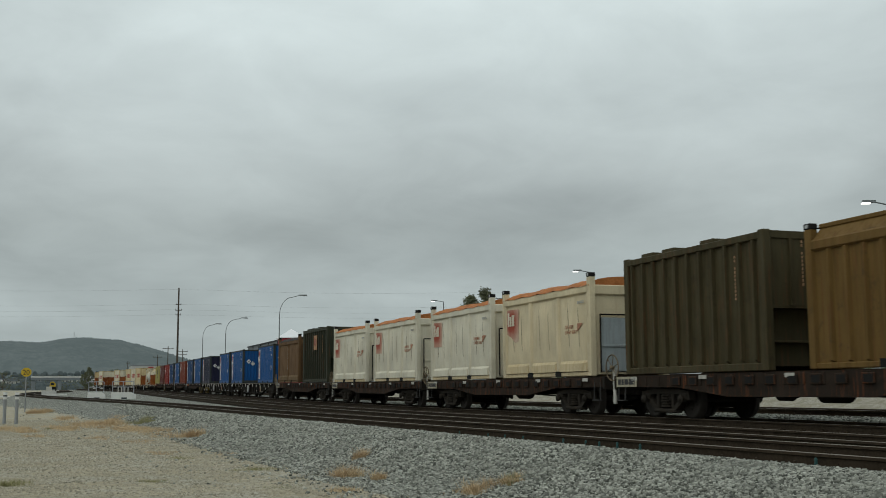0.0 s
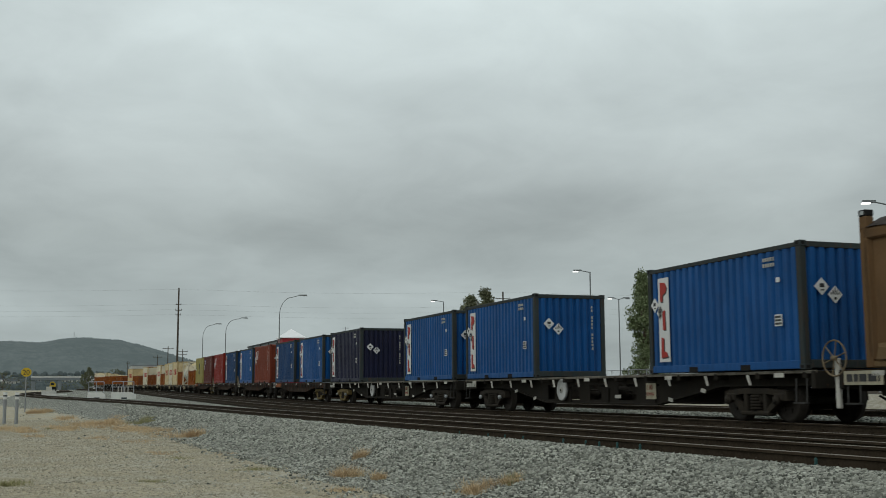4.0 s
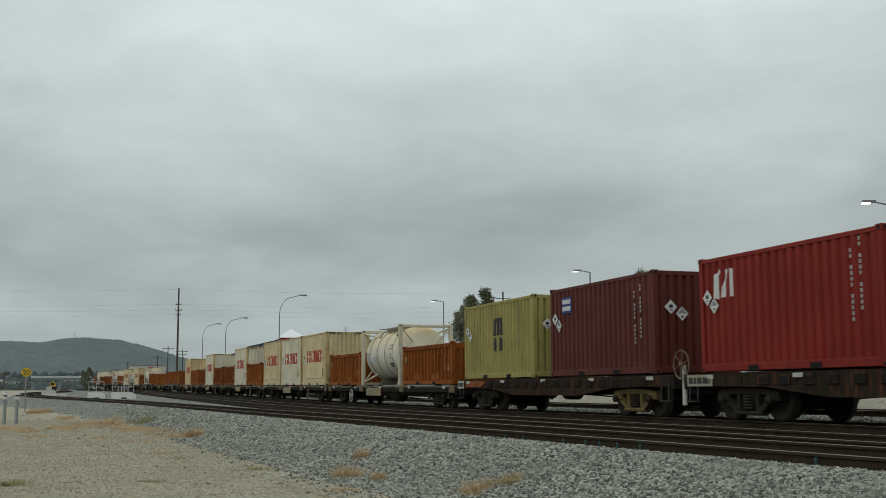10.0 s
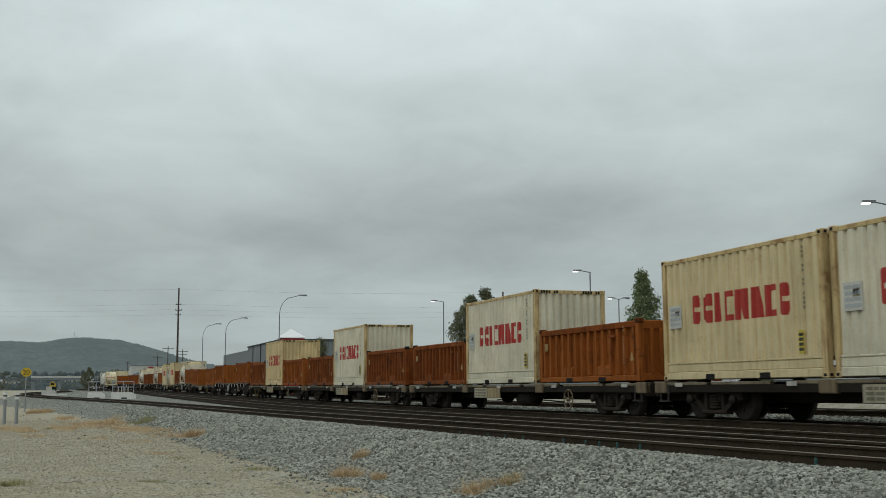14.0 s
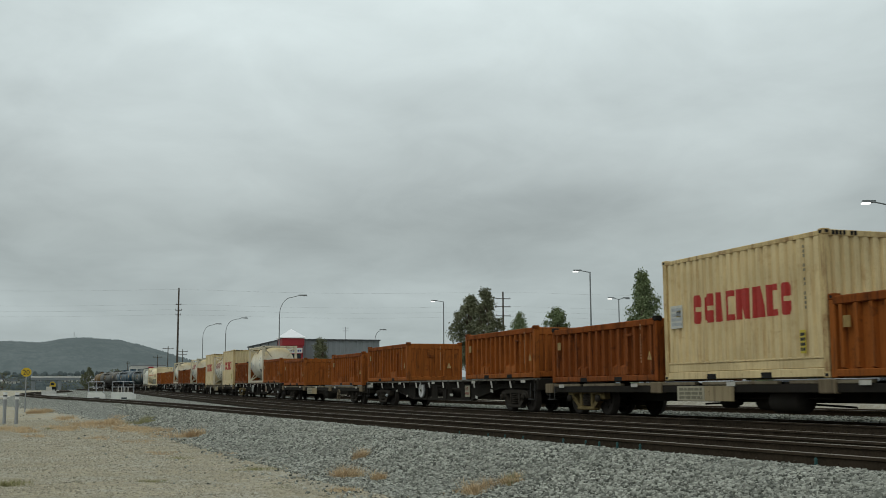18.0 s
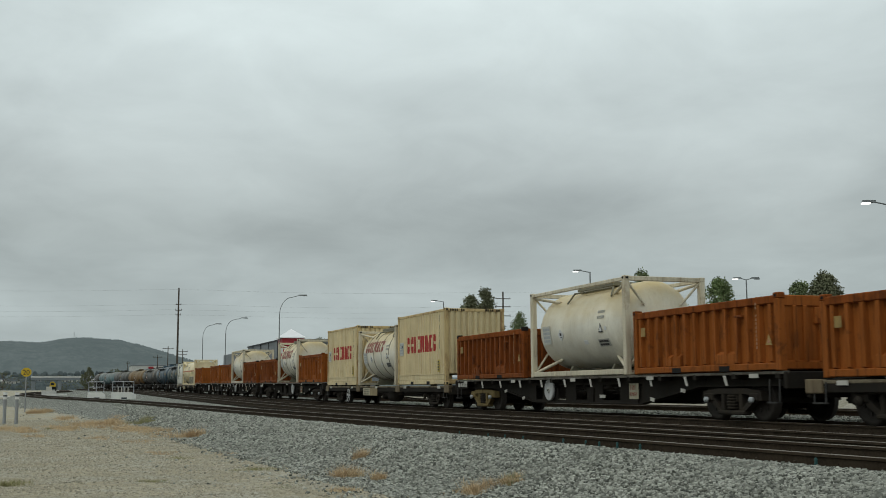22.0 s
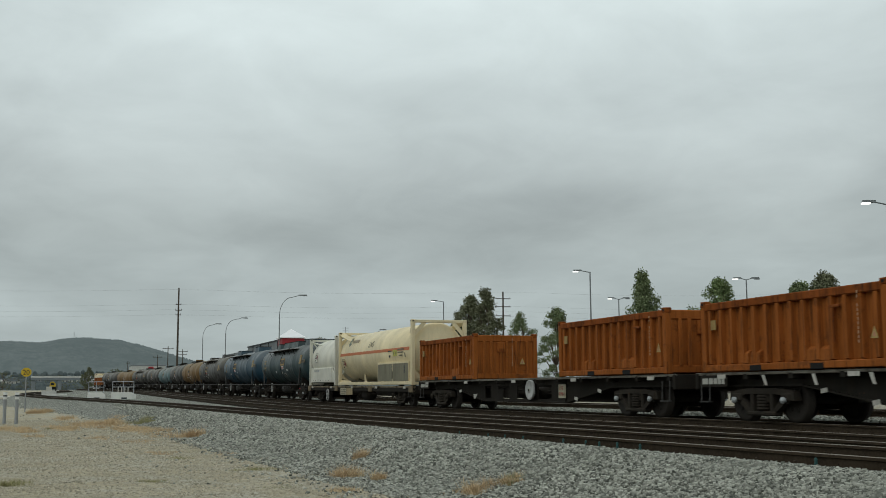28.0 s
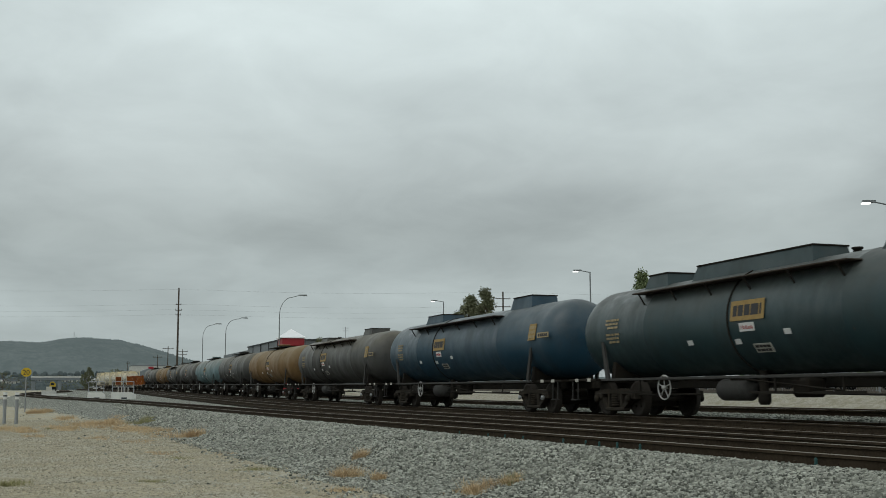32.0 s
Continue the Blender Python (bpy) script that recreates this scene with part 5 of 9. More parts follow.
def plate_mesh(w, h, mat, bars=None, rows=1, name="plate"):
    """A thin sheet facing the camera's side, with unreadable writing as bars."""
    s = Shape()
    s.box(-w / 2, w / 2, -0.006, 0.006, -h / 2, h / 2)
    mats = [mat]
    if bars is not None:
        mats.append(bars)
        rnd = random.Random(round(w * 1000 + h * 100))
        for r in range(rows):
            zc = h * (0.5 - (r + 0.5) / rows) * 0.86
            hh = h / rows * 0.27
            x = -w * 0.42
            while x < w * 0.40:
                ln = min(rnd.uniform(0.05, 0.13) * max(w, 0.4) / 0.6 + 0.02, w * 0.42 - x)
                s.box(x, x + ln, -0.011, -0.006, zc - hh, zc + hh, 0, 1)
                x += ln + 0.035 * max(w, 0.4)
    return s.mesh(name, *mats)


def stencil_mesh(w, h, mat, rows, seed=2):
    """Loose worn stencil bars without a sheet behind them."""
    s = Shape()
    rnd = random.Random(seed)
    for r in range(rows):
        z = h * (0.5 - (r + 0.5) / rows)
        x = -w / 2
        while x < w / 2 - 0.05:
            ln = min(rnd.uniform(0.05, 0.16), w / 2 - x)
            if rnd.random() > 0.2:
                s.box(x, x + ln, -0.004, 0.003, z - h / rows * 0.28, z + h / rows * 0.28)
            x += ln + rnd.uniform(0.03, 0.06)
    return s.mesh("placard", mat)


def text_mesh(word, size, mat):
    fc = bpy.data.curves.new("lettering", "FONT")
    fc.body, fc.size, fc.extrude = word, size, 0.003
    tmp = new("lettering", fc)
    me = bpy.data.meshes.new_from_object(tmp)
    bpy.data.objects.remove(tmp)
    me.materials.clear()
    me.materials.append(mat)
    return me


SPEED_PRINT = {"110": text_mesh("110", 0.19, M["decal_brick"]), "KM/H": text_mesh("KM/H", 0.15, M["decal_brick"]), "110 Km/h": text_mesh("110 Km/h", 0.12, M["decal_red"])}
PL_TINY = plate_mesh(0.20, 0.09, M["plate"], None, 1, "marker_plate")
PL_NUM = plate_mesh(1.05, 0.26, M["board_pale"], M["decal_dark"], 1, "number_board")
PL_STEN = plate_mesh(1.05, 0.24, M["under"], M["decal_pale"], 1, "number_board")
PL_END = plate_mesh(0.60, 0.27, M["plate"], M["decal_dark"], 1, "number_board")
PL_BOX = plate_mesh(0.48, 0.40, M["board_pale"], None, 1, "notice_board")
PL_WIDE = plate_mesh(2.3, 0.34, M["board_ochre"], None, 1, "side_board")
PL_PALE = plate_mesh(1.15, 0.33, M["board_pale"], M["cabinet"], 3, "number_board")
PL_SMALL = plate_mesh(0.32, 0.09, M["plate"], None, 1, "marker_plate")


def coupler(wagon, x, z, d):
    s = Shape()
    s.box(min(x, x + d * 0.62), max(x, x + d * 0.62), -0.11, 0.11, z - 0.12, z + 0.12, 0.03)
    s.box(min(x + d * 0.40, x + d * 0.72), max(x + d * 0.40, x + d * 0.72), -0.19, 0.15, z - 0.16, z + 0.16, 0.06)
    part("coupler", s, M["under"], wagon)
    s = Shape()
    p = [(x, 0.45, z), (x + d * 0.25, 0.47, z - 0.28), (x + d * 0.5, 0.40, z - 0.36), (x + d * 0.66, 0.30, z - 0.25)]
    for a, b in zip(p, p[1:]):
        s.tube(a, b, 0.028, 6)
    part("brake_hose", s, M["black"], wagon)
    for q in (-1, 1):
        s = Shape()
        xs = x - d * 0.25
        s.tube((xs, q * 1.18, z + 0.1), (xs, q * 1.2, 0.42), 0.018, 6)
        s.tube((xs - d * 0.34, q * 1.18, z + 0.1), (xs - d * 0.34, q * 1.2, 0.42), 0.018, 6)
        s.box(min(xs, xs - d * 0.36), max(xs, xs - d * 0.36), q * 1.2 - 0.06, q * 1.2 + 0.06, 0.40, 0.43)
        part("foot_step", s, M["steel_dark"], wagon)


def brake_gear(wagon, z, mat):
    s = Shape()
    s.lathe([(-0.45, 0.0), (-0.42, 0.16), (-0.36, 0.19), (0.36, 0.19), (0.42, 0.16), (0.45, 0.0)], "x", 18, (0.4, -0.42, z - 0.48))
    part("air_reservoir", s, mat, wagon)
    s = Shape()
    s.lathe([(-0.3, 0.14), (0.1, 0.14), (0.16, 0.08), (0.3, 0.07)], "x", 14, (-1.2, -0.35, z - 0.5))
    s.tube((-1.1, -0.35, z - 0.5), (-2.6, -0.2, z - 0.56), 0.022, 6)
    s.tube((0.9, -0.42, z - 0.50), (2.8, -0.2, z - 0.58), 0.022, 6)
    s.tube((-2.8, -0.75, z - 0.40), (2.8, -0.75, z - 0.40), 0.02, 6)
    part("brake_rigging", s, mat, wagon)


def flat_wagon(kind, length, z, label, ochre=(0, 0), caps=(0, 0), flip=False, straps=True):
    """A container flat wagon. kind: 'old' (rusty channel sills), 'belly' (deep fish-bellied girder), 'pale' (low deck, pale edge)."""
    w = thing("flat_wagon", label, "rail wagon", "wagons of the freight train")
    h = length / 2
    bx = h - 2.25
    half = 1.17
    if kind == "old":
        for q in (-1, 1):
            s = Shape()
            y = q * half
            # the web deepens towards the middle of the wagon
            low = [(-h, z - 0.30), (-4.3, z - 0.33), (-2.3, z - 0.54), (2.3, z - 0.54), (4.3, z - 0.33), (h, z - 0.30)]
            s.prism([(-h, z - 0.02)] + low + [(h, z - 0.02)], "y", min(y, y - q * 0.03), max(y, y - q * 0.03))
            s.box(-h, h, min(y, y - q * 0.12), max(y, y - q * 0.12), z - 0.05, z - 0.02, 0.008)
            y0, y1 = min(y + q * 0.012, y - q * 0.11), max(y + q * 0.012, y - q * 0.11)
            for a, b in zip(low, low[1:]):
                s.prism([a, b, (b[0], b[1] + 0.03), (a[0], a[1] + 0.03)], "y", y0, y1)
            for k in range(int(length / 0.62)):
                x = -h + 0.4 + k * 0.62
                s.box(x - 0.035, x + 0.035, min(y + q * 0.02, y - q * 0.1), max(y + q * 0.02, y - q * 0.1), z - 0.29, z - 0.05, 0.01)
            part("side_sill", s, M["sill"], w)
        s = Shape()
        s.box(-h, h, -0.22, 0.22, z - 0.52, z - 0.08, 0.02)
        for k in range(9):
            x = -h + 0.3 + k * (length - 0.6) / 8
            s.box(x - 0.09, x + 0.09, -half + 0.13, half - 0.13, z - 0.30, z - 0.08)
        part("centre_sill", s, M["under"], w)
        s = Shape()
        s.prism([(-h + 0.75, z - 0.06), (-h + 2.5, z - 0.06), (-h + 2.62, z - 0.15), (-h + 2.3, z - 0.27), (-h + 1.5, z - 0.26), (-h + 0.8, z - 0.28)], "y", -half - 0.026, -half - 0.002)
        if ochre[1]:
            part("rust_patch", s, M["sill_red"], w, "orange rusty end of the sill")
        pocket = Shape()
        pocket.box(-0.17, 0.17, -0.03, 0.0, -0.26, -0.05, 0.015)
        # proud black plate: the opening's shade is painted, nothing is cut
        pocket.box(-0.125, 0.125, -0.034, -0.02, -0.225, -0.085, 0, 1)
        pocket = pocket.mesh("stake_pocket", M["sill"], M["black"])
        for k in range(15):
            x = -h + 3.1 + k * (length - 4.6) / 14
            part("stake_pocket", pocket, M["sill"], w, "", pose(x, -half - 0.018, z - 0.03))
    elif kind == "belly":
        s = Shape()
        prof = [(-h, z - 0.06), (-h, z - 0.30), (-bx - 1.0, z - 0.32), (-bx + 1.3, z - 0.32), (-bx + 4.2, z - 0.76), (bx - 4.2, z - 0.76), (bx - 1.3, z - 0.32), (bx + 1.0, z - 0.32), (h, z - 0.30), (h, z - 0.06)]
        m = bx - 4.2
        for q in (-1, 1):
            y = q * 0.86
            s = Shape()
            for d in (-1, 1):
                s.prism([(d * h, z - 0.06), (d * h, z - 0.30), (d * (bx + 1.0), z - 0.32), (d * (bx - 1.3), z - 0.32), (d * m, z - 0.76), (d * m, z - 0.06)], "y", y - 0.012, y + 0.012)
            # the web between is pierced by openings
            s.box(-m, m, y - 0.012, y + 0.012, z - 0.24, z - 0.06)
            s.box(-m, m, y - 0.012, y + 0.012, z - 0.76, z - 0.66)
            for k in range(4):
                xk = -m + (k + 0.5) * m / 2
                s.box(xk - 0.33, xk + 0.33, y - 0.012, y + 0.012, z - 0.66, z - 0.24)
            # bottom flange follows the belly
            low = prof[1:-1]
            for a, b in zip(low, low[1:]):
                s.add([(a[0], y - 0.11, a[1]), (b[0], y - 0.11, b[1]), (b[0], y + 0.11, b[1]), (a[0], y + 0.11, a[1]), (a[0], y - 0.11, a[1] + 0.035), (b[0], y - 0.11, b[1] + 0.035), (b[0], y + 0.11, b[1] + 0.035), (a[0], y + 0.11, a[1] + 0.035)], [(0, 1, 2, 3), (4, 5, 6, 7), (0, 1, 5, 4), (2, 3, 7, 6)])
            s.box(-h, h, min(y - 0.1, y + 0.1), max(y - 0.1, y + 0.1), z - 0.06, z - 0.03)
            part("girder", s, M["under"], w, "black fish-bellied side girder")
        s = Shape()
        for k in range(13):
            x = -h + 0.35 + k * (length - 0.7) / 12
            s.box(x - 0.07, x + 0.07, -half, half, z - 0.17, z - 0.035, 0.01)
            s.box(x - 0.02, x + 0.02, -0.85, 0.85, z - 0.30, z - 0.17)
        s.box(-h, h, -0.16, 0.16, z - 0.34, z - 0.08)
        s.box(-m - 2.2, m + 2.2, -0.16, 0.16, z - 0.66, z - 0.34)
        part("deck_grillage", s, M["under"], w)
        for q in (-1, 1):
            s = Shape()
            s.box(-h, h, min(q * half, q * (half - 0.06)), max(q * half, q * (half - 0.06)), z - 0.075, z - 0.01, 0.01)
            part("deck_edge", s, M["deck_worn"], w, "worn dark deck edge")
        for k in range(int(length / 1.63) if straps else 0):
            x = -h + 0.9 + k * 1.63
            s = Shape()
            s.prism([(x, z - 0.08), (x + 0.09, z - 0.08), (x + 0.17, z - 0.30), (x + 0.10, z - 0.30)], "y", -half - 0.012, -half + 0.012)
            part("lashing_strap", s, M["plate"], w)
        for x in (-1.9, 0.4, 2.9):
            s = Shape()
            s.prism([(x - 0.12, z - 0.34), (x + 0.30, z - 0.34), (x + 0.26, z - 0.74), (x - 0.10, z - 0.74)], "y", -0.92, -0.874)
            part("gusset", s, M["under"], w)
    else:
        for q in (-1, 1):
            s = Shape()
            y = q * half
            s.box(-h, h, min(y, y - q * 0.03), max(y, y - q * 0.03), z - 0.26, z - 0.11)
            s.box(-h, h, min(y, y - q * 0.10), max(y, y - q * 0.10), z - 0.28, z - 0.25, 0.008)
            part("side_sill", s, M["under"], w)
        seg = [(-h, -h + 2.2), (-h + 2.4, -h + 4.6), (-h + 5.3, -1.5), (-1.2, 1.6), (2.0, 4.4), (4.8, h - 2.4), (h - 2.2, h)]
        for a, b in seg:
            for q in (-1, 1):
                y = q * half
                s = Shape()
                s.box(a, b, min(y + q * 0.01, y - q * 0.12), max(y + q * 0.01, y - q * 0.12), z - 0.11, z - 0.04, 0.012)
                part("deck_edge", s, M["deck_pale"], w, "pale worn deck edge")
        s = Shape()
        s.box(-h, h, -0.24, 0.24, z - 0.50, z - 0.06, 0.02)
        for k in range(11):
            x = -h + 0.3 + k * (length - 0.6) / 10
            s.box(x - 0.08, x + 0.08, -half + 0.05, half - 0.05, z - 0.28, z - 0.06)
        part("centre_sill", s, M["under"], w)
        for x in (-h + 0.25, -3.2, 3.2, h - 0.25):
            s = Shape()
            s.box(x - 0.25, x + 0.25, -half - 0.06, -half + 0.1, z - 0.30, z - 0.02, 0.02)
            part("twistlock_box", s, M["twist"], w)
        part("side_board", PL_WIDE, M["plate"], w, "faded ochre side board", pose(-1.05, -half - 0.035, z - 0.30))
        part("number_board", PL_PALE, M["plate"], w, "pale board with worn print", pose(-1.62, -half - 0.05, z - 0.30))
        s = Shape()
        s.lathe([(-0.55, 0.0), (-0.5, 0.22), (-0.42, 0.26), (0.42, 0.26), (0.5, 0.22), (0.55, 0.0)], "x", 18, (1.5, -0.75, z - 0.46))
        part("air_reservoir", s, M["under"], w)
    for d in (-1, 1):
        s = Shape()
        s.box(min(d * h, d * (h - 0.12)), max(d * h, d * (h - 0.12)), -half - 0.03, half + 0.03, z - 0.38, z - 0.02, 0.02)
        part("headstock", s, M["under"], w)
        coupler(w, d * h, 0.80 if z > 1 else 0.72, d)
    for k in range(5):
        x = -h + 1.1 + k * (length - 2.2) / 4
        part("marker_plate", PL_SMALL, M["plate"], w, "", pose(x, -half - 0.045, z - 0.10))
    if kind == "belly":
        part("handwheel", HAND_DISC, M["ring"], w, "pale solid brake handwheel", pose(0.85 if flip else -2.0, -1.02, z - 0.38))
        nb = part("notice_board", PL_BOX, M["plate"], w, "pale board with faded red print", pose(3.0, -0.93, z - 0.42))
        for word, dz in (("110", 0.03), ("KM/H", -0.13)):
            part("lettering", SPEED_PRINT[word], M["decal_brick"], nb, "faded red print", pose(-0.20, -0.012, dz, 90))
        part("marker_plate", PL_SMALL, M["plate"], w, "", pose(-4.2 if flip else 1.2, -0.90, z - 0.56))
        part("number_board", PL_STEN, M["plate"], w, "dark board with pale figures", pose(-h + 0.75, -half - 0.02, z - 0.20))
        for d in (-1, 1):
            for k in (0.25, 0.75):
                x = d * ((bx - 1.3) * (1 - k) + (bx - 4.2) * k)
                zz = (z - 0.32) * (1 - k) + (z - 0.76) * k
                part("flange_mark", PL_TINY, M["plate"], w, "", pose(x, -0.985, zz + 0.02, 0, d * 8.6))
    elif kind == "pale":
        part("handwheel", HAND_RING if flip else HAND_DARK, M["ring"], w, "white spoked brake handwheel" if flip else "grey spoked brake handwheel", pose(-4.75 if flip else 5.35, -half - 0.10, z - 0.48))
    else:
        if ochre[1]:
            part("number_board", PL_END, M["plate"], w, "pale board with dark figures", pose(-h + 0.36, -half - 0.04, z - 0.18))
        else:
            part("number_board", PL_NUM, M["plate"], w, "pale board with dark figures", pose(-h + 0.70, -half - 0.04, z - 0.18))
            part("handwheel", HAND_GREY, M["cabinet"], w, "grey spoked brake handwheel", pose(-h - 0.10, -half - 0.02, z + 0.20))
            s = Shape()
            s.box(-h - 0.16, -h - 0.03, -half + 0.02, -half + 0.08, z - 0.75, z + 0.20, 0.01)
            s.box(-h - 0.16, -h + 0.10, -half + 0.03, -half + 0.07, z - 0.30, z - 0.18, 0.01)
            part("handwheel_bracket", s, M["plate"], w, "pale handwheel bracket")
    brake_gear(w, z, M["under"])
    for i, d in enumerate((-1, 1)):
        bogie(w, d * bx, bool(ochre[i]), bool(caps[i]))
    return w


def tank_wagon(mat, length, radius, label, hoods, walk_x, number_x, end_mark=True):
    """A bogie tank wagon: barrel with domed ends on saddles, top hoods, walkway, bottom outlet.
    hoods: (start, end, height) along the top; walk_x: reach of the walkway; number_x: place of the number panel."""
    w = thing("tank_wagon", label, "tank wagon", "wagons of the freight train")
    h = length / 2
    zc = 1.02 + radius
    t = h - 0.55
    bx = h - 2.4
    dome = [(-t, 0.0), (-t + 0.02, radius * 0.30), (-t + 0.09, radius * 0.58), (-t + 0.22, radius * 0.80), (-t + 0.42, radius * 0.94), (-t + 0.70, radius * 0.995), (-t + 0.85, radius)]
    prof = dome + [(-t / 2, radius), (-t / 2 + 0.01, radius + 0.006), (-t / 2 + 0.06, radius + 0.006), (-t / 2 + 0.07, radius), (0, radius)]
    prof = prof + [(-a, r) for a, r in reversed(prof[:-1])]
    s = Shape()
    s.lathe(prof, "x", 48, (0, 0, zc))
    part("barrel", s, mat, w)
    s = Shape()
    s.lathe([(-0.02, radius), (-0.02, radius + 0.025), (0.02, radius + 0.025), (0.02, radius)], "x", 48, (number_x - 0.75, 0, zc))
    part("strap_band", s, M["under"], w)
    s = Shape()
    s.box(-h, h, -0.20, 0.20, 0.72, 1.00, 0.02)
    part("centre_sill", s, M["under"], w)
    for q in (-1, 1):
        s = Shape()
        s.box(-bx - 0.3, bx + 0.3, q * 1.22 - 0.035, q * 1.22 + 0.035, 0.92, 0.985, 0.01)
        part("side_bar", s, M["steel_dark"], w, "grey side bar")
        for k in range(7):
            x = -bx + k * bx / 3
            s = Shape()
            s.box(x - 0.03, x + 0.03, min(q * 0.2, q * 1.2), max(q * 0.2, q * 1.2), 0.88, 0.92)
            part("bar_bracket", s, M["under"], w)
    for x in (-bx + 1.75, 1.6, bx - 2.0):
        s = Shape()
        s.box(x - 0.025, x + 0.025, -1.235, -1.205, 0.62, 0.92)
        s.box(x - 0.9, x + 0.6, -1.235, -1.205, 0.60, 0.65)
        part("step_hanger", s, M["under"], w)
    for d in (-1, 1):
        s = Shape()
        s.prism([(-1.05, 0.98), (1.05, 0.98), (0.98, 1.42), (0.62, 1.16), (0.0, 1.06), (-0.62, 1.16), (-0.98, 1.42)], "x", d * bx - 0.09, d * bx + 0.09)
        part("saddle", s, M["under"], w)
        for q in (-1, 1):
            s = Shape()
            x = d * bx
            s.add([(x - 0.10, q * 1.22, 0.98), (x + 0.08, q * 1.22, 0.98), (x + 0.30 * d + 0.06, q * (radius * 0.98 + 0.02), zc - 0.25), (x + 0.30 * d - 0.06, q * (radius * 0.98 + 0.02), zc - 0.25),
                   (x - 0.10, q * 1.16, 0.98), (x + 0.08, q * 1.16, 0.98), (x + 0.30 * d + 0.06, q * (radius * 0.98 - 0.04), zc - 0.25), (x + 0.30 * d - 0.06, q * (radius * 0.98 - 0.04), zc - 0.25)],
                  [(0, 1, 2, 3), (7, 6, 5, 4), (0, 3, 7, 4), (1, 5, 6, 2), (0, 4, 5, 1), (3, 2, 6, 7)])
            part("tank_strap", s, M["steel_dark"], w, "grey sloping tank strap")
        s = Shape()
        s.box(min(d * h, d * (h - 1.7)), max(d * h, d * (h - 1.7)), -1.2, 1.2, 0.93, 0.99, 0.01)
        part("end_platform", s, M["under"], w)
        for k in range(2):
            part("marker_plate", PL_TINY, M["plate"], w, "", pose(d * (h - 0.55 - 0.75 * k), -1.212, 0.96))
        coupler(w, d * h, 0.84, d)
        bogie(w, d * bx, False, d > 0)
    top = zc + radius
    for x0, x1, hh in hoods:
        s = Shape()
        s.add([(x0 - 0.22, -0.50, top - 0.14), (x1 + 0.06, -0.50, top - 0.14), (x1 + 0.06, 0.50, top - 0.14), (x0 - 0.22, 0.50, top - 0.14), (x0, -0.44, top + hh), (x1, -0.44, top + hh), (x1, 0.44, top + hh), (x0, 0.44, top + hh)],
              [(0, 1, 5, 4), (1, 2, 6, 5), (2, 3, 7, 6), (3, 0, 4, 7), (4, 5, 6, 7), (3, 2, 1, 0)])
        hd = part("top_hood", s, mat, w)
        s = Shape()
        s.box(x0 - 0.03, x1 + 0.03, -0.47, 0.47, top + hh - 0.02, top + hh + 0.015, 0.005)
        part("hood_lid", s, M["under"], hd)
    if hoods:
        for x in (walk_x[1] + 0.2, walk_x[0] + 1.9, walk_x[1] - 1.2):
            s = Shape()
            s.lathe([(top - 0.06, 0.09), (top + 0.08, 0.09), (top + 0.085, 0.12), (top + 0.12, 0.12)], "z", 12, (x, 0.1, 0))
            part("top_valve", s, M["under"], w)
    else:
        s = Shape()
        s.lathe([(top - 0.1, 0.35), (top + 0.16, 0.35), (top + 0.17, 0.42), (top + 0.26, 0.42)], "z", 20, (0, 0, 0))
        part("manhole", s, mat, w)
        s = Shape()
        s.box(-2.9, 2.9, -0.6, 0.6, top + 0.02, top + 0.08)
        part("top_platform", s, M["under"], w)
    if walk_x:
        yb, zb = -radius * 0.66, zc + radius * 0.74
        x0, x1 = walk_x
        for q in (1, -1):
            s = Shape()
            s.box(x0, x1, min(q * yb, q * (yb - 0.40)), max(q * yb, q * (yb - 0.40)), zb, zb + 0.035, 0.01)
            part("walkway", s, M["grating"], w, "rusty grated top walkway")
            for k in range(6):
                x = x0 + 0.3 + k * (x1 - x0 - 0.6) / 5
                s = Shape()
                s.tube((x, q * (yb - 0.38), zb), (x + 0.05, q * (yb - 0.22), zb - 0.30), 0.022, 6)
                part("walkway_bracket", s, M["under"], w)
    s = Shape()
    s.lathe([(-0.62, 0.0), (-0.58, 0.2), (-0.48, 0.25), (0.48, 0.25), (0.58, 0.2), (0.62, 0.0)], "x", 18, (number_x - 1.3, -0.62, 0.68))
    part("air_reservoir", s, M["steel_dark"], w)
    for a, b in (((number_x + 0.3, -1.0, 0.62), (bx - 1.2, -0.9, 0.58)), ((number_x - 2.2, -1.0, 0.58), (-bx + 1.0, -0.9, 0.56)), ((number_x - 0.4, -1.0, 0.9), (number_x + 2.6, -0.95, 0.66))):
        s = Shape()
        s.tube(a, b, 0.022, 6)
        part("brake_rod", s, M["under"], w)
    s = Shape()
    s.box(number_x + 1.0, number_x + 1.5, -0.9, -0.4, 0.52, 0.92, 0.06)
    part("valve_box", s, M["under"], w)
    s = Shape()
    s.lathe([(0.35, 0.10), (0.42, 0.14), (0.62, 0.14), (0.64, 0.10), (1.1, 0.10)], "z", 14, (number_x - 0.55, -0.45, 0))
    part("bottom_outlet", s, M["under"], w)
    part("handwheel", HAND_RING, M["ring"], w, "white spoked brake handwheel", pose(-bx + 2.85, -1.18, 0.74))
    # plates on the near side, laid on the barrel
    def on_barrel(x, z, mesh, label=""):
        y = -math.sqrt(max(0.01, (radius + 0.012) ** 2 - (z - zc) ** 2))
        tilt = math.degrees(math.asin(max(-1, min(1, (z - zc) / radius))))
        return part("number_panel" if mesh is TK_NUM else "placard", mesh, M["decal"], w, label, pose(x, y, z, -tilt))

    on_barrel(number_x, zc + 0.16, TK_NUM, "ochre panel with dark figures")
    sp = on_barrel(number_x - 0.05, zc - 0.20, TK_PL)
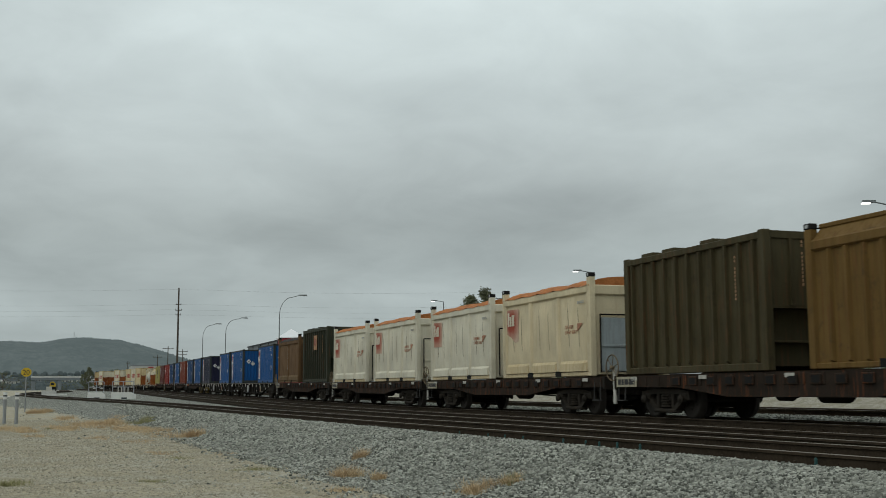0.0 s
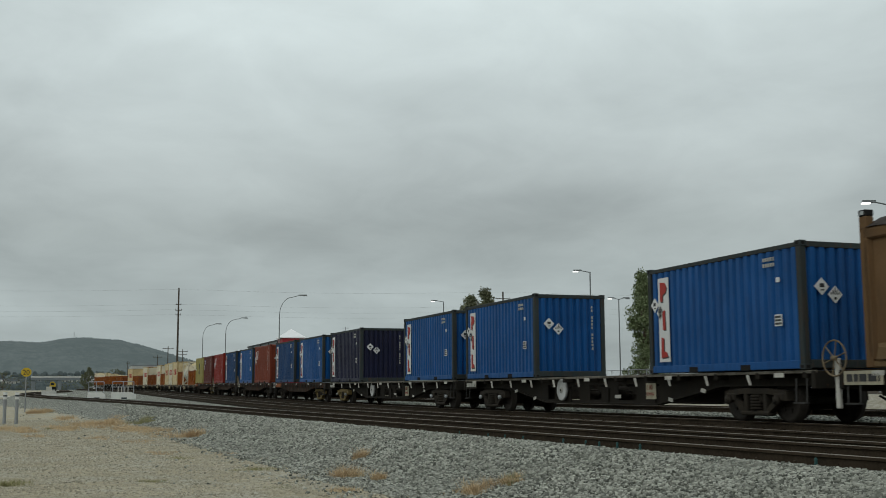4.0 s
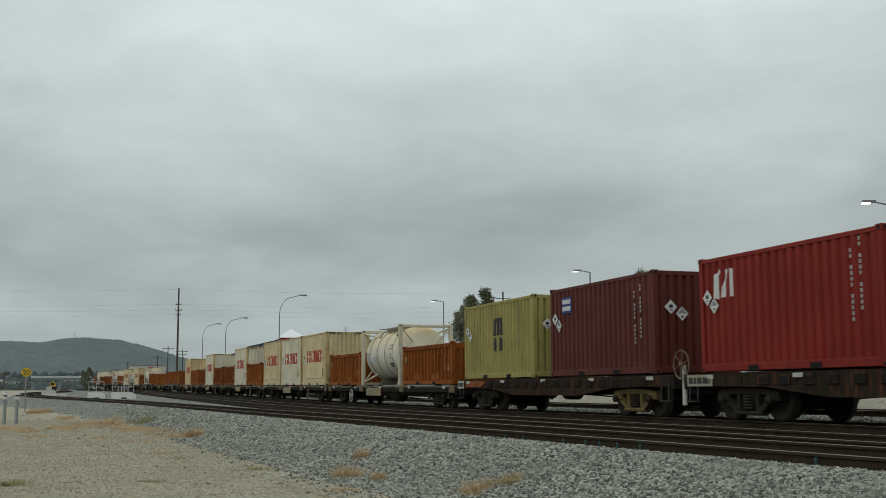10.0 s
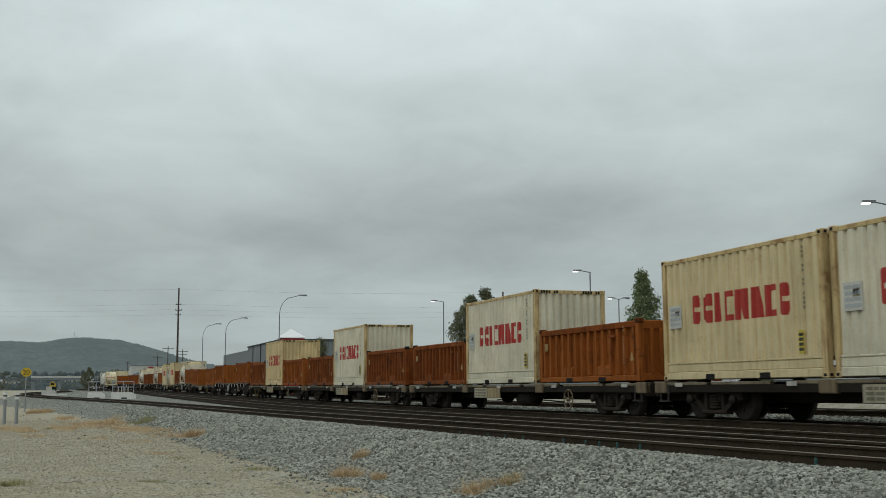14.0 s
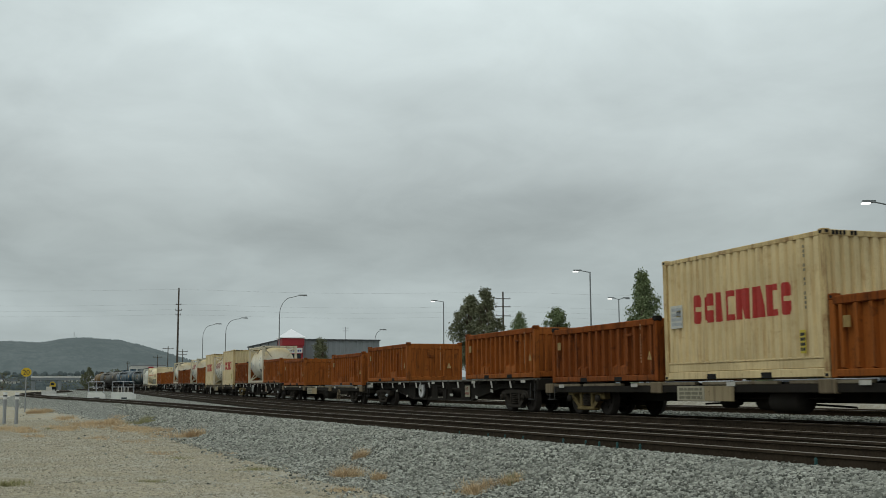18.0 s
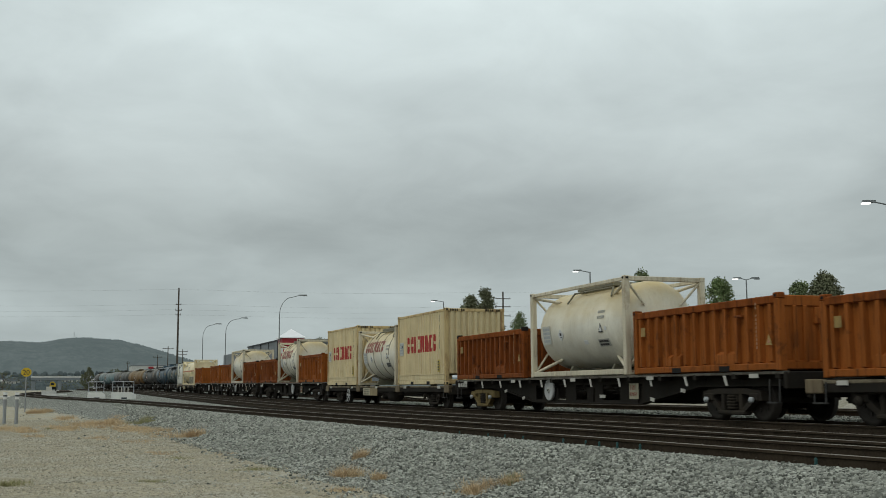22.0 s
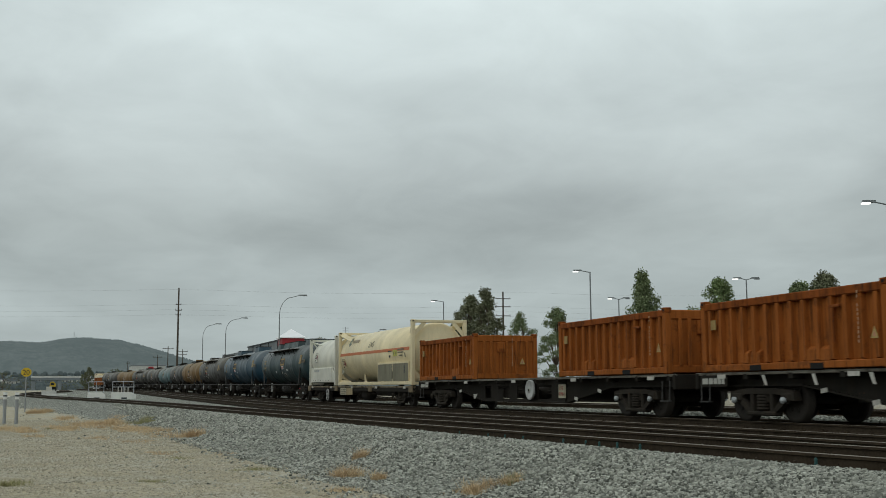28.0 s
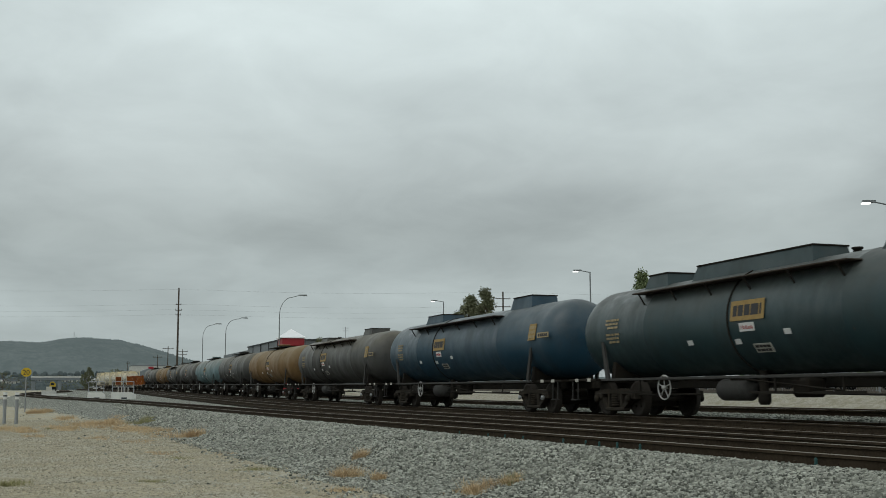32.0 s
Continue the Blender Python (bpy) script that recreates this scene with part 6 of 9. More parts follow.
    part("lettering", SPEED_PRINT["110 Km/h"], M["decal_red"], sp, "red lettering", pose(-0.25, -0.012, -0.05, 90))
    on_barrel(number_x - 2.4, zc - 0.45, TK_DOT)
    on_barrel(number_x - 0.5, zc - 0.50, TK_DOT)
    on_barrel(number_x + 1.3, zc - 0.36, TK_DOT)
    on_barrel(number_x + 0.3, zc - 0.66, TK_TEXT)
    if end_mark:
        on_barrel(-bx + 0.3, zc + 0.20, TK_STEN)
        on_barrel(-bx + 0.35, zc - 0.18, TK_STEN)
        on_barrel(bx + 0.45, zc + 0.22, TK_YEL, "ochre placard")
        on_barrel(bx + 1.25, zc + 0.10, TK_CODE)
    return w


TK_NUM = plate_mesh(1.22, 0.44, M["plate_ochre"], M["decal_dark"], 1, "number_panel")
TK_PL = plate_mesh(0.54, 0.19, M["decal"], None, 1, "placard")
TK_DOT = plate_mesh(0.22, 0.12, M["decal"], None, 1, "placard")
TK_TEXT = plate_mesh(0.62, 0.22, M["decal_pale"], M["decal_dark"], 2, "placard")
TK_STEN = stencil_mesh(0.75, 0.30, M["board_ochre"], 3)
TK_CODE = plate_mesh(0.80, 0.16, M["board_ochre"], M["decal_dark"], 1, "placard")
TK_YEL = plate_mesh(0.52, 0.52, M["plate_ochre"], M["board_ochre"], 3, "placard")
# ---------------------------------------------------------------- loads
W2 = 1.219  # half width of a container
BOX = 6.058


def corrugated(length, z0, z1, pitch=0.275, depth=0.036, mat=None, name="side_panel"):
    """A trapezoid-corrugated sheet in the xz plane, its outer crests at y = 0, its troughs behind."""
    n = max(2, round(length / pitch))
    p = length / n
    xs = []
    for k in range(n):
        a = -length / 2 + k * p
        xs += [(a + 0.05 * p, depth), (a + 0.27 * p, depth), (a + 0.42 * p, 0.0), (a + 0.88 * p, 0.0)]
    xs = [(-length / 2, depth)] + xs + [(length / 2, depth)]
    vs = [(x, y, z) for z in (z0, z1) for x, y in xs]
    m = len(xs)
    fs = [(i, i + 1, m + i + 1, m + i) for i in range(m - 1)]
    # back sheet closes the panel
    o = len(vs)
    vs += [(-length / 2, depth + 0.03, z0), (length / 2, depth + 0.03, z0), (length / 2, depth + 0.03, z1), (-length / 2, depth + 0.03, z1)]
    fs += [(o + 1, o, o + 3, o + 2)]
    s = Shape()
    s.add(vs, fs)
    me = s.mesh(name, mat)
    return me


SHARED = {}


def shared(key, build):
    if key not in SHARED:
        SHARED[key] = build()
    return SHARED[key]


def casting_mesh(mat):
    s = Shape()
    s.box(-0.089, 0.089, -0.081, 0.081, -0.059, 0.059, 0.012)
    # black plates paint the shade inside the casting holes
    s.box(-0.045, 0.045, -0.083, -0.079, -0.03, 0.03, 0, 1)
    s.box(0.087, 0.091, -0.04, 0.04, -0.03, 0.03, 0, 1)
    return s.mesh("corner_casting", mat, M["black"])


def post_mesh(h, mat):
    s = Shape()
    s.box(-0.075, 0.075, -0.075, 0.075, 0.11, h - 0.11, 0.014)
    return s.mesh("corner_post", mat)


def diamond_mesh(mat, ink):
    s = Shape()
    r = 0.178
    s.prism([(-r, 0), (0, -r), (r, 0), (0, r)], "y", -0.006, 0.006)
    s.box(-0.055, 0.055, -0.010, -0.006, -0.02, 0.06, 0, 1)
    s.box(-0.03, 0.05, -0.010, -0.006, -0.085, -0.06, 0, 1)
    return s.mesh("hazard_placard", mat, ink)


def bars_mesh(w, h, n, mat, seed, tall=False, name="stencil"):
    """Small unreadable stencilled figures as bars in a row (or a column, if tall)."""
    s = Shape()
    rnd = random.Random(seed)
    for k in range(n):
        if rnd.random() < 0.12:
            continue
        if tall:
            z = h / 2 - (k + 0.5) * h / n
            s.box(-w / 2, w / 2 * rnd.uniform(0.5, 1), -0.004, 0.004, z - h / n * 0.33, z + h / n * 0.33)
        else:
            x = -w / 2 + (k + 0.5) * w / n
            s.box(x - w / n * 0.33, x + w / n * 0.33, -0.004, 0.004, -h / 2, h / 2)
    return s.mesh(name, mat)


def striped_diamond_mesh():
    """White diamond whose upper half carries dark upright stripes."""
    s = Shape()
    r = 0.178
    s.prism([(-r, 0), (0, -r), (r, 0), (0, r)], "y", -0.006, 0.006)
    for k in range(5):
        x = -0.10 + k * 0.05
        s.box(x - 0.011, x + 0.011, -0.010, -0.006, 0.0, r - abs(x) - 0.03, 0, 1)
    s.box(-0.03, 0.03, -0.010, -0.006, -0.10, -0.05, 0, 1)
    return s.mesh("hazard_placard", M["decal"], M["decal_dark"])


DIAMOND_STRIPED = striped_diamond_mesh()
DIAMOND = diamond_mesh(M["decal"], M["decal_dark"])
TEXT_ROW = bars_mesh(0.42, 0.075, 5, M["decal_pale"], 3)
TEXT_COL = bars_mesh(0.06, 1.4, 13, M["decal_pale"], 4, True)
TEXT_FINE = bars_mesh(0.035, 1.0, 12, M["decal_tan"], 6, True)
TEXT_COL_DARK = bars_mesh(0.05, 1.3, 14, M["cabinet"], 5, True)
STICKER = plate_mesh(0.24, 0.24, M["decal"], M["decal_dark"], 3, "sticker")
STICKER_SMALL = plate_mesh(0.12, 0.10, M["decal"], None, 1, "sticker")
NOTICE = plate_mesh(0.52, 0.54, M["decal_sheet"], M["decal_grey"], 4, "notice_sheet")
NOTICE_YELLOW = plate_mesh(0.20, 0.18, M["decal_yellow"], M["decal_dark"], 1, "yellow_sticker")
YELLOW_COL = plate_mesh(0.17, 0.46, M["decal_yellow"], M["decal_dark"], 4, "yellow_sticker")


def banner_mesh():
    """A tall white panel with coloured shapes, an emblem without lettering."""
    s = Shape()
    s.box(-0.24, 0.24, -0.006, 0.006, -1.02, 1.02)
    # heavy red shapes with a dark edge, one over the other
    for dx, dz, slot, dy in ((0.035, -0.03, 2, -0.009), (0.0, 0.0, 1, -0.012)):
        s.prism([(-0.15 + dx, 0.44 + dz), (-0.05 + dx, 0.44 + dz), (-0.03 + dx, 0.60 + dz), (0.11 + dx, 0.66 + dz), (0.15 + dx, 0.78 + dz), (0.08 + dx, 0.90 + dz), (-0.15 + dx, 0.92 + dz)], "y", dy, -0.006, slot)
        s.prism([(-0.05 + dx, -0.24 + dz), (0.07 + dx, -0.24 + dz), (0.05 + dx, 0.24 + dz), (-0.06 + dx, 0.18 + dz)], "y", dy, -0.006, slot)
        s.prism([(-0.15 + dx, -0.92 + dz), (0.15 + dx, -0.90 + dz), (0.10 + dx, -0.78 + dz), (-0.03 + dx, -0.76 + dz), (-0.02 + dx, -0.44 + dz), (-0.14 + dx, -0.42 + dz)], "y", dy, -0.006, slot)
    return s.mesh("emblem_panel", M["decal"], M["decal_red"], M["decal_dark"])


def painted(name, polys, mat, wave=None, drum=None):
    """Paint laid on a surface: flat outlines in x and z, cut into strips and bent.
    wave: (length of the sheet, pitch, depth, place of the mark on it) for a corrugated side; drum: (radius, height over its middle) for a barrel."""
    bm = bmesh.new()
    for poly in polys:
        bm.faces.new([bm.verts.new((x, 0, z)) for x, z in poly])
    xs = [v.co.x for v in bm.verts]
    zs = [v.co.z for v in bm.verts]
    cuts = []
    if wave:
        length, pitch, depth, x0 = wave
        n = max(2, round(length / pitch))
        q = length / n
        cuts = [(-length / 2 + k * q + f * q - x0, 0) for k in range(n) for f in (0.05, 0.27, 0.42, 0.88)]
        cuts = [(c, 0) for c, _ in cuts if min(xs) < c < max(xs)]
    else:
        cuts = [(min(zs) + (max(zs) - min(zs)) * k / 8, 1) for k in range(1, 8)]
    for c, ax in cuts:
        bmesh.ops.bisect_plane(bm, geom=bm.verts[:] + bm.edges[:] + bm.faces[:], plane_co=(0, 0, c) if ax else (c, 0, 0), plane_no=(0, 0, 1) if ax else (1, 0, 0))
    for v in bm.verts:
        if wave:
            f = ((v.co.x + x0 + length / 2) / q) % 1.0
            v.co.y = depth * float(np.interp(f, (0.0, 0.05, 0.27, 0.42, 0.88, 1.05), (0.75, 1.0, 1.0, 0.0, 0.0, 1.0))) - 0.003
        else:
            r, up = drum
            a = math.asin(min(0.99, up / r)) + v.co.z / r
            v.co.y, v.co.z = -(r + 0.006) * math.cos(a), (r + 0.006) * math.sin(a)
    bmesh.ops.recalc_face_normals(bm, faces=bm.faces)
    me = bpy.data.meshes.new(name)
    bm.to_mesh(me)
    bm.free()
    me.materials.append(mat)
    return me


def block_shapes(width, height, lean=0.0):
    """Eight heavy shapes in a row, a brand mark without letters."""
    out = []
    widths = (0.95, 1.0, 0.75, 0.85, 1.25, 1.05, 1.0, 0.95)
    tot = sum(widths)
    x = -width / 2
    for k, wd in enumerate(widths):
        w = wd / tot * width
        a, b = x + 0.11 * w, x + 0.89 * w
        z0, z1 = -height / 2, height / 2
        cut = 0.32 * (b - a)
        if k in (0, 1, 7):
            c = 0.22 * (b - a)
            out.append([(a, z0 + c), (a + c, z0), (b - c, z0), (b, z0 + c), (b, z0 + height * 0.42), (a + cut, z0 + height * 0.42), (a + cut, z0 + height * 0.58), (b, z0 + height * 0.58), (b, z1 - c), (b - c, z1), (a + c, z1), (a, z1 - c)])
        elif k in (2, 5):
            out.append([(a, z0), (b, z0), (b - cut * 0.6, z1), (a + 0.04 * w, z1)])
        elif k in (3, 6):
            out.append([(a, z0), (b, z0), (b, z0 + height * 0.2), (a + cut * 1.3, z0 + height * 0.2), (a + cut * 1.3, z1 - height * 0.2), (b, z1 - height * 0.2), (b, z1), (a, z1)])
        else:
            m = (a + b) / 2
            out.append([(a, z0), (a + cut, z0), (m, z0 + height * 0.4), (b - cut, z0), (b, z0), (b, z1), (a, z1)])
        x += w
    return [[(px + lean * pz, pz) for px, pz in q] for q in out]


SIDE_WAVE = (BOX - 0.30, 0.272, 0.055)  # length, pitch and depth of a container's side sheet
BANNER = banner_mesh()
RED_BLOCKS = painted("red_emblem", block_shapes(3.75, 0.66), M["decal_red"], (*SIDE_WAVE, 0.12))
RED_BLOCKS_SMALL = painted("red_emblem", block_shapes(2.9, 0.52, 0.15), M["decal_brick"], None, (1.15, 0.36))


def white_shapes():
    return [[(-0.35, -0.28), (-0.20, -0.34), (-0.16, -0.18), (-0.22, 0.10), (-0.05, 0.28), (-0.12, 0.34), (-0.32, 0.22)],
            [(-0.08, -0.30), (0.04, -0.30), (0.22, 0.30), (0.10, 0.32)], [(0.27, -0.30), (0.36, -0.30), (0.36, 0.32), (0.27, 0.32)]]


def dark_shapes():
    arch = [(-0.42, -0.02), (-0.42, 0.05), (-0.30, 0.08), (-0.30, 0.48), (-0.2, 0.56), (0.36, 0.56), (0.42, 0.46), (0.42, 0.08), (0.52, 0.05), (0.52, -0.02), (0.22, -0.02), (0.22, 0.40), (0.14, 0.40), (0.14, -0.02), (-0.02, -0.02), (-0.02, 0.40), (-0.10, 0.40), (-0.10, -0.02)]
    return [arch] + [[(a + 0.15 * math.cos(k * math.pi / 5), -0.32 + 0.24 * math.sin(k * math.pi / 5)) for k in range(10)] for a in (-0.16, 0.28)]


WHITE_MARK = painted("white_emblem", white_shapes(), M["decal"], (*SIDE_WAVE, -BOX / 2 + 0.95))
DARK_MARK = painted("dark_emblem", dark_shapes(), M["decal_dark"], (*SIDE_WAVE, 0.05))
BLUE_MARK = plate_mesh(0.62, 0.46, M["decal_blue"], M["decal"], 2, "emblem_panel")
END_STRIPES = bars_mesh(0.62, 0.085, 7, M["black"], 12, False, "stencil")


def container(mat, h, label, frame=None, marks="", deep_rail=False, group="containers on the train"):
    """A corrugated steel box container."""
    c = thing("shipping_container", label, "shipping container", group)
    fr = frame or mat
    k = (mat.name, h)
    zr = 0.42 if deep_rail else 0.17
    for q, rot in ((-1, 0), (1, 180)):
        me = shared(("side", k), lambda: corrugated(BOX - 0.30, zr, h - 0.10, 0.272, 0.055, mat, "side_panel"))
        part("side_panel", me, mat, c, "", pose(0, q * (W2 - 0.012), 0, 0, 0, rot))
    me = shared(("end", k), lambda: corrugated(2 * W2 - 0.30, zr if deep_rail else 0.2, h - 0.12, 0.245, 0.06, mat, "end_panel"))
    part("end_panel", me, mat, c, "", pose(BOX / 2 - 0.012, 0, 0, 0, 0, 90))
    for q in (-1, 1):
        def leaf():
            s = Shape()
            s.box(-0.02, 0.02, -0.53, 0.53, 0.2, h - 0.12, 0.01)
            for y in (-0.25, 0.25):
                s.tube((-0.05, y, 0.22), (-0.05, y, h - 0.14), 0.018, 6)
            return s.mesh("door", mat)
        part("door", shared(("door", k), leaf), mat, c, "", pose(-BOX / 2 + 0.05, q * 0.54, 0))
    s = Shape()
    s.box(-BOX / 2 + 0.15, BOX / 2 - 0.15, -W2 + 0.06, W2 - 0.06, h - 0.055, h - 0.03)
    part("roof", shared(("roof", k), lambda: s.mesh("roof", mat)), mat, c)
    s2 = Shape()
    s2.box(-BOX / 2 + 0.15, BOX / 2 - 0.15, -W2 + 0.10, W2 - 0.10, 0.05, 0.15)
    part("floor", shared(("floor",), lambda: s2.mesh("floor", M["under"])), mat, c)

    def rail(name, z0, z1, end, pockets, coat=None):
        r = Shape()
        if end:
            r.box(-0.05, 0.05, -W2 + 0.15, W2 - 0.15, z0, z1, 0.012)
        else:
            r.box(-BOX / 2 + 0.17, BOX / 2 - 0.17, -0.04, 0.04, z0, z1, 0.012)
            if pockets:
                for x in (-1.02, 1.02):
                    # fork pockets are black plates, painted shade on a solid rail
                    r.box(x - 0.18, x + 0.18, -0.044, -0.02, z0 - 0.004, z0 + 0.115, 0, 1)
        return r.mesh(name, coat or fr, M["black"])
    for q in (-1, 1):
        part("top_rail", shared(("tr", k, fr.name), lambda: rail("top_rail", h - 0.13, h - 0.03, False, False)), fr, c, "", pose(0, q * (W2 - 0.045), 0))
        part("bottom_rail", shared(("br", k, fr.name), lambda: rail("bottom_rail", 0.02, 0.19, False, True, mat)), mat, c, "", pose(0, q * (W2 - 0.045), 0, 0, 0, 0 if q < 0 else 180))
        part("top_end_rail", shared(("ter", k, fr.name), lambda: rail("top_end_rail", h - 0.14, h - 0.02, True, False)), fr, c, "", pose(q * (BOX / 2 - 0.055), 0, 0))
        part("bottom_end_rail", shared(("ber", k, fr.name), lambda: rail("bottom_end_rail", 0.03, 0.20, True, False)), fr, c, "", pose(q * (BOX / 2 - 0.055), 0, 0))
        for d in (-1, 1):
            x, y = d * (BOX / 2 - 0.089), q * (W2 - 0.081)
            part("corner_post", shared(("post", h, fr.name), lambda: post_mesh(h, fr)), fr, c, "", pose(x, y, 0))
            cast = shared(("cast", fr.name), lambda: casting_mesh(fr))
            part("corner_casting", cast, fr, c, "", pose(x, y, 0.059, 0, 0, 0 if q < 0 else 180))
            part("corner_casting", cast, fr, c, "", pose(x, y, h - 0.059, 0, 0, 0 if q < 0 else 180))
    ny = -W2 - 0.004
    if deep_rail:
        def plinth():
            r = Shape()
            r.box(-BOX / 2 + 0.17, BOX / 2 - 0.17, -0.02, 0.02, 0.195, 0.375, 0.012)
            r.box(-BOX / 2 + 0.17, BOX / 2 - 0.17, -0.035, 0.02, 0.375, 0.42, 0.012)
            return r.mesh("lower_panel", mat)
        part("lower_panel", shared(("plinth", k), plinth), mat, c, "stained lower side panel", pose(0, -W2 + 0.045, 0))

    def stick(mesh, x, z, label="", name=None):
        part(name or mesh.name.split(".")[0], mesh, M["decal"], c, label, pose(x, ny, z))

    def painted_on(mesh, x, z, label):
        part(mesh.name.split(".")[0], mesh, M["decal"], c, label, pose(x, -W2 + 0.012, z))

    def stick_end(mesh, y, z, label=""):
        part(mesh.name.split(".")[0], mesh, M["decal"], c, label, pose(BOX / 2 + 0.006, y, z, 0, 0, 90))
    if "p" in marks:
        stick(BANNER, -BOX / 2 + 0.78, 1.30, "tall white panel with red shapes")
        stick(STICKER, BOX / 2 - 0.78, 1.02)
        stick(TEXT_ROW, BOX / 2 - 1.05, 2.30)
        stick(TEXT_ROW, BOX / 2 - 1.05, 2.18)
        stick(STICKER_SMALL, BOX / 2 - 0.75, 1.85)
        stick_end(TEXT_COL, 0.75, 1.55)
    if "n" in marks:
        painted_on(WHITE_MARK, -BOX / 2 + 0.95, 1.95, "white angular emblem")
        stick(TEXT_COL, BOX / 2 - 0.85, 1.55)
        stick(TEXT_COL, BOX / 2 - 0.60, 1.75)
    if "b" in marks:
        stick(BLUE_MARK, -BOX / 2 + 1.15, 2.05, "blue panel with white bars")
        stick(TEXT_COL, BOX / 2 - 0.95, 1.45)
        stick(TEXT_COL, BOX / 2 - 0.65, 1.6)
    if "m" in marks:
        painted_on(DARK_MARK, 0.05, 1.45, "dark emblem of arches and curls")
        stick(TEXT_COL_DARK, -BOX / 2 + 1.05, 1.35)
        stick(TEXT_COL_DARK, -BOX / 2 + 1.35, 1.30)
        stick(TEXT_COL_DARK, BOX / 2 - 1.1, 1.6)
    if "d" in marks:
        stick(DIAMOND, -BOX / 2 + 0.36, 1.68)
        stick(DIAMOND_STRIPED, -BOX / 2 + 0.62, 1.48)
        stick_end(DIAMOND, -0.74, 1.66)
        stick_end(DIAMOND_STRIPED, -0.42, 1.50)
    if "c" in marks:
        painted_on(RED_BLOCKS, 0.12, 1.62, "row of heavy red shapes")
        stick(NOTICE, -BOX / 2 + 0.62, 1.50)
        stick(NOTICE_YELLOW, -BOX / 2 + 0.72, 1.58)
        stick(YELLOW_COL, BOX / 2 - 0.75, 0.72)
        stick(TEXT_COL_DARK, BOX / 2 - 0.62, 2.0)
        stick_end(END_STRIPES, -0.72, h - 0.075, "black hazard stripes")
        stick_end(END_STRIPES, 0.72, h - 0.075, "black hazard stripes")
    return c


def triangle_mesh():
    s = Shape()
    s.prism([(-0.10, -0.09), (0.10, -0.09), (0.0, 0.13)], "y", -0.004, 0.004)
    s.prism([(-0.045, -0.055), (0.045, -0.055), (0.0, 0.06)], "y", -0.007, -0.004, 1)
    return s.mesh("warning_triangle", M["decal_sand"], M["decal_rust"])


def dark_triangle_mesh():
    s = Shape()
    s.prism([(-0.13, -0.10), (0.13, -0.10), (0.0, 0.15)], "y", -0.004, 0.004)
    s.prism([(-0.085, -0.07), (0.085, -0.07), (0.0, 0.09)], "y", -0.007, -0.004, 1)
    return s.mesh("warning_triangle", M["decal_dark"], M["decal"])


TRIANGLE = triangle_mesh()
TRIANGLE_DARK = dark_triangle_mesh()
YELLOW_SQ = plate_mesh(0.20, 0.22, M["plate_ochre"], None, 1, "ochre_sticker")
SKIP_H = 1.58


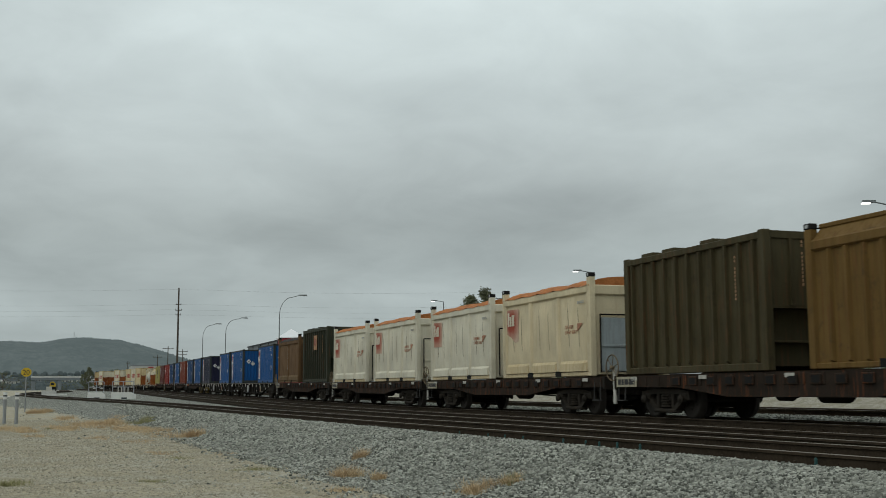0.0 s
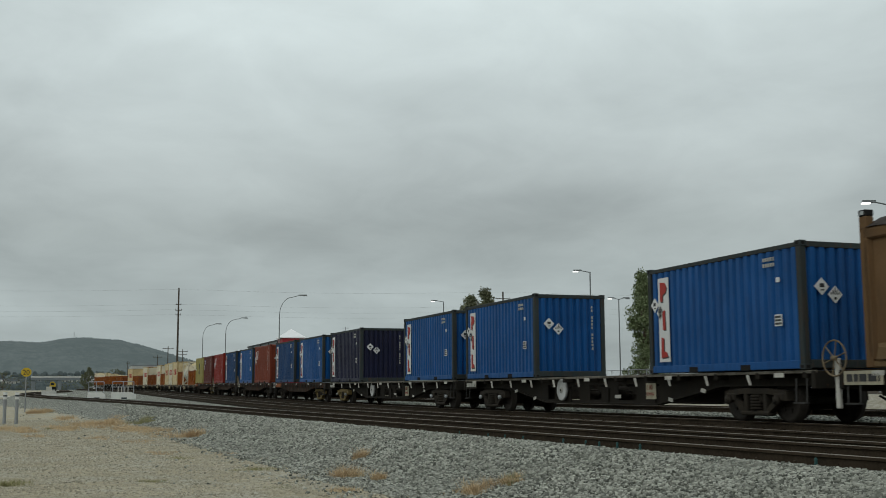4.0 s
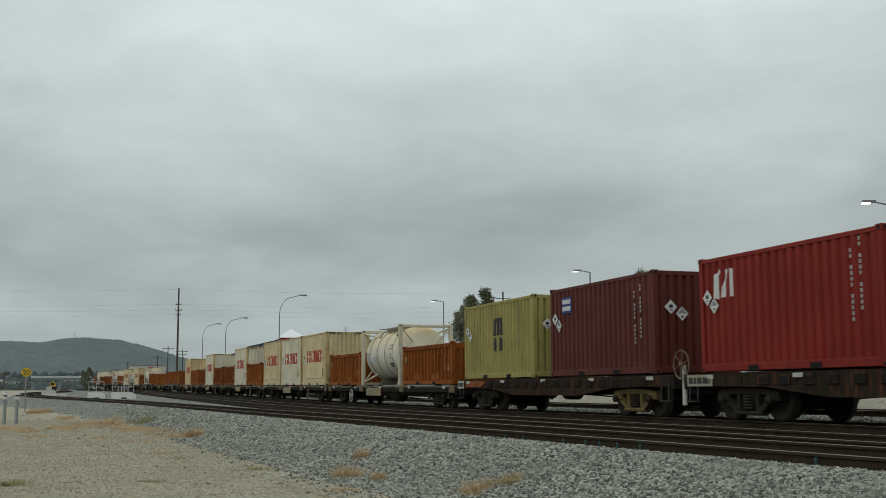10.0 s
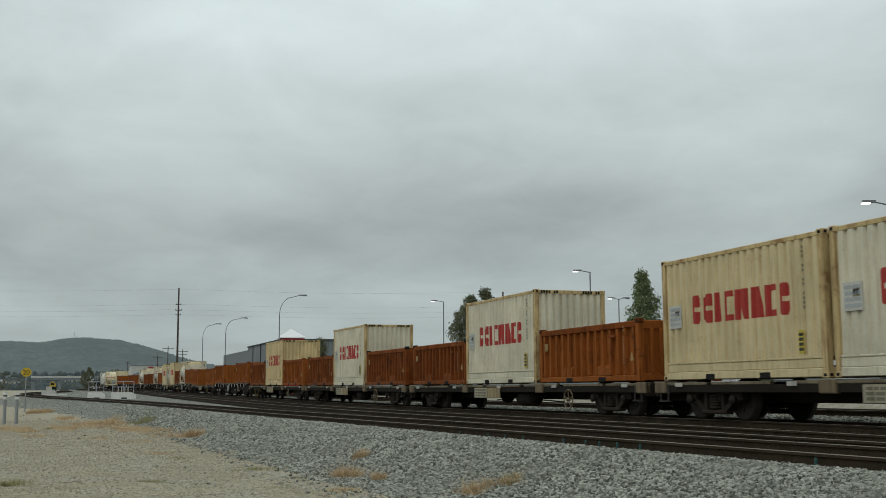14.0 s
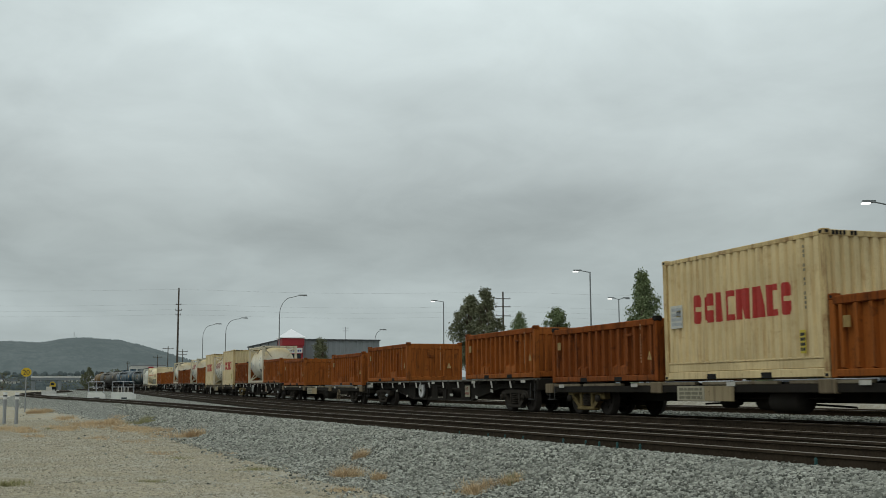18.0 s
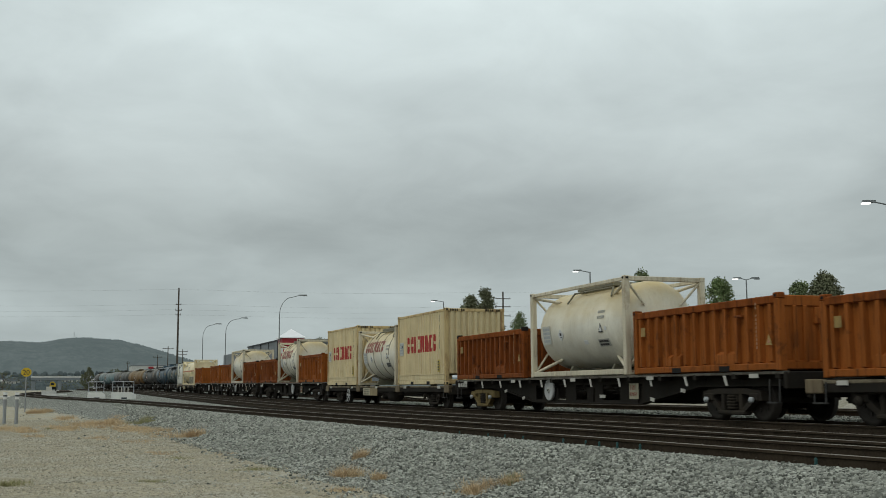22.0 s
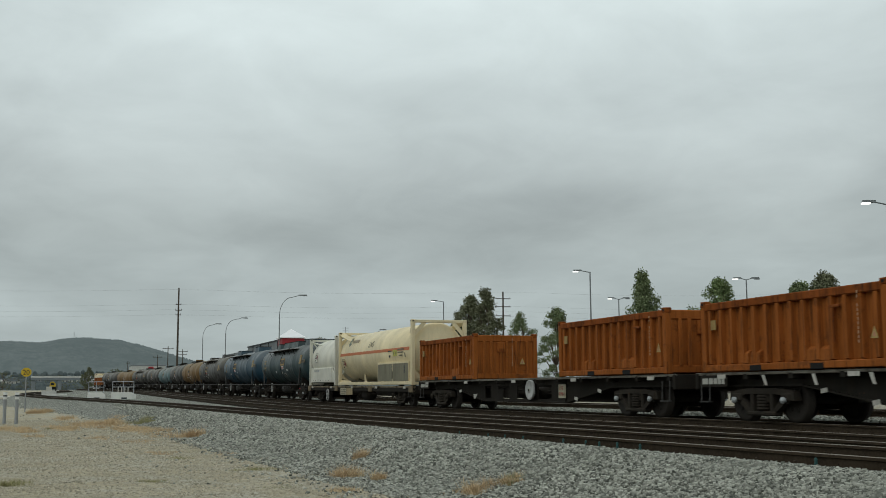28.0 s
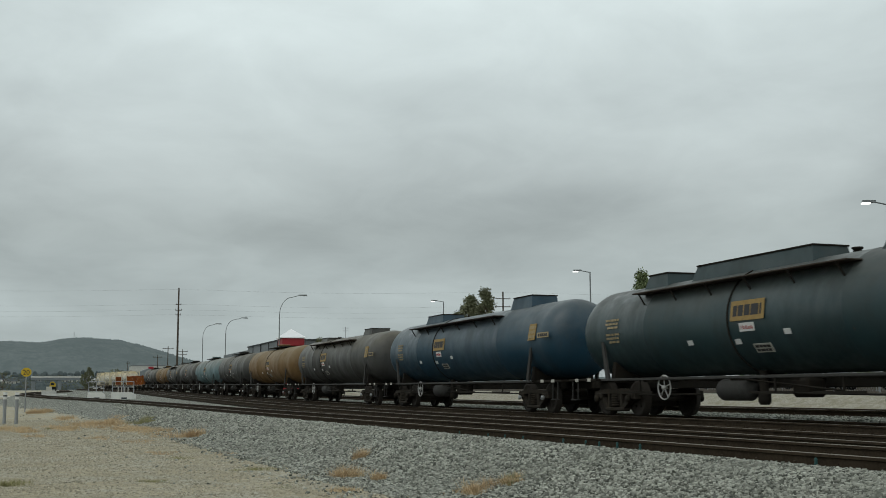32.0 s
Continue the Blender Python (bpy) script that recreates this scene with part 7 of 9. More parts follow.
def skip(mat, label, dark_posts=True, h=SKIP_H):
    """A half-height open-topped ribbed steel container."""
    c = thing("half_height_container", label, "open container", "half-height containers")
    k = (mat.name, h)
    post = M["under"] if dark_posts else M["orange_rim"]

    def wall():
        s = Shape()
        s.box(-BOX / 2 + 0.12, BOX / 2 - 0.12, -0.02, 0.02, 0.14, h - 0.14)
        return s.mesh("side_wall", mat)

    def rib():
        s = Shape()
        s.add([(-0.07, 0.035, 0.15), (0.07, 0.035, 0.15), (0.05, -0.075, 0.19), (-0.05, -0.075, 0.19), (-0.07, 0.035, h - 0.16), (0.07, 0.035, h - 0.16), (0.05, -0.075, h - 0.20), (-0.05, -0.075, h - 0.20)],
              [(0, 1, 2, 3), (7, 6, 5, 4), (3, 2, 6, 7), (1, 5, 6, 2), (0, 3, 7, 4)])
        return s.mesh("rib", mat)

    def top():
        s = Shape()
        s.box(-BOX / 2 + 0.10, BOX / 2 - 0.10, -0.075, 0.075, h - 0.20, h - 0.03, 0.02)
        return s.mesh("top_rail", M["orange_rim"])

    def bottom():
        s = Shape()
        s.box(-BOX / 2 + 0.15, BOX / 2 - 0.15, -0.07, 0.07, 0.015, 0.16, 0.015)
        for x in (-1.0, 1.0):
            # black plate in place of a shaded fork pocket
            s.box(x - 0.2, x + 0.2, -0.074, -0.05, 0.01, 0.125, 0, 1)
        return s.mesh("bottom_rail", mat, M["black"])

    def foot():
        s = Shape()
        s.add([(-0.17, 0.04, 0.17), (0.17, 0.04, 0.17), (0.17, -0.07, 0.17), (-0.17, -0.07, 0.17), (-0.17, 0.04, 0.46), (0.17, 0.04, 0.46), (0.15, -0.062, 0.38), (-0.15, -0.062, 0.38)],
              [(0, 1, 2, 3), (7, 6, 5, 4), (3, 2, 6, 7), (1, 5, 6, 2), (0, 3, 7, 4)])
        return s.mesh("toe_panel", mat)

    for q, rot in ((-1, 0), (1, 180)):
        part("side_wall", shared(("swall", k), wall), mat, c, "", pose(0, q * (W2 - 0.135), 0, 0, 0, rot))
        part("top_rail", shared(("stop", k), top), mat, c, "", pose(0, q * (W2 - 0.075), 0, 0, 0, rot))
        part("bottom_rail", shared(("sbot", k), bottom), mat, c, "", pose(0, q * (W2 - 0.075), 0, 0, 0, rot))
        n = 14 if q < 0 else 6
        for i in range(n):
            x = -BOX / 2 + 0.33 + i * (BOX - 0.66) / (n - 1)
            part("rib", shared(("srib", k), rib), mat, c, "", pose(x, q * (W2 - 0.085), 0, 0, 0, rot))
    for x in (-1.42, -1.02, 0.82, 1.22):
        part("toe_panel", shared(("sfoot", k), foot), mat, c, "", pose(x, -W2 + 0.085, 0))

    def end_wall():
        s = Shape()
        s.box(-W2 + 0.12, W2 - 0.12, -0.02, 0.02, 0.1, h - 0.12)
        s.box(-W2 + 0.14, W2 - 0.14, -0.055, 0.02, h - 0.26, h - 0.03, 0.02)
        s.box(-W2 + 0.14, W2 - 0.14, -0.055, 0.02, 0.02, 0.20, 0.02)
        return s.mesh("end_wall", mat)

    def end_rib():
        s = Shape()
        s.box(-0.05, 0.05, -0.06, 0.0, 0.18, h - 0.24, 0.015)
        return s.mesh("end_rib", mat)
    for d in (-1, 1):
        part("end_wall", shared(("ewall", k), end_wall), mat, c, "", pose(d * (BOX / 2 - 0.06), 0, 0, 0, 0, 90 * d))
    for y in (-0.82, -0.56, -0.18, 0.05, 0.40, 0.82):
        part("end_rib", shared(("erib", k), end_rib), mat, c, "", pose(BOX / 2 - 0.045, y, 0, 0, 0, 90))

    def latch():
        s = Shape()
        s.box(-0.16, 0.16, -0.07, 0.0, h - 0.42, h - 0.36, 0.012)
        s.tube((0.0, -0.07, h - 0.40), (0.0, -0.07, 0.5), 0.016, 6)
        return s.mesh("latch", M["orange_dark"])
    part("latch", shared(("latch", h), latch), mat, c, "", pose(1.55, -W2 + 0.075, 0))

    def corner():
        s = Shape()
        s.box(-0.085, 0.085, -0.085, 0.085, 0.0, h - 0.10, 0.015)
        s.box(-0.095, 0.095, -0.09, 0.09, h - 0.10, h + 0.025, 0.015, 1)
        # casting hole as a black plate, its shade painted on
        s.box(-0.04, 0.04, -0.094, -0.08, h - 0.07, h - 0.01, 0, 2)
        return s.mesh("corner_post", M["orange_rim"] if dark_posts else mat, post, M["black"])
    for q in (-1, 1):
        for d in (-1, 1):
            part("corner_post", shared(("spost", k, post.name), corner), mat, c, "", pose(d * (BOX / 2 - 0.09), q * (W2 - 0.085), 0))
    s = Shape()
    s.box(-BOX / 2 + 0.1, BOX / 2 - 0.1, -W2 + 0.1, W2 - 0.1, 0.06, 0.14)
    part("floor", shared(("floor2",), lambda: s.mesh("floor", M["under"])), mat, c)
    s3 = Shape()
    n = 24
    rnd = random.Random(7)
    vs = [(-BOX / 2 + 0.12 + i * (BOX - 0.24) / n, -W2 + 0.10 + j * (2 * W2 - 0.2) / 4, h - 0.12 + (0.06 if 0 < j < 4 else 0) + rnd.uniform(-0.02, 0.02)) for i in range(n + 1) for j in range(5)]
    s3.add(vs, [(i * 5 + j, i * 5 + 5 + j, i * 5 + 6 + j, i * 5 + 1 + j) for i in range(n) for j in range(4)], 0, True)
    part("load_cover", shared(("cover", k), lambda: s3.mesh("load_cover", M["tarp_dark"])), mat, c, "dark sagging load cover")
    ny = -W2 + 0.006
    part("warning_triangle", TRIANGLE, mat, c, "", pose(BOX / 2 - 0.36, ny - 0.012, 0.62))
    part("ochre_sticker", YELLOW_SQ, mat, c, "", pose(-BOX / 2 + 0.52, ny - 0.012, 1.05))
    part("stencil", TEXT_FINE, mat, c, "", pose(BOX / 2 - 0.78, ny - 0.012, 0.95))
    part("warning_triangle", TRIANGLE, mat, c, "", pose(BOX / 2 + 0.022, 0.62, 0.62, 0, 0, 90))
    part("stencil", TEXT_FINE, mat, c, "", pose(BOX / 2 + 0.022, 0.24, 0.95, 0, 0, 90))

    def lift_pocket():
        r = Shape()
        r.box(-0.16, 0.16, -0.07, 0.0, h - 0.62, h - 0.28, 0.012)
        r.box(-0.10, 0.10, -0.076, -0.06, h - 0.60, h - 0.50, 0, 1)
        return r.mesh("lifting_pocket", mat, M["orange_rim"])
    part("lifting_pocket", shared(("pocket", k), lift_pocket), mat, c, "", pose(BOX / 2 - 0.045, -0.18, 0, 0, 0, 90))
    return c


def bulk_skip(kind, label, h=2.55):
    """A tall bulk container with bulged panels, stub posts above its rim, and a tarpaulin over the load."""
    mat, dust, tarp = {"white": (M["bis"], M["bis_dust"], M["tarp"]), "ochre": (M["bis_cream"], M["bis_dust"], M["tarp"]), "brown": (M["brown"], M["brown"], M["brown"]), "rust": (M["rust"], M["toe_tan"], M["tarp_dark"])}[kind]
    c = thing("bulk_container", label, "bulk container", "bulk containers")
    L = 6.30
    for q, rot in ((-1, 0), (1, 180)):
        s = Shape()
        s.box(-L / 2 + 0.12, L / 2 - 0.12, -0.03, 0.03, 0.10, h - 0.18)
        part("side_wall", s, mat, c, "", pose(0, q * (W2 - 0.10), 0, 0, 0, rot))
        s = Shape()
        s.box(-L / 2 + 0.08, L / 2 - 0.08, -0.09, 0.06, h - 0.24, h - 0.02, 0.035)
        part("top_rim", s, mat, c, "", pose(0, q * (W2 - 0.09), 0, 0, 0, rot))
        s = Shape()
        s.box(-L / 2 + 0.12, L / 2 - 0.12, -0.07, 0.05, 0.0, 0.12, 0.02)
        for x in (-1.0, 1.0):
            # shaded fork pocket painted as a black plate
            s.box(x - 0.2, x + 0.2, -0.074, -0.05, 0.0, 0.16, 0, 1)
        part("bottom_rail", s, [dust, M["black"]], c, "", pose(0, q * (W2 - 0.09), 0, 0, 0, rot))
    n = {"brown": 12, "rust": 2}.get(kind, 3)
    for i in range(n + 1):
        x = -L / 2 + 0.16 + i * (L - 0.32) / n
        s = Shape()
        w = 0.07 if kind == "brown" else 0.10
        s.add([(x - w, -W2 + 0.07, 0.13), (x + w, -W2 + 0.07, 0.13), (x + w * 0.55, -W2 + 0.0, 0.16), (x - w * 0.55, -W2 + 0.0, 0.16), (x - w, -W2 + 0.07, h - 0.22), (x + w, -W2 + 0.07, h - 0.22), (x + w * 0.55, -W2 + 0.0, h - 0.25), (x - w * 0.55, -W2 + 0.0, h - 0.25)],
              [(0, 1, 2, 3), (7, 6, 5, 4), (3, 2, 6, 7), (1, 5, 6, 2), (0, 3, 7, 4)])
        part("rib", s, mat, c)
    if kind != "brown":
        for i in range(n):
            x = -L / 2 + 0.16 + (i + 0.5) * (L - 0.32) / n
            w = (L - 0.32) / n / 2 - 0.13
            # bulged panel: a shallow pillow
            s = Shape()
            vs, m = [], 6
            for a in range(m + 1):
                for b in range(m + 1):
                    u, v = a / m, b / m
                    d = 0.055 * math.sin(math.pi * u) ** 0.6 * math.sin(math.pi * v) ** 0.6 if 0 < a < m and 0 < b < m else 0
                    vs.append((x - w + 2 * w * u, -W2 + 0.068 - d, 0.46 + (h - 0.74) * v))
            s.add(vs, [(a * (m + 1) + b, (a + 1) * (m + 1) + b, (a + 1) * (m + 1) + b + 1, a * (m + 1) + b + 1) for a in range(m) for b in range(m)], 0, True)
            part("bulged_panel", s, mat, c)
            s = Shape()
            s.add([(x - w, -W2 + 0.06, 0.13), (x + w, -W2 + 0.06, 0.13), (x + w, -W2 - 0.01, 0.14), (x - w, -W2 - 0.01, 0.14), (x - w, -W2 + 0.06, 0.44), (x + w, -W2 + 0.06, 0.44), (x + w - 0.06, -W2 + 0.0, 0.36), (x - w + 0.06, -W2 + 0.0, 0.36)],
                  [(0, 1, 2, 3), (7, 6, 5, 4), (3, 2, 6, 7), (1, 5, 6, 2), (0, 3, 7, 4)])
            part("toe_panel", s, mat if kind == "white" else dust, c, "" if kind == "white" else "dusty ochre toe panel")
            if kind != "rust":
                s = Shape()
                # a dent runs down the panel in a bow, its shade painted as a dark line
                line = [(x - w * 0.42 + w * 0.16 * math.sin(2.2 * f) * (0.6 + 0.4 * ((i * 7) % 3) / 2), -W2 + 0.012 + 0.05 * (2 * f - 1) ** 4, h - 0.40 - (h - 1.02) * f) for f in (0.0, 0.25, 0.5, 0.75, 1.0)]
                for a, b in zip(line, line[1:]):
                    s.tube(a, b, 0.007, 5)
                part("crease", s, M["crease"], c, "crease down the panel with its shade painted dark")
                s = Shape()
                for a, b in zip(line, line[1:]):
                    s.tube((a[0] + w * 0.75, a[1], a[2]), (b[0] + w * 0.75, b[1], b[2]), 0.006, 5)
                part("crease", s, M["crease"], c, "crease down the panel with its shade painted dark")
    for q in (-1, 1):
        for d in (-1, 1):
            s = Shape()
            s.box(-0.10, 0.10, -0.09, 0.09, 0.0, h + 0.20, 0.015)
            p = part("corner_post", s, mat, c, "", pose(d * (L / 2 - 0.10), q * (W2 - 0.09), 0))
            s = Shape()
            s.box(-0.105, 0.105, -0.095, 0.095, h + 0.20, h + 0.32, 0.015)
            s.box(-0.05, 0.05, -0.099, -0.09, h + 0.225, h + 0.295, 0, 1)
            part("post_cap", s, [M["black"], M["decal_grey"]], p, "black post cap")
    for d in (-1, 1):
        s = Shape()
        s.box(-W2 + 0.15, W2 - 0.15, -0.03, 0.03, 0.05, h - 0.1)
        s.box(-W2 + 0.15, W2 - 0.15, -0.10, 0.03, h - 0.30, h - 0.02, 0.03)
        part("end_wall", s, mat, c, "", pose(d * (L / 2 - 0.10), 0, 0, 0, 0, 90 * d))
    # hinged end gate
    gate = Shape()
    gate.box(-0.95, 0.95, -0.05, 0.0, 0.12, 1.62, 0.02)
    gate.box(-0.90, 0.90, -0.08, -0.05, 0.80, 0.88, 0.012)
    g = part("end_gate", gate, M["gate_grey"] if kind == "ochre" else M["gate_ochre"] if kind == "rust" else mat, c, "pale blue grey end gate" if kind == "ochre" else "", pose(L / 2 - 0.07, 0.05, 0, 0, 0, 90))
    s = Shape()
    for x in (-0.96, 0.96):
        s.tube((x, -0.07, 0.10), (x, -0.07, 1.70), 0.022, 6)
    s.tube((-0.96, -0.07, 1.70), (0.96, -0.07, 1.70), 0.022, 6)
    part("gate_bar", s, M["under"], g)
    if kind == "brown":
        # sloping lid with a lip along its top, and two tie bars across the end
        s = Shape()
        s.prism([(-W2 + 0.03, h - 0.03), (-W2 + 0.24, h + 0.24), (-0.5, h + 0.29), (0.5, h + 0.29), (W2 - 0.24, h + 0.24), (W2 - 0.03, h - 0.03)], "x", -L / 2 + 0.24, L / 2 - 0.24)
        part("lid", s, mat, c, "brown sloping lid")
        for q in (-1, 1):
            s = Shape()
            s.box(-L / 2 + 0.22, L / 2 - 0.22, q * (W2 - 0.23) - 0.04, q * (W2 - 0.23) + 0.04, h + 0.21, h + 0.30, 0.015)
            part("lid_lip", s, mat, c)
        for dz in (0.12, 0.24):
            s = Shape()
            s.tube((-L / 2 + 0.10, -W2 + 0.10, h + dz), (-L / 2 + 0.10, W2 - 0.10, h + dz), 0.02, 6)
            part("tie_bar", s, M["under"], c)
    else:
        s = Shape()
        rnd = random.Random(11 + len(label))
        n, m = 36, 8
        vs = []
        for i in range(n + 1):
            fold = rnd.uniform(-0.035, 0.05)
            for j in range(m + 1):
                a = j / m
                x = -L / 2 + 0.06 + i * (L - 0.12) / n
                y = -W2 - 0.01 + a * (2 * W2 + 0.02)
                z = h + 0.02 + (0.19 + fold * 0.9) * math.sin(math.pi * a) ** 0.5 + (0.022 * math.sin(i * 0.5) if 0 < j < m else 0.018 * math.sin(i * 0.9))
                if j in (0, m):
                    z -= 0.05
                vs.append((x, y, z))
        s.add(vs, [(i * (m + 1) + j, (i + 1) * (m + 1) + j, (i + 1) * (m + 1) + j + 1, i * (m + 1) + j + 1) for i in range(n) for j in range(m)], 0, True)
        e0, e1 = [vs[j] for j in range(m + 1)], [vs[n * (m + 1) + j] for j in range(m + 1)]
        for e in (e0, e1):
            s.add(e + [(e[m][0], e[m][1], h - 0.06), (e[0][0], e[0][1], h - 0.06)], [tuple(range(m + 3))])
        part("tarpaulin", s, tarp, c, "orange sagging tarpaulin" if tarp is M["tarp"] else "")
    ny = -W2 + 0.006
    if kind in ("white", "ochre"):
        s = Shape()
        s.prism([(-0.48, -0.30), (-0.10, -0.44), (0.16, -0.60), (0.44, -0.56), (0.46, 0.46), (-0.48, 0.48)] if kind == "ochre" else [(-0.48, -0.46), (0.46, -0.48), (0.46, 0.46), (-0.48, 0.48)], "y", -0.002, 0.002)
        part("faded_emblem", s, M["emblem_worn"], c, "faded red brown emblem", pose(-L / 2 + 0.85, ny, 1.72))
        s = Shape()
        s.box(-0.30, -0.18, -0.008, 0.0, -0.22, 0.22)
        s.box(-0.13, -0.02, -0.008, 0.0, -0.22, 0.10)
        s.box(0.03, 0.22, -0.008, 0.0, -0.22, 0.14)
        part("pale_emblem", s, M["bis"], c, "", pose(-L / 2 + 0.75, ny - 0.006, 1.88))
        s = Shape()
        s.prism([(0.12, -0.06), (0.46, 0.17), (0.12, 0.17)], "y", -0.004, 0.004)
        part("slogan_mark", s, M["decal_rust"], c, "", pose(L / 2 - 0.95, ny, 1.32))
        for word, dz in (("DELIVER", 0.04), ("EVERY DAY", -0.11)):
            part("lettering", text_mesh(word, 0.15, M["decal_rust"]), M["decal_rust"], c, "faded red lettering", pose(L / 2 - 1.62, ny - 0.004, 1.32 + dz, 90))
        part("stencil", TEXT_ROW, M["decal"], c, "", pose(L / 2 - 0.60, ny, 2.08))
    if kind == "rust":
        part("stencil", TEXT_COL, M["decal"], c, "", pose(0.0, -W2 - 0.006, 1.5))
    return c


def tall_skip(mat, label, h=2.98, panel=False):
    """A tall dark box with heavy vertical ribs, top lids and an open end recess."""
    c = thing("bulk_container", label, "bulk container", "bulk containers")
    for q, rot in ((-1, 0), (1, 180)):
        s = Shape()
        s.box(-BOX / 2 + 0.12, BOX / 2 - 0.12, -0.025, 0.025, 0.10, h - 0.12)
        part("side_wall", s, mat, c, "", pose(0, q * (W2 - 0.10), 0, 0, 0, rot))
        s = Shape()
        s.box(-BOX / 2 + 0.1, BOX / 2 - 0.1, -0.08, 0.08, h - 0.20, h - 0.04, 0.02)
        part("top_rail", s, mat, c, "", pose(0, q * (W2 - 0.08), 0, 0, 0, rot))
        s = Shape()
        s.box(-BOX / 2 + 0.1, BOX / 2 - 0.1, -0.07, 0.07, 0.0, 0.17, 0.02)
        part("bottom_rail", s, mat, c, "", pose(0, q * (W2 - 0.08), 0, 0, 0, rot))
    for i in range(11):
        x = -BOX / 2 + 0.42 + i * (BOX - 0.84) / 10
        s = Shape()
        s.add([(x - 0.05, -W2 + 0.08, 0.16), (x + 0.05, -W2 + 0.08, 0.16), (x + 0.035, -W2 - 0.01, 0.24), (x - 0.035, -W2 - 0.01, 0.24), (x - 0.05, -W2 + 0.08, h - 0.18), (x + 0.05, -W2 + 0.08, h - 0.18), (x + 0.035, -W2 - 0.01, h - 0.20), (x - 0.035, -W2 - 0.01, h - 0.20)],
              [(0, 1, 2, 3), (7, 6, 5, 4), (3, 2, 6, 7), (1, 5, 6, 2), (0, 3, 7, 4)])
        part("rib", s, mat, c)
    for q in (-1, 1):
        for d in (-1, 1):
            s = Shape()
            s.box(-0.11, 0.11, -0.10, 0.10, 0.0, h, 0.02)
            part("corner_post", s, mat, c, "", pose(d * (BOX / 2 - 0.11), q * (W2 - 0.10), 0))
    s = Shape()
    s.box(-BOX / 2 + 0.15, BOX / 2 - 0.15, -W2 + 0.1, W2 - 0.1, h - 0.12, h - 0.07)
    part("roof", s, mat, c)
    for x in (-1.9, -0.9, 0.8):
        s = Shape()
        s.box(x - 0.28, x + 0.28, -W2 + 0.05, -W2 + 0.55, h - 0.07, h + 0.05, 0.02)
        part("top_lid", s, mat, c)
    s = Shape()
    s.box(BOX / 2 - 0.12, BOX / 2 - 0.06, -W2 + 0.2, W2 - 0.2, h * 0.45 + 0.03, h - 0.1)
    part("end_wall", s, mat, c)
    for x0, x1, z0, z1 in ((-0.45, -0.39, 0.1, h * 0.44), (-0.45, -0.06, h * 0.44, h * 0.45 + 0.03), (-0.39, -0.22, h * 0.20, h * 0.215), (-0.14, -0.02, h - 0.18, h - 0.02)):
        s = Shape()
        s.box(BOX / 2 + x0, BOX / 2 + x1, -W2 + 0.2, W2 - 0.2, z0, z1, 0.005)
        part("end_panel", s, mat, c)
    s = Shape()
    s.box(-BOX / 2 + 0.06, -BOX / 2 + 0.10, -W2 + 0.2, W2 - 0.2, 0.1, h - 0.1)
    part("end_wall", s, mat, c)
    for y in (-0.5, 0.0, 0.5):
        s = Shape()
        s.box(BOX / 2 - 0.07, BOX / 2 - 0.02, y - 0.05, y + 0.05, h * 0.46, h - 0.16)
        part("end_rib", s, mat, c)
    part("stencil", TEXT_FINE, mat, c, "", pose(BOX / 2 + 0.0, -0.25, h - 0.70, 0, 0, 90))
    part("stencil", TEXT_FINE, mat, c, "", pose(BOX / 2 + 0.0, -0.02, h - 0.70, 0, 0, 90))
    part("stencil", TEXT_FINE, mat, c, "", pose(BOX / 2 - 1.05, -W2 - 0.004, h - 0.95))
    if panel:
        s = Shape()
        s.box(-0.40, 0.40, -0.006, 0.006, -0.40, 0.40)
        s.box(-0.26, -0.12, -0.012, -0.006, -0.16, 0.28, 0, 1)
        s.box(-0.08, 0.04, -0.012, -0.006, -0.16, 0.20, 0, 1)
        s.box(0.09, 0.27, -0.012, -0.006, -0.16, 0.20, 0, 1)
        part("emblem_panel", s, [M["decal_tan"], M["decal_brick"]], c, "ochre panel with red bars", pose(0.25, -W2 - 0.012, h - 0.80))
    return c


def plate(p, q, w, thick, flat):
    """A flat bar from p to q; flat is the way its width runs."""
    p, q, u = Vector(p), Vector(q), Vector(flat).normalized()
    n = (q - p).normalized().cross(u).normalized() * thick / 2
    u = u * w / 2
    s = Shape()
    s.add([tuple(e + i * u + k * n) for e in (p, q) for i, k in ((-1, -1), (1, -1), (1, 1), (-1, 1))],
          [(0, 3, 2, 1), (4, 5, 6, 7), (0, 1, 5, 4), (1, 2, 6, 5), (2, 3, 7, 6), (3, 0, 4, 7)])
    return s


def stripe_plates(c, fr, d, q, x, h, zc):
    """Flat braces of the long gas tank at one corner post."""
    part("brace", plate((x, q * (W2 - 0.12), h - 0.08), (x - d * 1.15, q * 0.80, zc + 0.86), 0.24, 0.03, (0, 0.8, -q * 0.6)), fr, c)
    part("brace", plate((x, q * (W2 - 0.10), 0.20), (x - d * 0.9, q * 0.80, 0.16), 0.16, 0.03, (0, 0, 1)), fr, c)
    for z0, z1 in ((h - 0.10, h - 0.62), (0.52, 0.10)):
        y0, y1 = (0.62, W2 - 0.14) if z0 > 1 else (W2 - 0.14, 0.62)
        part("end_brace", plate((x + d * 0.02, q * y0, z0), (x + d * 0.02, q * y1, z1), 0.16, 0.03, (0, q * (z0 - z1), y1 - y0)), fr, c)


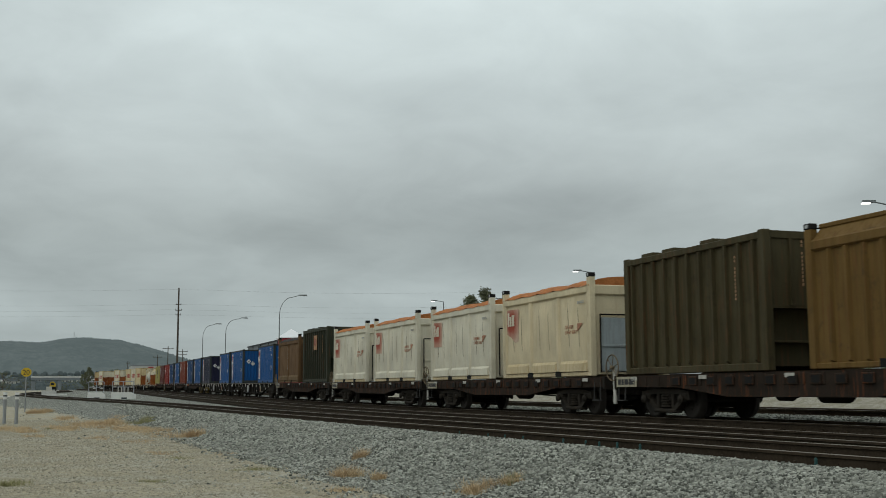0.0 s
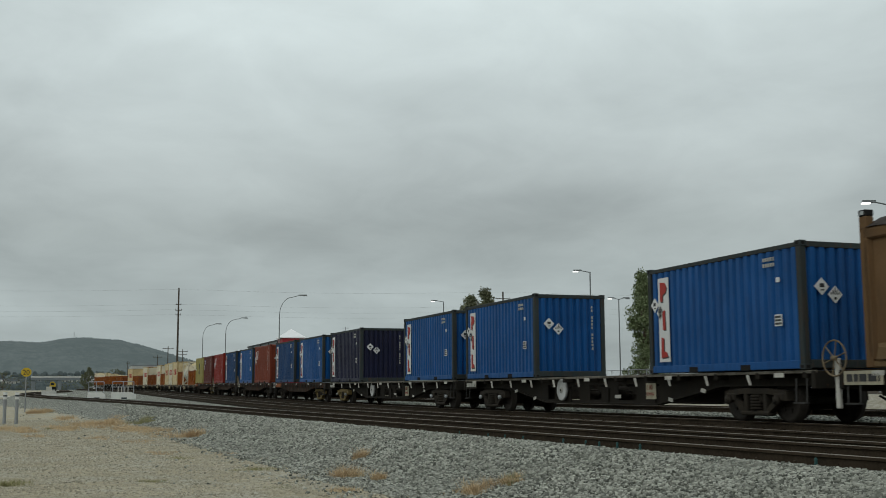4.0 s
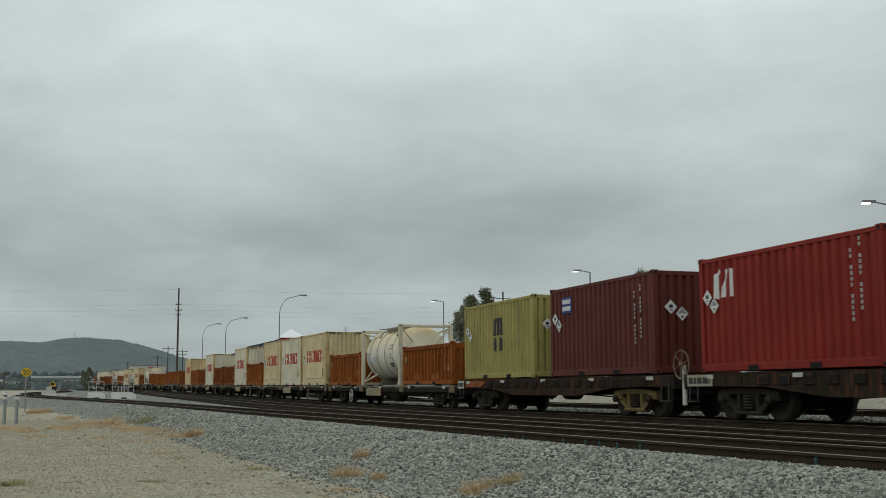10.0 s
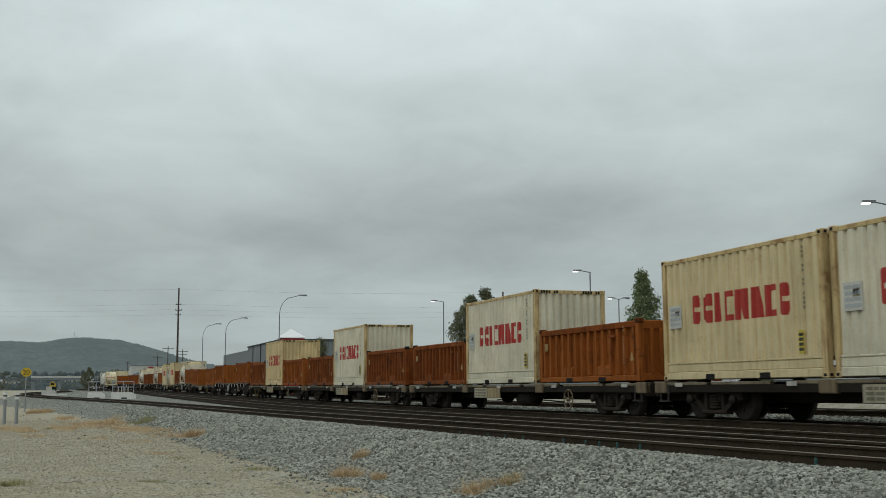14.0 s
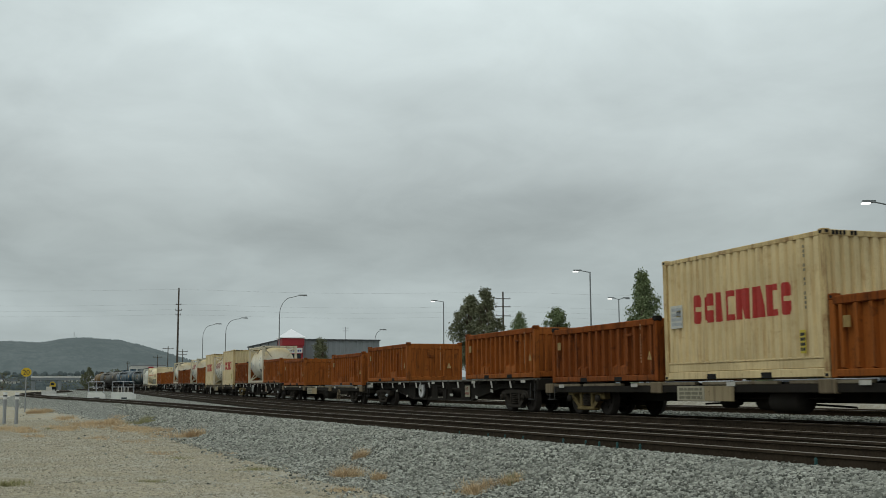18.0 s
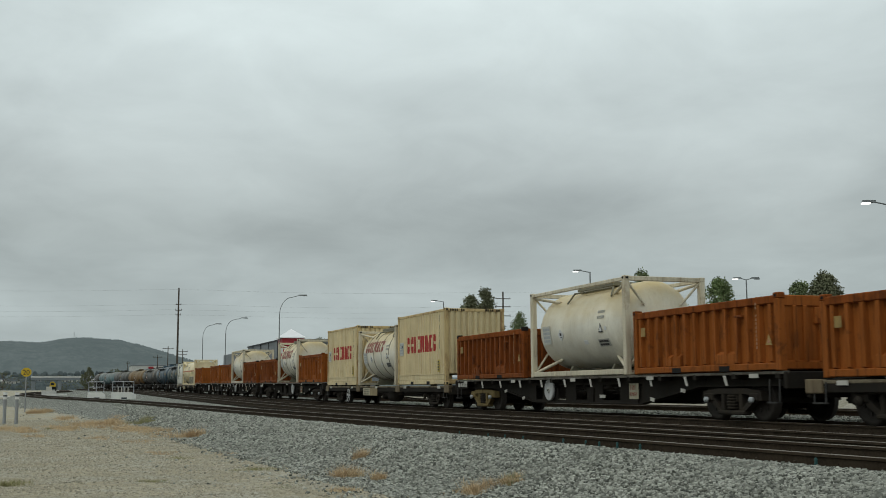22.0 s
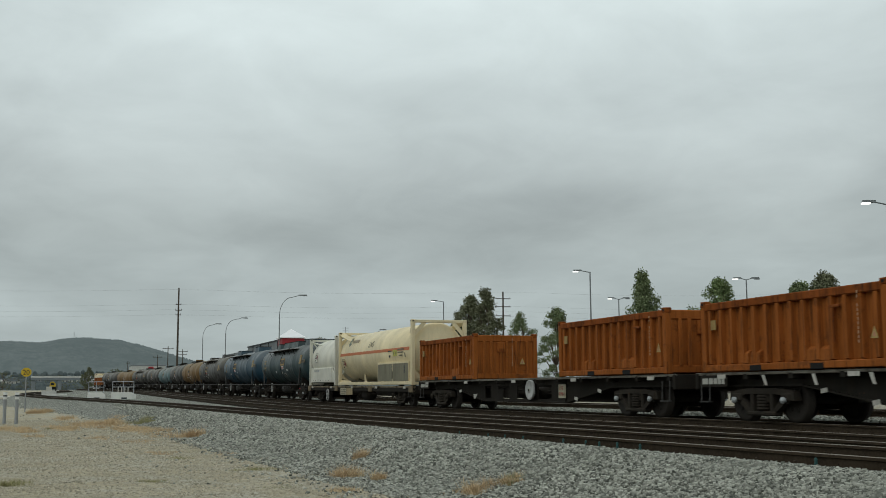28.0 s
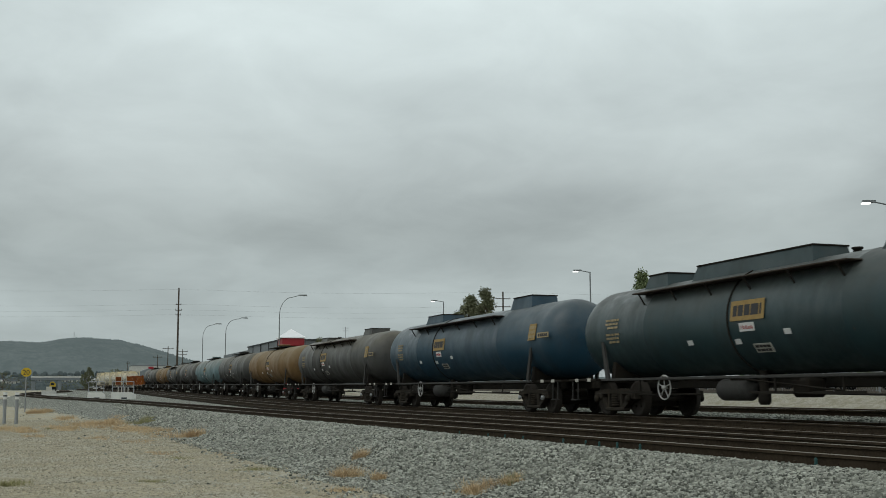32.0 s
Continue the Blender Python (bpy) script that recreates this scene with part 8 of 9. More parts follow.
def print_mesh(name, rows, mat):
    """Small print too worn to read: rows of short bars, each (width, height, letter height)."""
    s = Shape()
    rnd = random.Random(len(rows) * 7 + int(rows[0][0] * 100))
    for w, z, hh in rows:
        x = -w / 2
        while x < w / 2:
            a = min(hh * rnd.uniform(0.5, 1.6), w / 2 - x)
            s.box(x, x + a, -0.004, 0.004, z - hh / 2, z + hh / 2)
            x += a + hh * rnd.uniform(0.2, 0.5)
    return s.mesh(name, mat)


def tank_container(label, mat, length=BOX, h=2.59, full_frame=False, stripe=False, cabinet="", marks=False, mark_red=False):
    """A tank in an open frame."""
    c = thing("tank_container", label, "tank container", "tank containers")
    fr = mat if mat in (M["tank_beige"], M["tank_pale"]) else M["tank_frame"]
    r = 1.20 if stripe else 1.15
    zc = h - r - 0.10 if stripe else h / 2 + 0.10
    t = length / 2 - 0.14
    dome = [(-t, 0.0), (-t + 0.02, r * 0.32), (-t + 0.08, r * 0.60), (-t + 0.18, r * 0.80), (-t + 0.34, r * 0.94), (-t + 0.52, r)]
    if cabinet == "panel" or stripe:
        dome = [(-t + (a + t) * 0.4, q) for a, q in dome]
    s = Shape()
    s.lathe(dome + [(-a, q) for a, q in reversed(dome)], "x", 44, (0, 0, zc))
    part("tank", s, mat, c)
    if not stripe and not full_frame and cabinet != "panel":
        for x in (-1.75, -0.6, 0.6, 1.75):
            s = Shape()
            s.lathe([(-0.03, r), (-0.02, r + 0.014), (0.02, r + 0.014), (0.03, r)], "x", 44, (x, 0, zc))
            part("band", s, M["cabinet"], c, "grey strap band")
    for d in (-1, 1):
        x = d * (length / 2 - 0.085)
        for q in (-1, 1):
            s = Shape()
            s.box(-0.08, 0.08, -0.08, 0.08, 0.0, h, 0.014)
            part("corner_post", s, fr, c, "", pose(x, q * (W2 - 0.08), 0))
            part("corner_casting", shared(("cast", fr.name), lambda: casting_mesh(fr)), fr, c, "", pose(x, q * (W2 - 0.081), h - 0.059, 0, 0, 0 if q < 0 else 180))
            if stripe:
                stripe_plates(c, fr, d, q, x, h, zc)
                continue
            for z0, y1, z1, r0 in ((h - 0.15, 0.78, zc + 0.82, 0.045), (0.12, 0.72, zc - 0.86, 0.05)):
                s = Shape()
                s.tube((x, q * (W2 - 0.1), z0), (x - d * 1.25, q * y1, z1), r0, 8)
                part("brace", s, fr, c)
            for z0, z1 in ((h - 0.12, zc + 0.45), (0.10, zc - 0.45)):
                s = Shape()
                s.tube((x, q * (W2 - 0.1), z0), (x - d * 0.1, q * 0.55, z1), 0.035, 8)
                part("end_brace", s, fr, c)
        for z in (0.07, h - 0.07):
            s = Shape()
            s.box(x - 0.06, x + 0.06, -W2 + 0.16, W2 - 0.16, z - 0.06, z + 0.06, 0.012)
            part("end_rail", s, fr, c)
    for q in (-1, 1):
        if full_frame:
            s = Shape()
            s.box(-length / 2 + 0.16, length / 2 - 0.16, q * (W2 - 0.06) - 0.05, q * (W2 - 0.06) + 0.05, h - 0.13, h - 0.03, 0.012)
            part("top_rail", s, fr, c)
        if full_frame or stripe:
            s = Shape()
            s.box(-length / 2 + 0.16, length / 2 - 0.16, q * (W2 - 0.06) - 0.05, q * (W2 - 0.06) + 0.05, 0.02, 0.16, 0.012)
            part("bottom_rail", s, fr, c)
    s = Shape()
    for x in ((-1.3, 1.3) if length < 7 else (-4.2, 0.0, 4.2)):
        s = Shape()
        s.prism([(-0.80, 0.03), (0.80, 0.03), (0.62, 0.34), (0.35, 0.24), (-0.35, 0.24), (-0.62, 0.34)], "x", x - 0.05, x + 0.05)
        part("saddle", s, M["cabinet"], c)
    top = zc + r
    if not stripe and cabinet != "panel":
        s = Shape()
        s.box(-0.9, 1.3, -0.62, 0.1, top - 0.06, top + 0.05, 0.01)
        part("top_walkway", s, M["cabinet"], c, "dark grated top walkway")
        s = Shape()
        p = [(-0.9, -0.95, top - 0.42), (-0.9, -0.72, top - 0.12), (1.5, -0.72, top - 0.12), (1.8, -0.95, top - 0.40)]
        for a, b in zip(p, p[1:]):
            s.tube(a, b, 0.028, 6)
        part("drip_rail", s, M["cabinet"], c)
    if not stripe:
        s = Shape()
        s.lathe([(top - 0.05, 0.24), (top + 0.07, 0.24), (top + 0.08, 0.29), (top + 0.14, 0.29)], "z", 18)
        part("manlid", s, M["cabinet"], c)

    def lay(x, z, mesh, label=""):
        y = -math.sqrt((r + 0.012) ** 2 - (z - zc) ** 2)
        part(mesh.name.split(".")[0], mesh, M["decal"], c, label, pose(x, y, z, -math.degrees(math.asin((z - zc) / r))))
    def sheet(x, z, back):
        """A hazard sheet laid on the tank: three lines of print and a maroon diamond."""
        r_ = Shape()
        r_.box(-0.36, 0.36, -0.006, 0.006, -0.34, 0.34)
        for a0, a1, b0, b1 in ((-0.36, 0.36, 0.325, 0.34), (-0.36, 0.36, -0.34, -0.325), (-0.36, -0.345, -0.34, 0.34), (0.345, 0.36, -0.34, 0.34)):
            r_.box(a0, a1, -0.009, -0.006, b0, b1, 0, 1)
        r_.prism([(0.16, -0.22), (0.33, 0.02), (0.16, 0.26), (0.0, 0.02)], "y", -0.010, -0.006, 2)
        y = -math.sqrt((r + 0.012) ** 2 - (z - zc) ** 2)
        sh = part("hazard_placard", r_, [back, M["decal_dark"], M["decal_maroon"]], c, "hazard sheet with a maroon diamond", pose(x, y - 0.012, z, -math.degrees(math.asin((z - zc) / r))) @ Matrix.Diagonal((0.78, 1, 0.74, 1)))
        for word, dz in (("LNG", 0.14), ("1972", -0.06), ("2YE", -0.26)):
            part("lettering", text_mesh(word, 0.16, M["decal_dark"]), M["decal_dark"], sh, "", pose(-0.33, -0.012, dz, 90))
    if stripe:
        s = Shape()
        vs = []
        for x in (-t + 0.22, t - 0.22):
            for a in (2.6, 5.8, 9.0):
                vs.append((x, -(r + 0.008) * math.cos(radians(a)), zc + (r + 0.008) * math.sin(radians(a))))
        s.add(vs, [(0, 3, 4, 1), (1, 4, 5, 2)])
        part("stripe", s, M["stripe"], c, "orange stripe along the tank")
        lay(-4.4, zc + 0.60, LNG_MARK, "green round emblem beside dark bars")
        lay(2.95, zc - 0.03, print_mesh("lettering", ((0.52, 0.10, 0.05), (0.20, -0.12, 0.10)), M["decal_dark"]))
        lay(3.72, zc - 0.04, GREEN_LABEL, "two yellow-green square labels")
        lay(4.55, zc - 0.03, print_mesh("lettering", ((0.90, 0.14, 0.06), (0.80, 0.02, 0.06), (0.50, -0.11, 0.06)), M["cabinet"]))
        lay(5.15, zc - 0.14, print_mesh("lettering", ((0.11, 0.0, 0.20),), M["cabinet"]))
        end = pose(t + 0.006, -0.15, 0.80, 0, 0, 90)
        s = Shape()
        for a0, a1, b0, b1 in ((-0.30, 0.30, 0.29, 0.31), (-0.30, 0.30, -0.31, -0.29), (-0.30, -0.28, -0.31, 0.31), (0.28, 0.30, -0.31, 0.31), (-0.28, 0.28, 0.13, 0.145)):
            s.box(a0, a1, -0.008, 0.002, b0, b1)
        s.box(-0.28, 0.28, -0.006, 0.002, -0.29, -0.10, 0, 1)
        sh = part("hazard_placard", s, [M["decal_dark"], M["cabinet"]], c, "black outlined hazard panel on the tank end", end)
        for word, dz in (("LNG", 0.17), ("1972", 0.02), ("2YE", -0.09)):
            part("lettering", text_mesh(word, 0.14, M["decal_dark"]), M["decal_dark"], sh, "", pose(-0.22, -0.010, dz, 90))
        part("lettering", print_mesh("lettering", ((0.75, 0.20, 0.035), (0.30, 0.12, 0.035), (0.45, 0.02, 0.035), (0.80, -0.12, 0.035), (0.60, -0.20, 0.035)), M["cabinet"]), M["cabinet"], c, "rows of small print", pose(t + 0.006, -0.28, 1.42, 0, 0, 90))
        for x in (-2.25, 0.55):
            s = Shape()
            s.prism([(-0.16, 0.16), (0.24, 0.16), (-0.02, 0.30), (-0.10, 0.62), (-0.16, 0.62)], "y", -0.85, -0.80)
            part("side_bracket", s, fr, c, "", pose(x, 0, 0))
        sheet(-t + 1.0, zc - 0.34, M["tank_beige"])
        # the lettering is the product that the tank holds
        fc = bpy.data.curves.new("gas_lettering", "FONT")
        fc.body, fc.size, fc.extrude, fc.align_x = "LNG", 0.42, 0.004, "CENTER"
        tmp = new("lettering", fc)
        me = bpy.data.meshes.new_from_object(tmp)
        bpy.data.objects.remove(tmp)
        me.materials.clear()
        me.materials.append(M["cabinet"])
        part("lettering", me, M["cabinet"], c, "grey letters", pose(-0.3, -(r + 0.012) * math.cos(radians(17)), zc + (r + 0.012) * math.sin(radians(17)), 90 - 24))
    elif marks:
        lay(-1.95, zc - 0.15, NOTICE)
        lay(1.5, zc + 0.35, TEXT_ROW)
        lay(1.5, zc + 0.20, TEXT_ROW)
        lay(1.50, zc - 0.12, TRIANGLE_DARK)
        lay(1.78, zc - 0.12, STICKER_SMALL)
        lay(1.55, zc - 0.50, TK_TEXT)
        lay(-1.0, zc - 0.18, DIAMOND)
        lay(0.5, zc - 0.45, TK_DOT)
        if mark_red:
            part("red_emblem", RED_BLOCKS_SMALL, M["decal_brick"], c, "row of faded red shapes", pose(-0.55, 0, zc))
    if cabinet == "louvre":
        s = Shape()
        s.box(0, 4.55, -W2 + 0.02, -W2 + 0.5, 0.17, 0.98, 0.01)
        for a0, a1, b0, b1 in ((0.0, 0.035, 0.17, 0.92), (4.515, 4.55, 0.17, 0.92), (0.0, 4.55, 0.92, 0.98), (2.22, 2.27, 0.17, 0.92)):
            s.box(a0, a1, -W2, -W2 + 0.02, b0, b1, 0.004)
        cab = part("cabinet", s, fr, c, "cream framed side cabinet", pose(1.12, 0, 0))
        for a0, a1 in ((0.04, 2.215), (2.275, 4.51)):
            s = Shape()
            s.box(a0, a1, -W2 + 0.008, -W2 + 0.02, 0.18, 0.915, 0.004)
            for k in range(6):
                x = a0 + 0.18 + k * 0.36
                s.box(x, x + 0.03, -W2 + 0.003, -W2 + 0.008, 0.87, 0.895)
            part("door", s, M["cabinet"], cab, "olive-grey flat door")
        s = Shape()
        s.box(2.13, 2.34, -W2 - 0.015, -W2 + 0.0, 0.28, 0.60, 0.006)
        part("latch", s, M["cabinet"], cab)
        s = Shape()
        s.box(3.92, 4.04, -W2 + 0.003, -W2 + 0.008, 0.50, 0.82)
        part("label", s, M["decal_dark"], cab)
    if cabinet == "panel":
        s = Shape()
        s.box(-length / 2 + 0.42, length / 2 - 0.95, -W2 + 0.02, -W2 + 0.3, 0.16, 0.95, 0.03)
        s.prism([(length / 2 - 0.94, 0.16), (length / 2 - 0.2, 0.16), (length / 2 - 0.2, 0.55), (length / 2 - 0.94, 0.90)], "y", -W2 + 0.05, -W2 + 0.10)
        for k in range(7):
            x = -length / 2 + 0.9 + k * 0.6
            s.box(x, x + 0.05, -W2 + 0.01, -W2 + 0.02, 0.24, 0.30, 0, 1)
        part("cabinet", s, [M["tank_pale"], M["black"]], c, "white panelled side cabinet")
        sheet(-1.45, zc + 0.12, M["tank_pale"])
        part("lettering", text_mesh("VESSEL CONTAINS", 0.15, M["decal_grey"]), M["decal_grey"], c, "grey lettering", pose(-1.9, -W2 + 0.012, 0.74, 90))
    return c


def round_mark_mesh():
    """Three green leaves round an open middle, beside a short row of dark bars."""
    s = Shape()
    for k in range(3):
        t0 = 2 * math.pi * k / 3
        arc = [t0 + 1.7 * f / 5 for f in range(6)]
        s.prism([(0.24 * math.cos(a), 0.16 + 0.24 * math.sin(a)) for a in arc] + [(0.11 * math.cos(a), 0.16 + 0.11 * math.sin(a)) for a in reversed(arc)], "y", -0.005, 0.005, 0 if k else 1)
    for k in range(7):
        s.box(0.36 + k * 0.17, 0.48 + k * 0.17, -0.005, 0.005, 0.08, 0.25, 0, 2)
    return s.mesh("round_emblem", M["decal_green"], M["cabinet"], M["decal_brown"])


LNG_MARK = round_mark_mesh()


def green_label_mesh():
    s = Shape()
    for x in (-0.29, 0.02):
        s.box(x, x + 0.28, -0.004, 0.004, -0.12, 0.14)
        s.box(x + 0.06, x + 0.20, -0.006, -0.004, -0.05, 0.07, 0, 1)
    return s.mesh("label", M["decal_lime"], M["decal_ink"])


GREEN_LABEL = green_label_mesh()

# ---------------------------------------------------------------- the train: wagons, then what stands on them
TRAIN = []


def wagon_at(tmpl, front, back):
    """A wagon from its template, standing between two places along the train."""
    mid, length = (front + back) / 2, front - back
    w = copy_thing(tmpl, Matrix())
    TRAIN.append((w, mid))
    ride(w, mid, 0.0, length / 2 - 2.25)
    return w


def load_at(ob, left, z, length=BOX):
    return ride(ob, left + length / 2, z, length / 2 - 0.4)


T_OLD = flat_wagon("old", 14.9, DECK_HIGH, "rusty brown two-slot container flat wagon", (0, 0), (0, 0))
T_BELLY = flat_wagon("belly", 19.5, DECK_HIGH, "black fish-bellied three-slot container flat wagon with white straps", (0, 0), (1, 0))
T_BELLY_Y = flat_wagon("belly", 19.5, DECK_HIGH, "black fish-bellied three-slot container flat wagon with one ochre bogie", (1, 0), (1, 1))
T_BELLY_B = flat_wagon("belly", 19.5, DECK_HIGH, "black fish-bellied three-slot container flat wagon without straps", (0, 0), (0, 1), True, False)
T_OLD_Y = flat_wagon("old", 14.9, DECK_HIGH, "rusty brown two-slot container flat wagon with one ochre bogie", (0, 1), (0, 0))
T_PALE = flat_wagon("pale", 19.3, DECK_LOW, "low three-slot container flat wagon with a pale worn deck edge", (0, 0), (0, 0))
T_PALE_B = flat_wagon("pale", 19.3, DECK_LOW, "low three-slot container flat wagon with a pale worn deck edge", (0, 0), (0, 0), True)
T_PALE_Y = flat_wagon("pale", 19.3, DECK_LOW, "low three-slot container flat wagon with one ochre bogie", (1, 0), (0, 0))
used = set()


def wagons(tmpl, spans):
    for front, back in spans:
        if tmpl not in used:
            used.add(tmpl)
            mid, length = (front + back) / 2, front - back
            TRAIN.append((tmpl, mid))
            ride(tmpl, mid, 0.0, length / 2 - 2.25)
        else:
            wagon_at(tmpl, front, back)


wagons(T_OLD, [(-11.4, -26.5), (-26.7, -42.1), (-42.3, -57.6), (-57.8, -72.9), (-129.3, -144.6), (-144.9, -160.0)])
wagons(T_OLD_Y, [(-114.0, -129.0), (-160.3, -175.3)])
wagons(T_BELLY_Y, [(-93.5, -113.6), (-314.2, -334.4)])
wagons(T_BELLY, [(-73.2, -93.3), (-274.3, -294.4), (-375.0, -395.2)])
wagons(T_BELLY_B, [(-354.5, -374.7), (-395.4, -415.6)])
wagons(T_PALE_B, [(-175.4, -195.2), (-334.5, -354.3), (-415.7, -435.6)])
wagons(T_PALE_Y, [(-254.6, -274.1)])
wagons(T_PALE, [(-294.5, -314.1), (-234.9, -254.5), (-195.3, -214.9), (-215.0, -234.7), (-616.1, -635.7), (-636.1, -655.7), (-656.1, -675.7)])

HI, LO = DECK_HIGH, DECK_LOW
load_at(bulk_skip("brown", "brown ribbed bulk container with stub posts on a flat wagon"), -18.3, HI, 6.3)
load_at(tall_skip(M["olive"], "tall dark olive ribbed bulk container with top lids"), -25.7, HI)
bw = bulk_skip("ochre", "dusty cream bulk container with an orange tarpaulin and faded emblem")
load_at(bw, -33.95, HI, 6.3)
bw = bulk_skip("white", "dusty white bulk container with an orange tarpaulin and faded emblem")
load_at(bw, -41.3, HI, 6.3)
for s0 in (-49.35, -56.95):
    load_at(copy_thing(bw, Matrix()), s0, HI, 6.3)
load_at(tall_skip(M["olive_green"], "tall dark green ribbed bulk container with an ochre emblem panel", 3.0, True), -64.45, HI)
load_at(bulk_skip("rust", "rust brown bulk container under a dark tarpaulin", 2.58), -71.95, HI, 6.2)
bl = container(M["blue"], 2.591, "blue corrugated shipping container with a white emblem panel", M["frame_grime"], "pd")
load_at(bl, -79.8, HI)
for s0 in (-92.75, -100.1, -120.8, -143.5):
    load_at(copy_thing(bl, Matrix()), s0, HI)
bd = container(M["blue_old"], 2.591, "dull blue corrugated shipping container with a white emblem panel", M["frame_grime"], "pd")
load_at(bd, -128.3, HI)
load_at(copy_thing(bd, Matrix()), -151.65, HI)
load_at(container(M["navy"], 2.591, "navy corrugated shipping container with white hazard diamonds", M["frame_grime"], "pd"), -113.0, HI)
load_at(container(M["brick"], 2.591, "brick red corrugated shipping container with a white emblem", None, "nd"), -136.4, HI)
load_at(container(M["red"], 2.591, "red corrugated shipping container with a white emblem", None, "nd"), -159.1, HI)
load_at(container(M["maroon"], 2.591, "maroon corrugated shipping container with a blue emblem panel", None, "bd"), -167.2, HI)
load_at(container(M["mustard"], 2.591, "mustard yellow shipping container with a dark emblem", None, "md"), -174.5, HI)

cream = container(M["cream"], 2.896, "cream high-cube shipping container with heavy red shapes and rust stains", M["rust_rail"], "c", True)
white = container(M["white"], 2.896, "white high-cube shipping container with heavy red shapes", M["rust_rail"], "c", True)
warm = container(M["cream_warm"], 2.896, "yellowed cream high-cube shipping container with heavy red shapes", M["rust_rail"], "c", True)
load_at(cream, -201.65, LO)
load_at(white, -208.05, LO)
load_at(copy_thing(cream, Matrix()), -214.3, LO)
load_at(copy_thing(white, Matrix()), -227.9, LO)
load_at(copy_thing(white, Matrix()), -247.5, LO)
load_at(warm, -267.1, LO)
load_at(copy_thing(cream, Matrix()), -341.15, LO)
load_at(copy_thing(cream, Matrix()), -353.8, LO)

sk = skip(M["orange"], "orange ribbed half-height open container", False)
sk_d = skip(M["orange_dark"], "rust brown ribbed half-height open container with dark corner posts", True)
first = {sk: True, sk_d: True}


def skips(tmpl, z, places):
    for s0 in places:
        if first[tmpl]:
            first[tmpl] = False
            load_at(tmpl, s0, z)
        else:
            load_at(copy_thing(tmpl, Matrix()), s0, z)


skips(sk, LO, (-181.9, -194.7, -221.55, -261.0, -300.7, -313.4, -622.4))
skips(sk_d, LO, (-234.0, -241.05, -253.6, -273.5))
skips(sk, HI, (-280.8, -293.7, -320.75, -361.1, -394.5, -402.1, -415.05))
skips(sk_d, HI, (-333.8, -374.1, -381.8))
skips(sk, LO, (-635.4,))
skips(sk_d, LO, (-628.9, -648.8))
t_white = tank_container("white tank container in an open frame with yellowed top", M["tank_white"], marks=True)
load_at(t_white, -188.4, LO)
for s0 in (-642.4, -655.3, -662.5, -675.0):
    load_at(copy_thing(t_white, Matrix()), s0, LO)
t_red = tank_container("white tank container with a row of faded red shapes", M["tank_white"], marks=True, mark_red=True)
load_at(t_red, -347.5, LO)
load_at(copy_thing(t_red, Matrix()), -367.65, HI)
t_full = tank_container("white tank container in a full frame with stained top", M["tank_white"], full_frame=True, marks=True)
load_at(t_full, -327.2, HI)
load_at(copy_thing(t_full, Matrix()), -388.2, HI)
load_at(tank_container("long pale yellow gas tank container with an orange stripe", M["tank_beige"], 12.192, 2.70, stripe=True, cabinet="louvre"), -428.3, LO, 12.192)
load_at(tank_container("short white tank container with a white side cabinet", M["tank_pale"], cabinet="panel"), -435.05, LO)

FULL = ((-4.65, -3.75, 0.24), (-2.35, 2.0, 0.25), (4.3, 5.6, 0.26))
ENDS = ((-5.0, -3.2, 0.22), (4.0, 5.5, 0.30))
ENDS_LOW = ((-5.0, -3.6, 0.10), (4.2, 5.5, 0.20))
GREY_TOP = "grimy grey tank wagon with top platform"
tanks = (("tank_dark", 16.2, -443.8, 1.20, "grimy dark teal tank wagon with top hoods and walkway", FULL, (-4.3, 3.9), 0.7),
         ("tank_blue", 18.3, -461.55, 1.23, "grimy blue tank wagon with end hoods and walkway", ENDS, (-5.3, 4.0), -1.5),
         ("tank_grey", 18.3, -480.6, 1.22, "grimy grey tank wagon with end hoods and walkway", ENDS_LOW, (-5.0, 4.0), -1.5),
         ("tank_ochre", 17.6, -499.1, 1.20, "dirty ochre tank wagon with top platform", (), (), 0.4),
         ("tank_grey", 16.6, -516.6, 1.20, GREY_TOP, (), (), 0.4),
         ("tank_sky", 18.3, -534.5, 1.20, "faded pale blue tank wagon with top platform", (), (), 0.4),
         ("tank_grey", 16.6, -552.9, 1.20, GREY_TOP, (), (), 0.4),
         ("tank_grey", 18.3, -571.0, 1.22, "grimy grey tank wagon with end hoods and walkway", ENDS_LOW, (-5.0, 4.0), -1.5),
         ("tank_ochre", 17.6, -589.6, 1.20, "dirty ochre tank wagon with top platform", (), (), 0.4),
         ("tank_grey", 16.6, -607.4, 1.20, GREY_TOP, (), (), 0.4))
made = {}
for mt, length, mid, radius, label, hoods, walk_x, number_x in tanks:
    key = (mt, length)
    if key not in made:
        w = tank_wagon(M[mt], length, radius, label, hoods, walk_x, number_x, len(hoods) > 0)
        made[key] = w
    else:
        w = copy_thing(made[key], Matrix())
    TRAIN.append((w, mid))
    ride(w, mid, 0.0, length / 2 - 2.4)


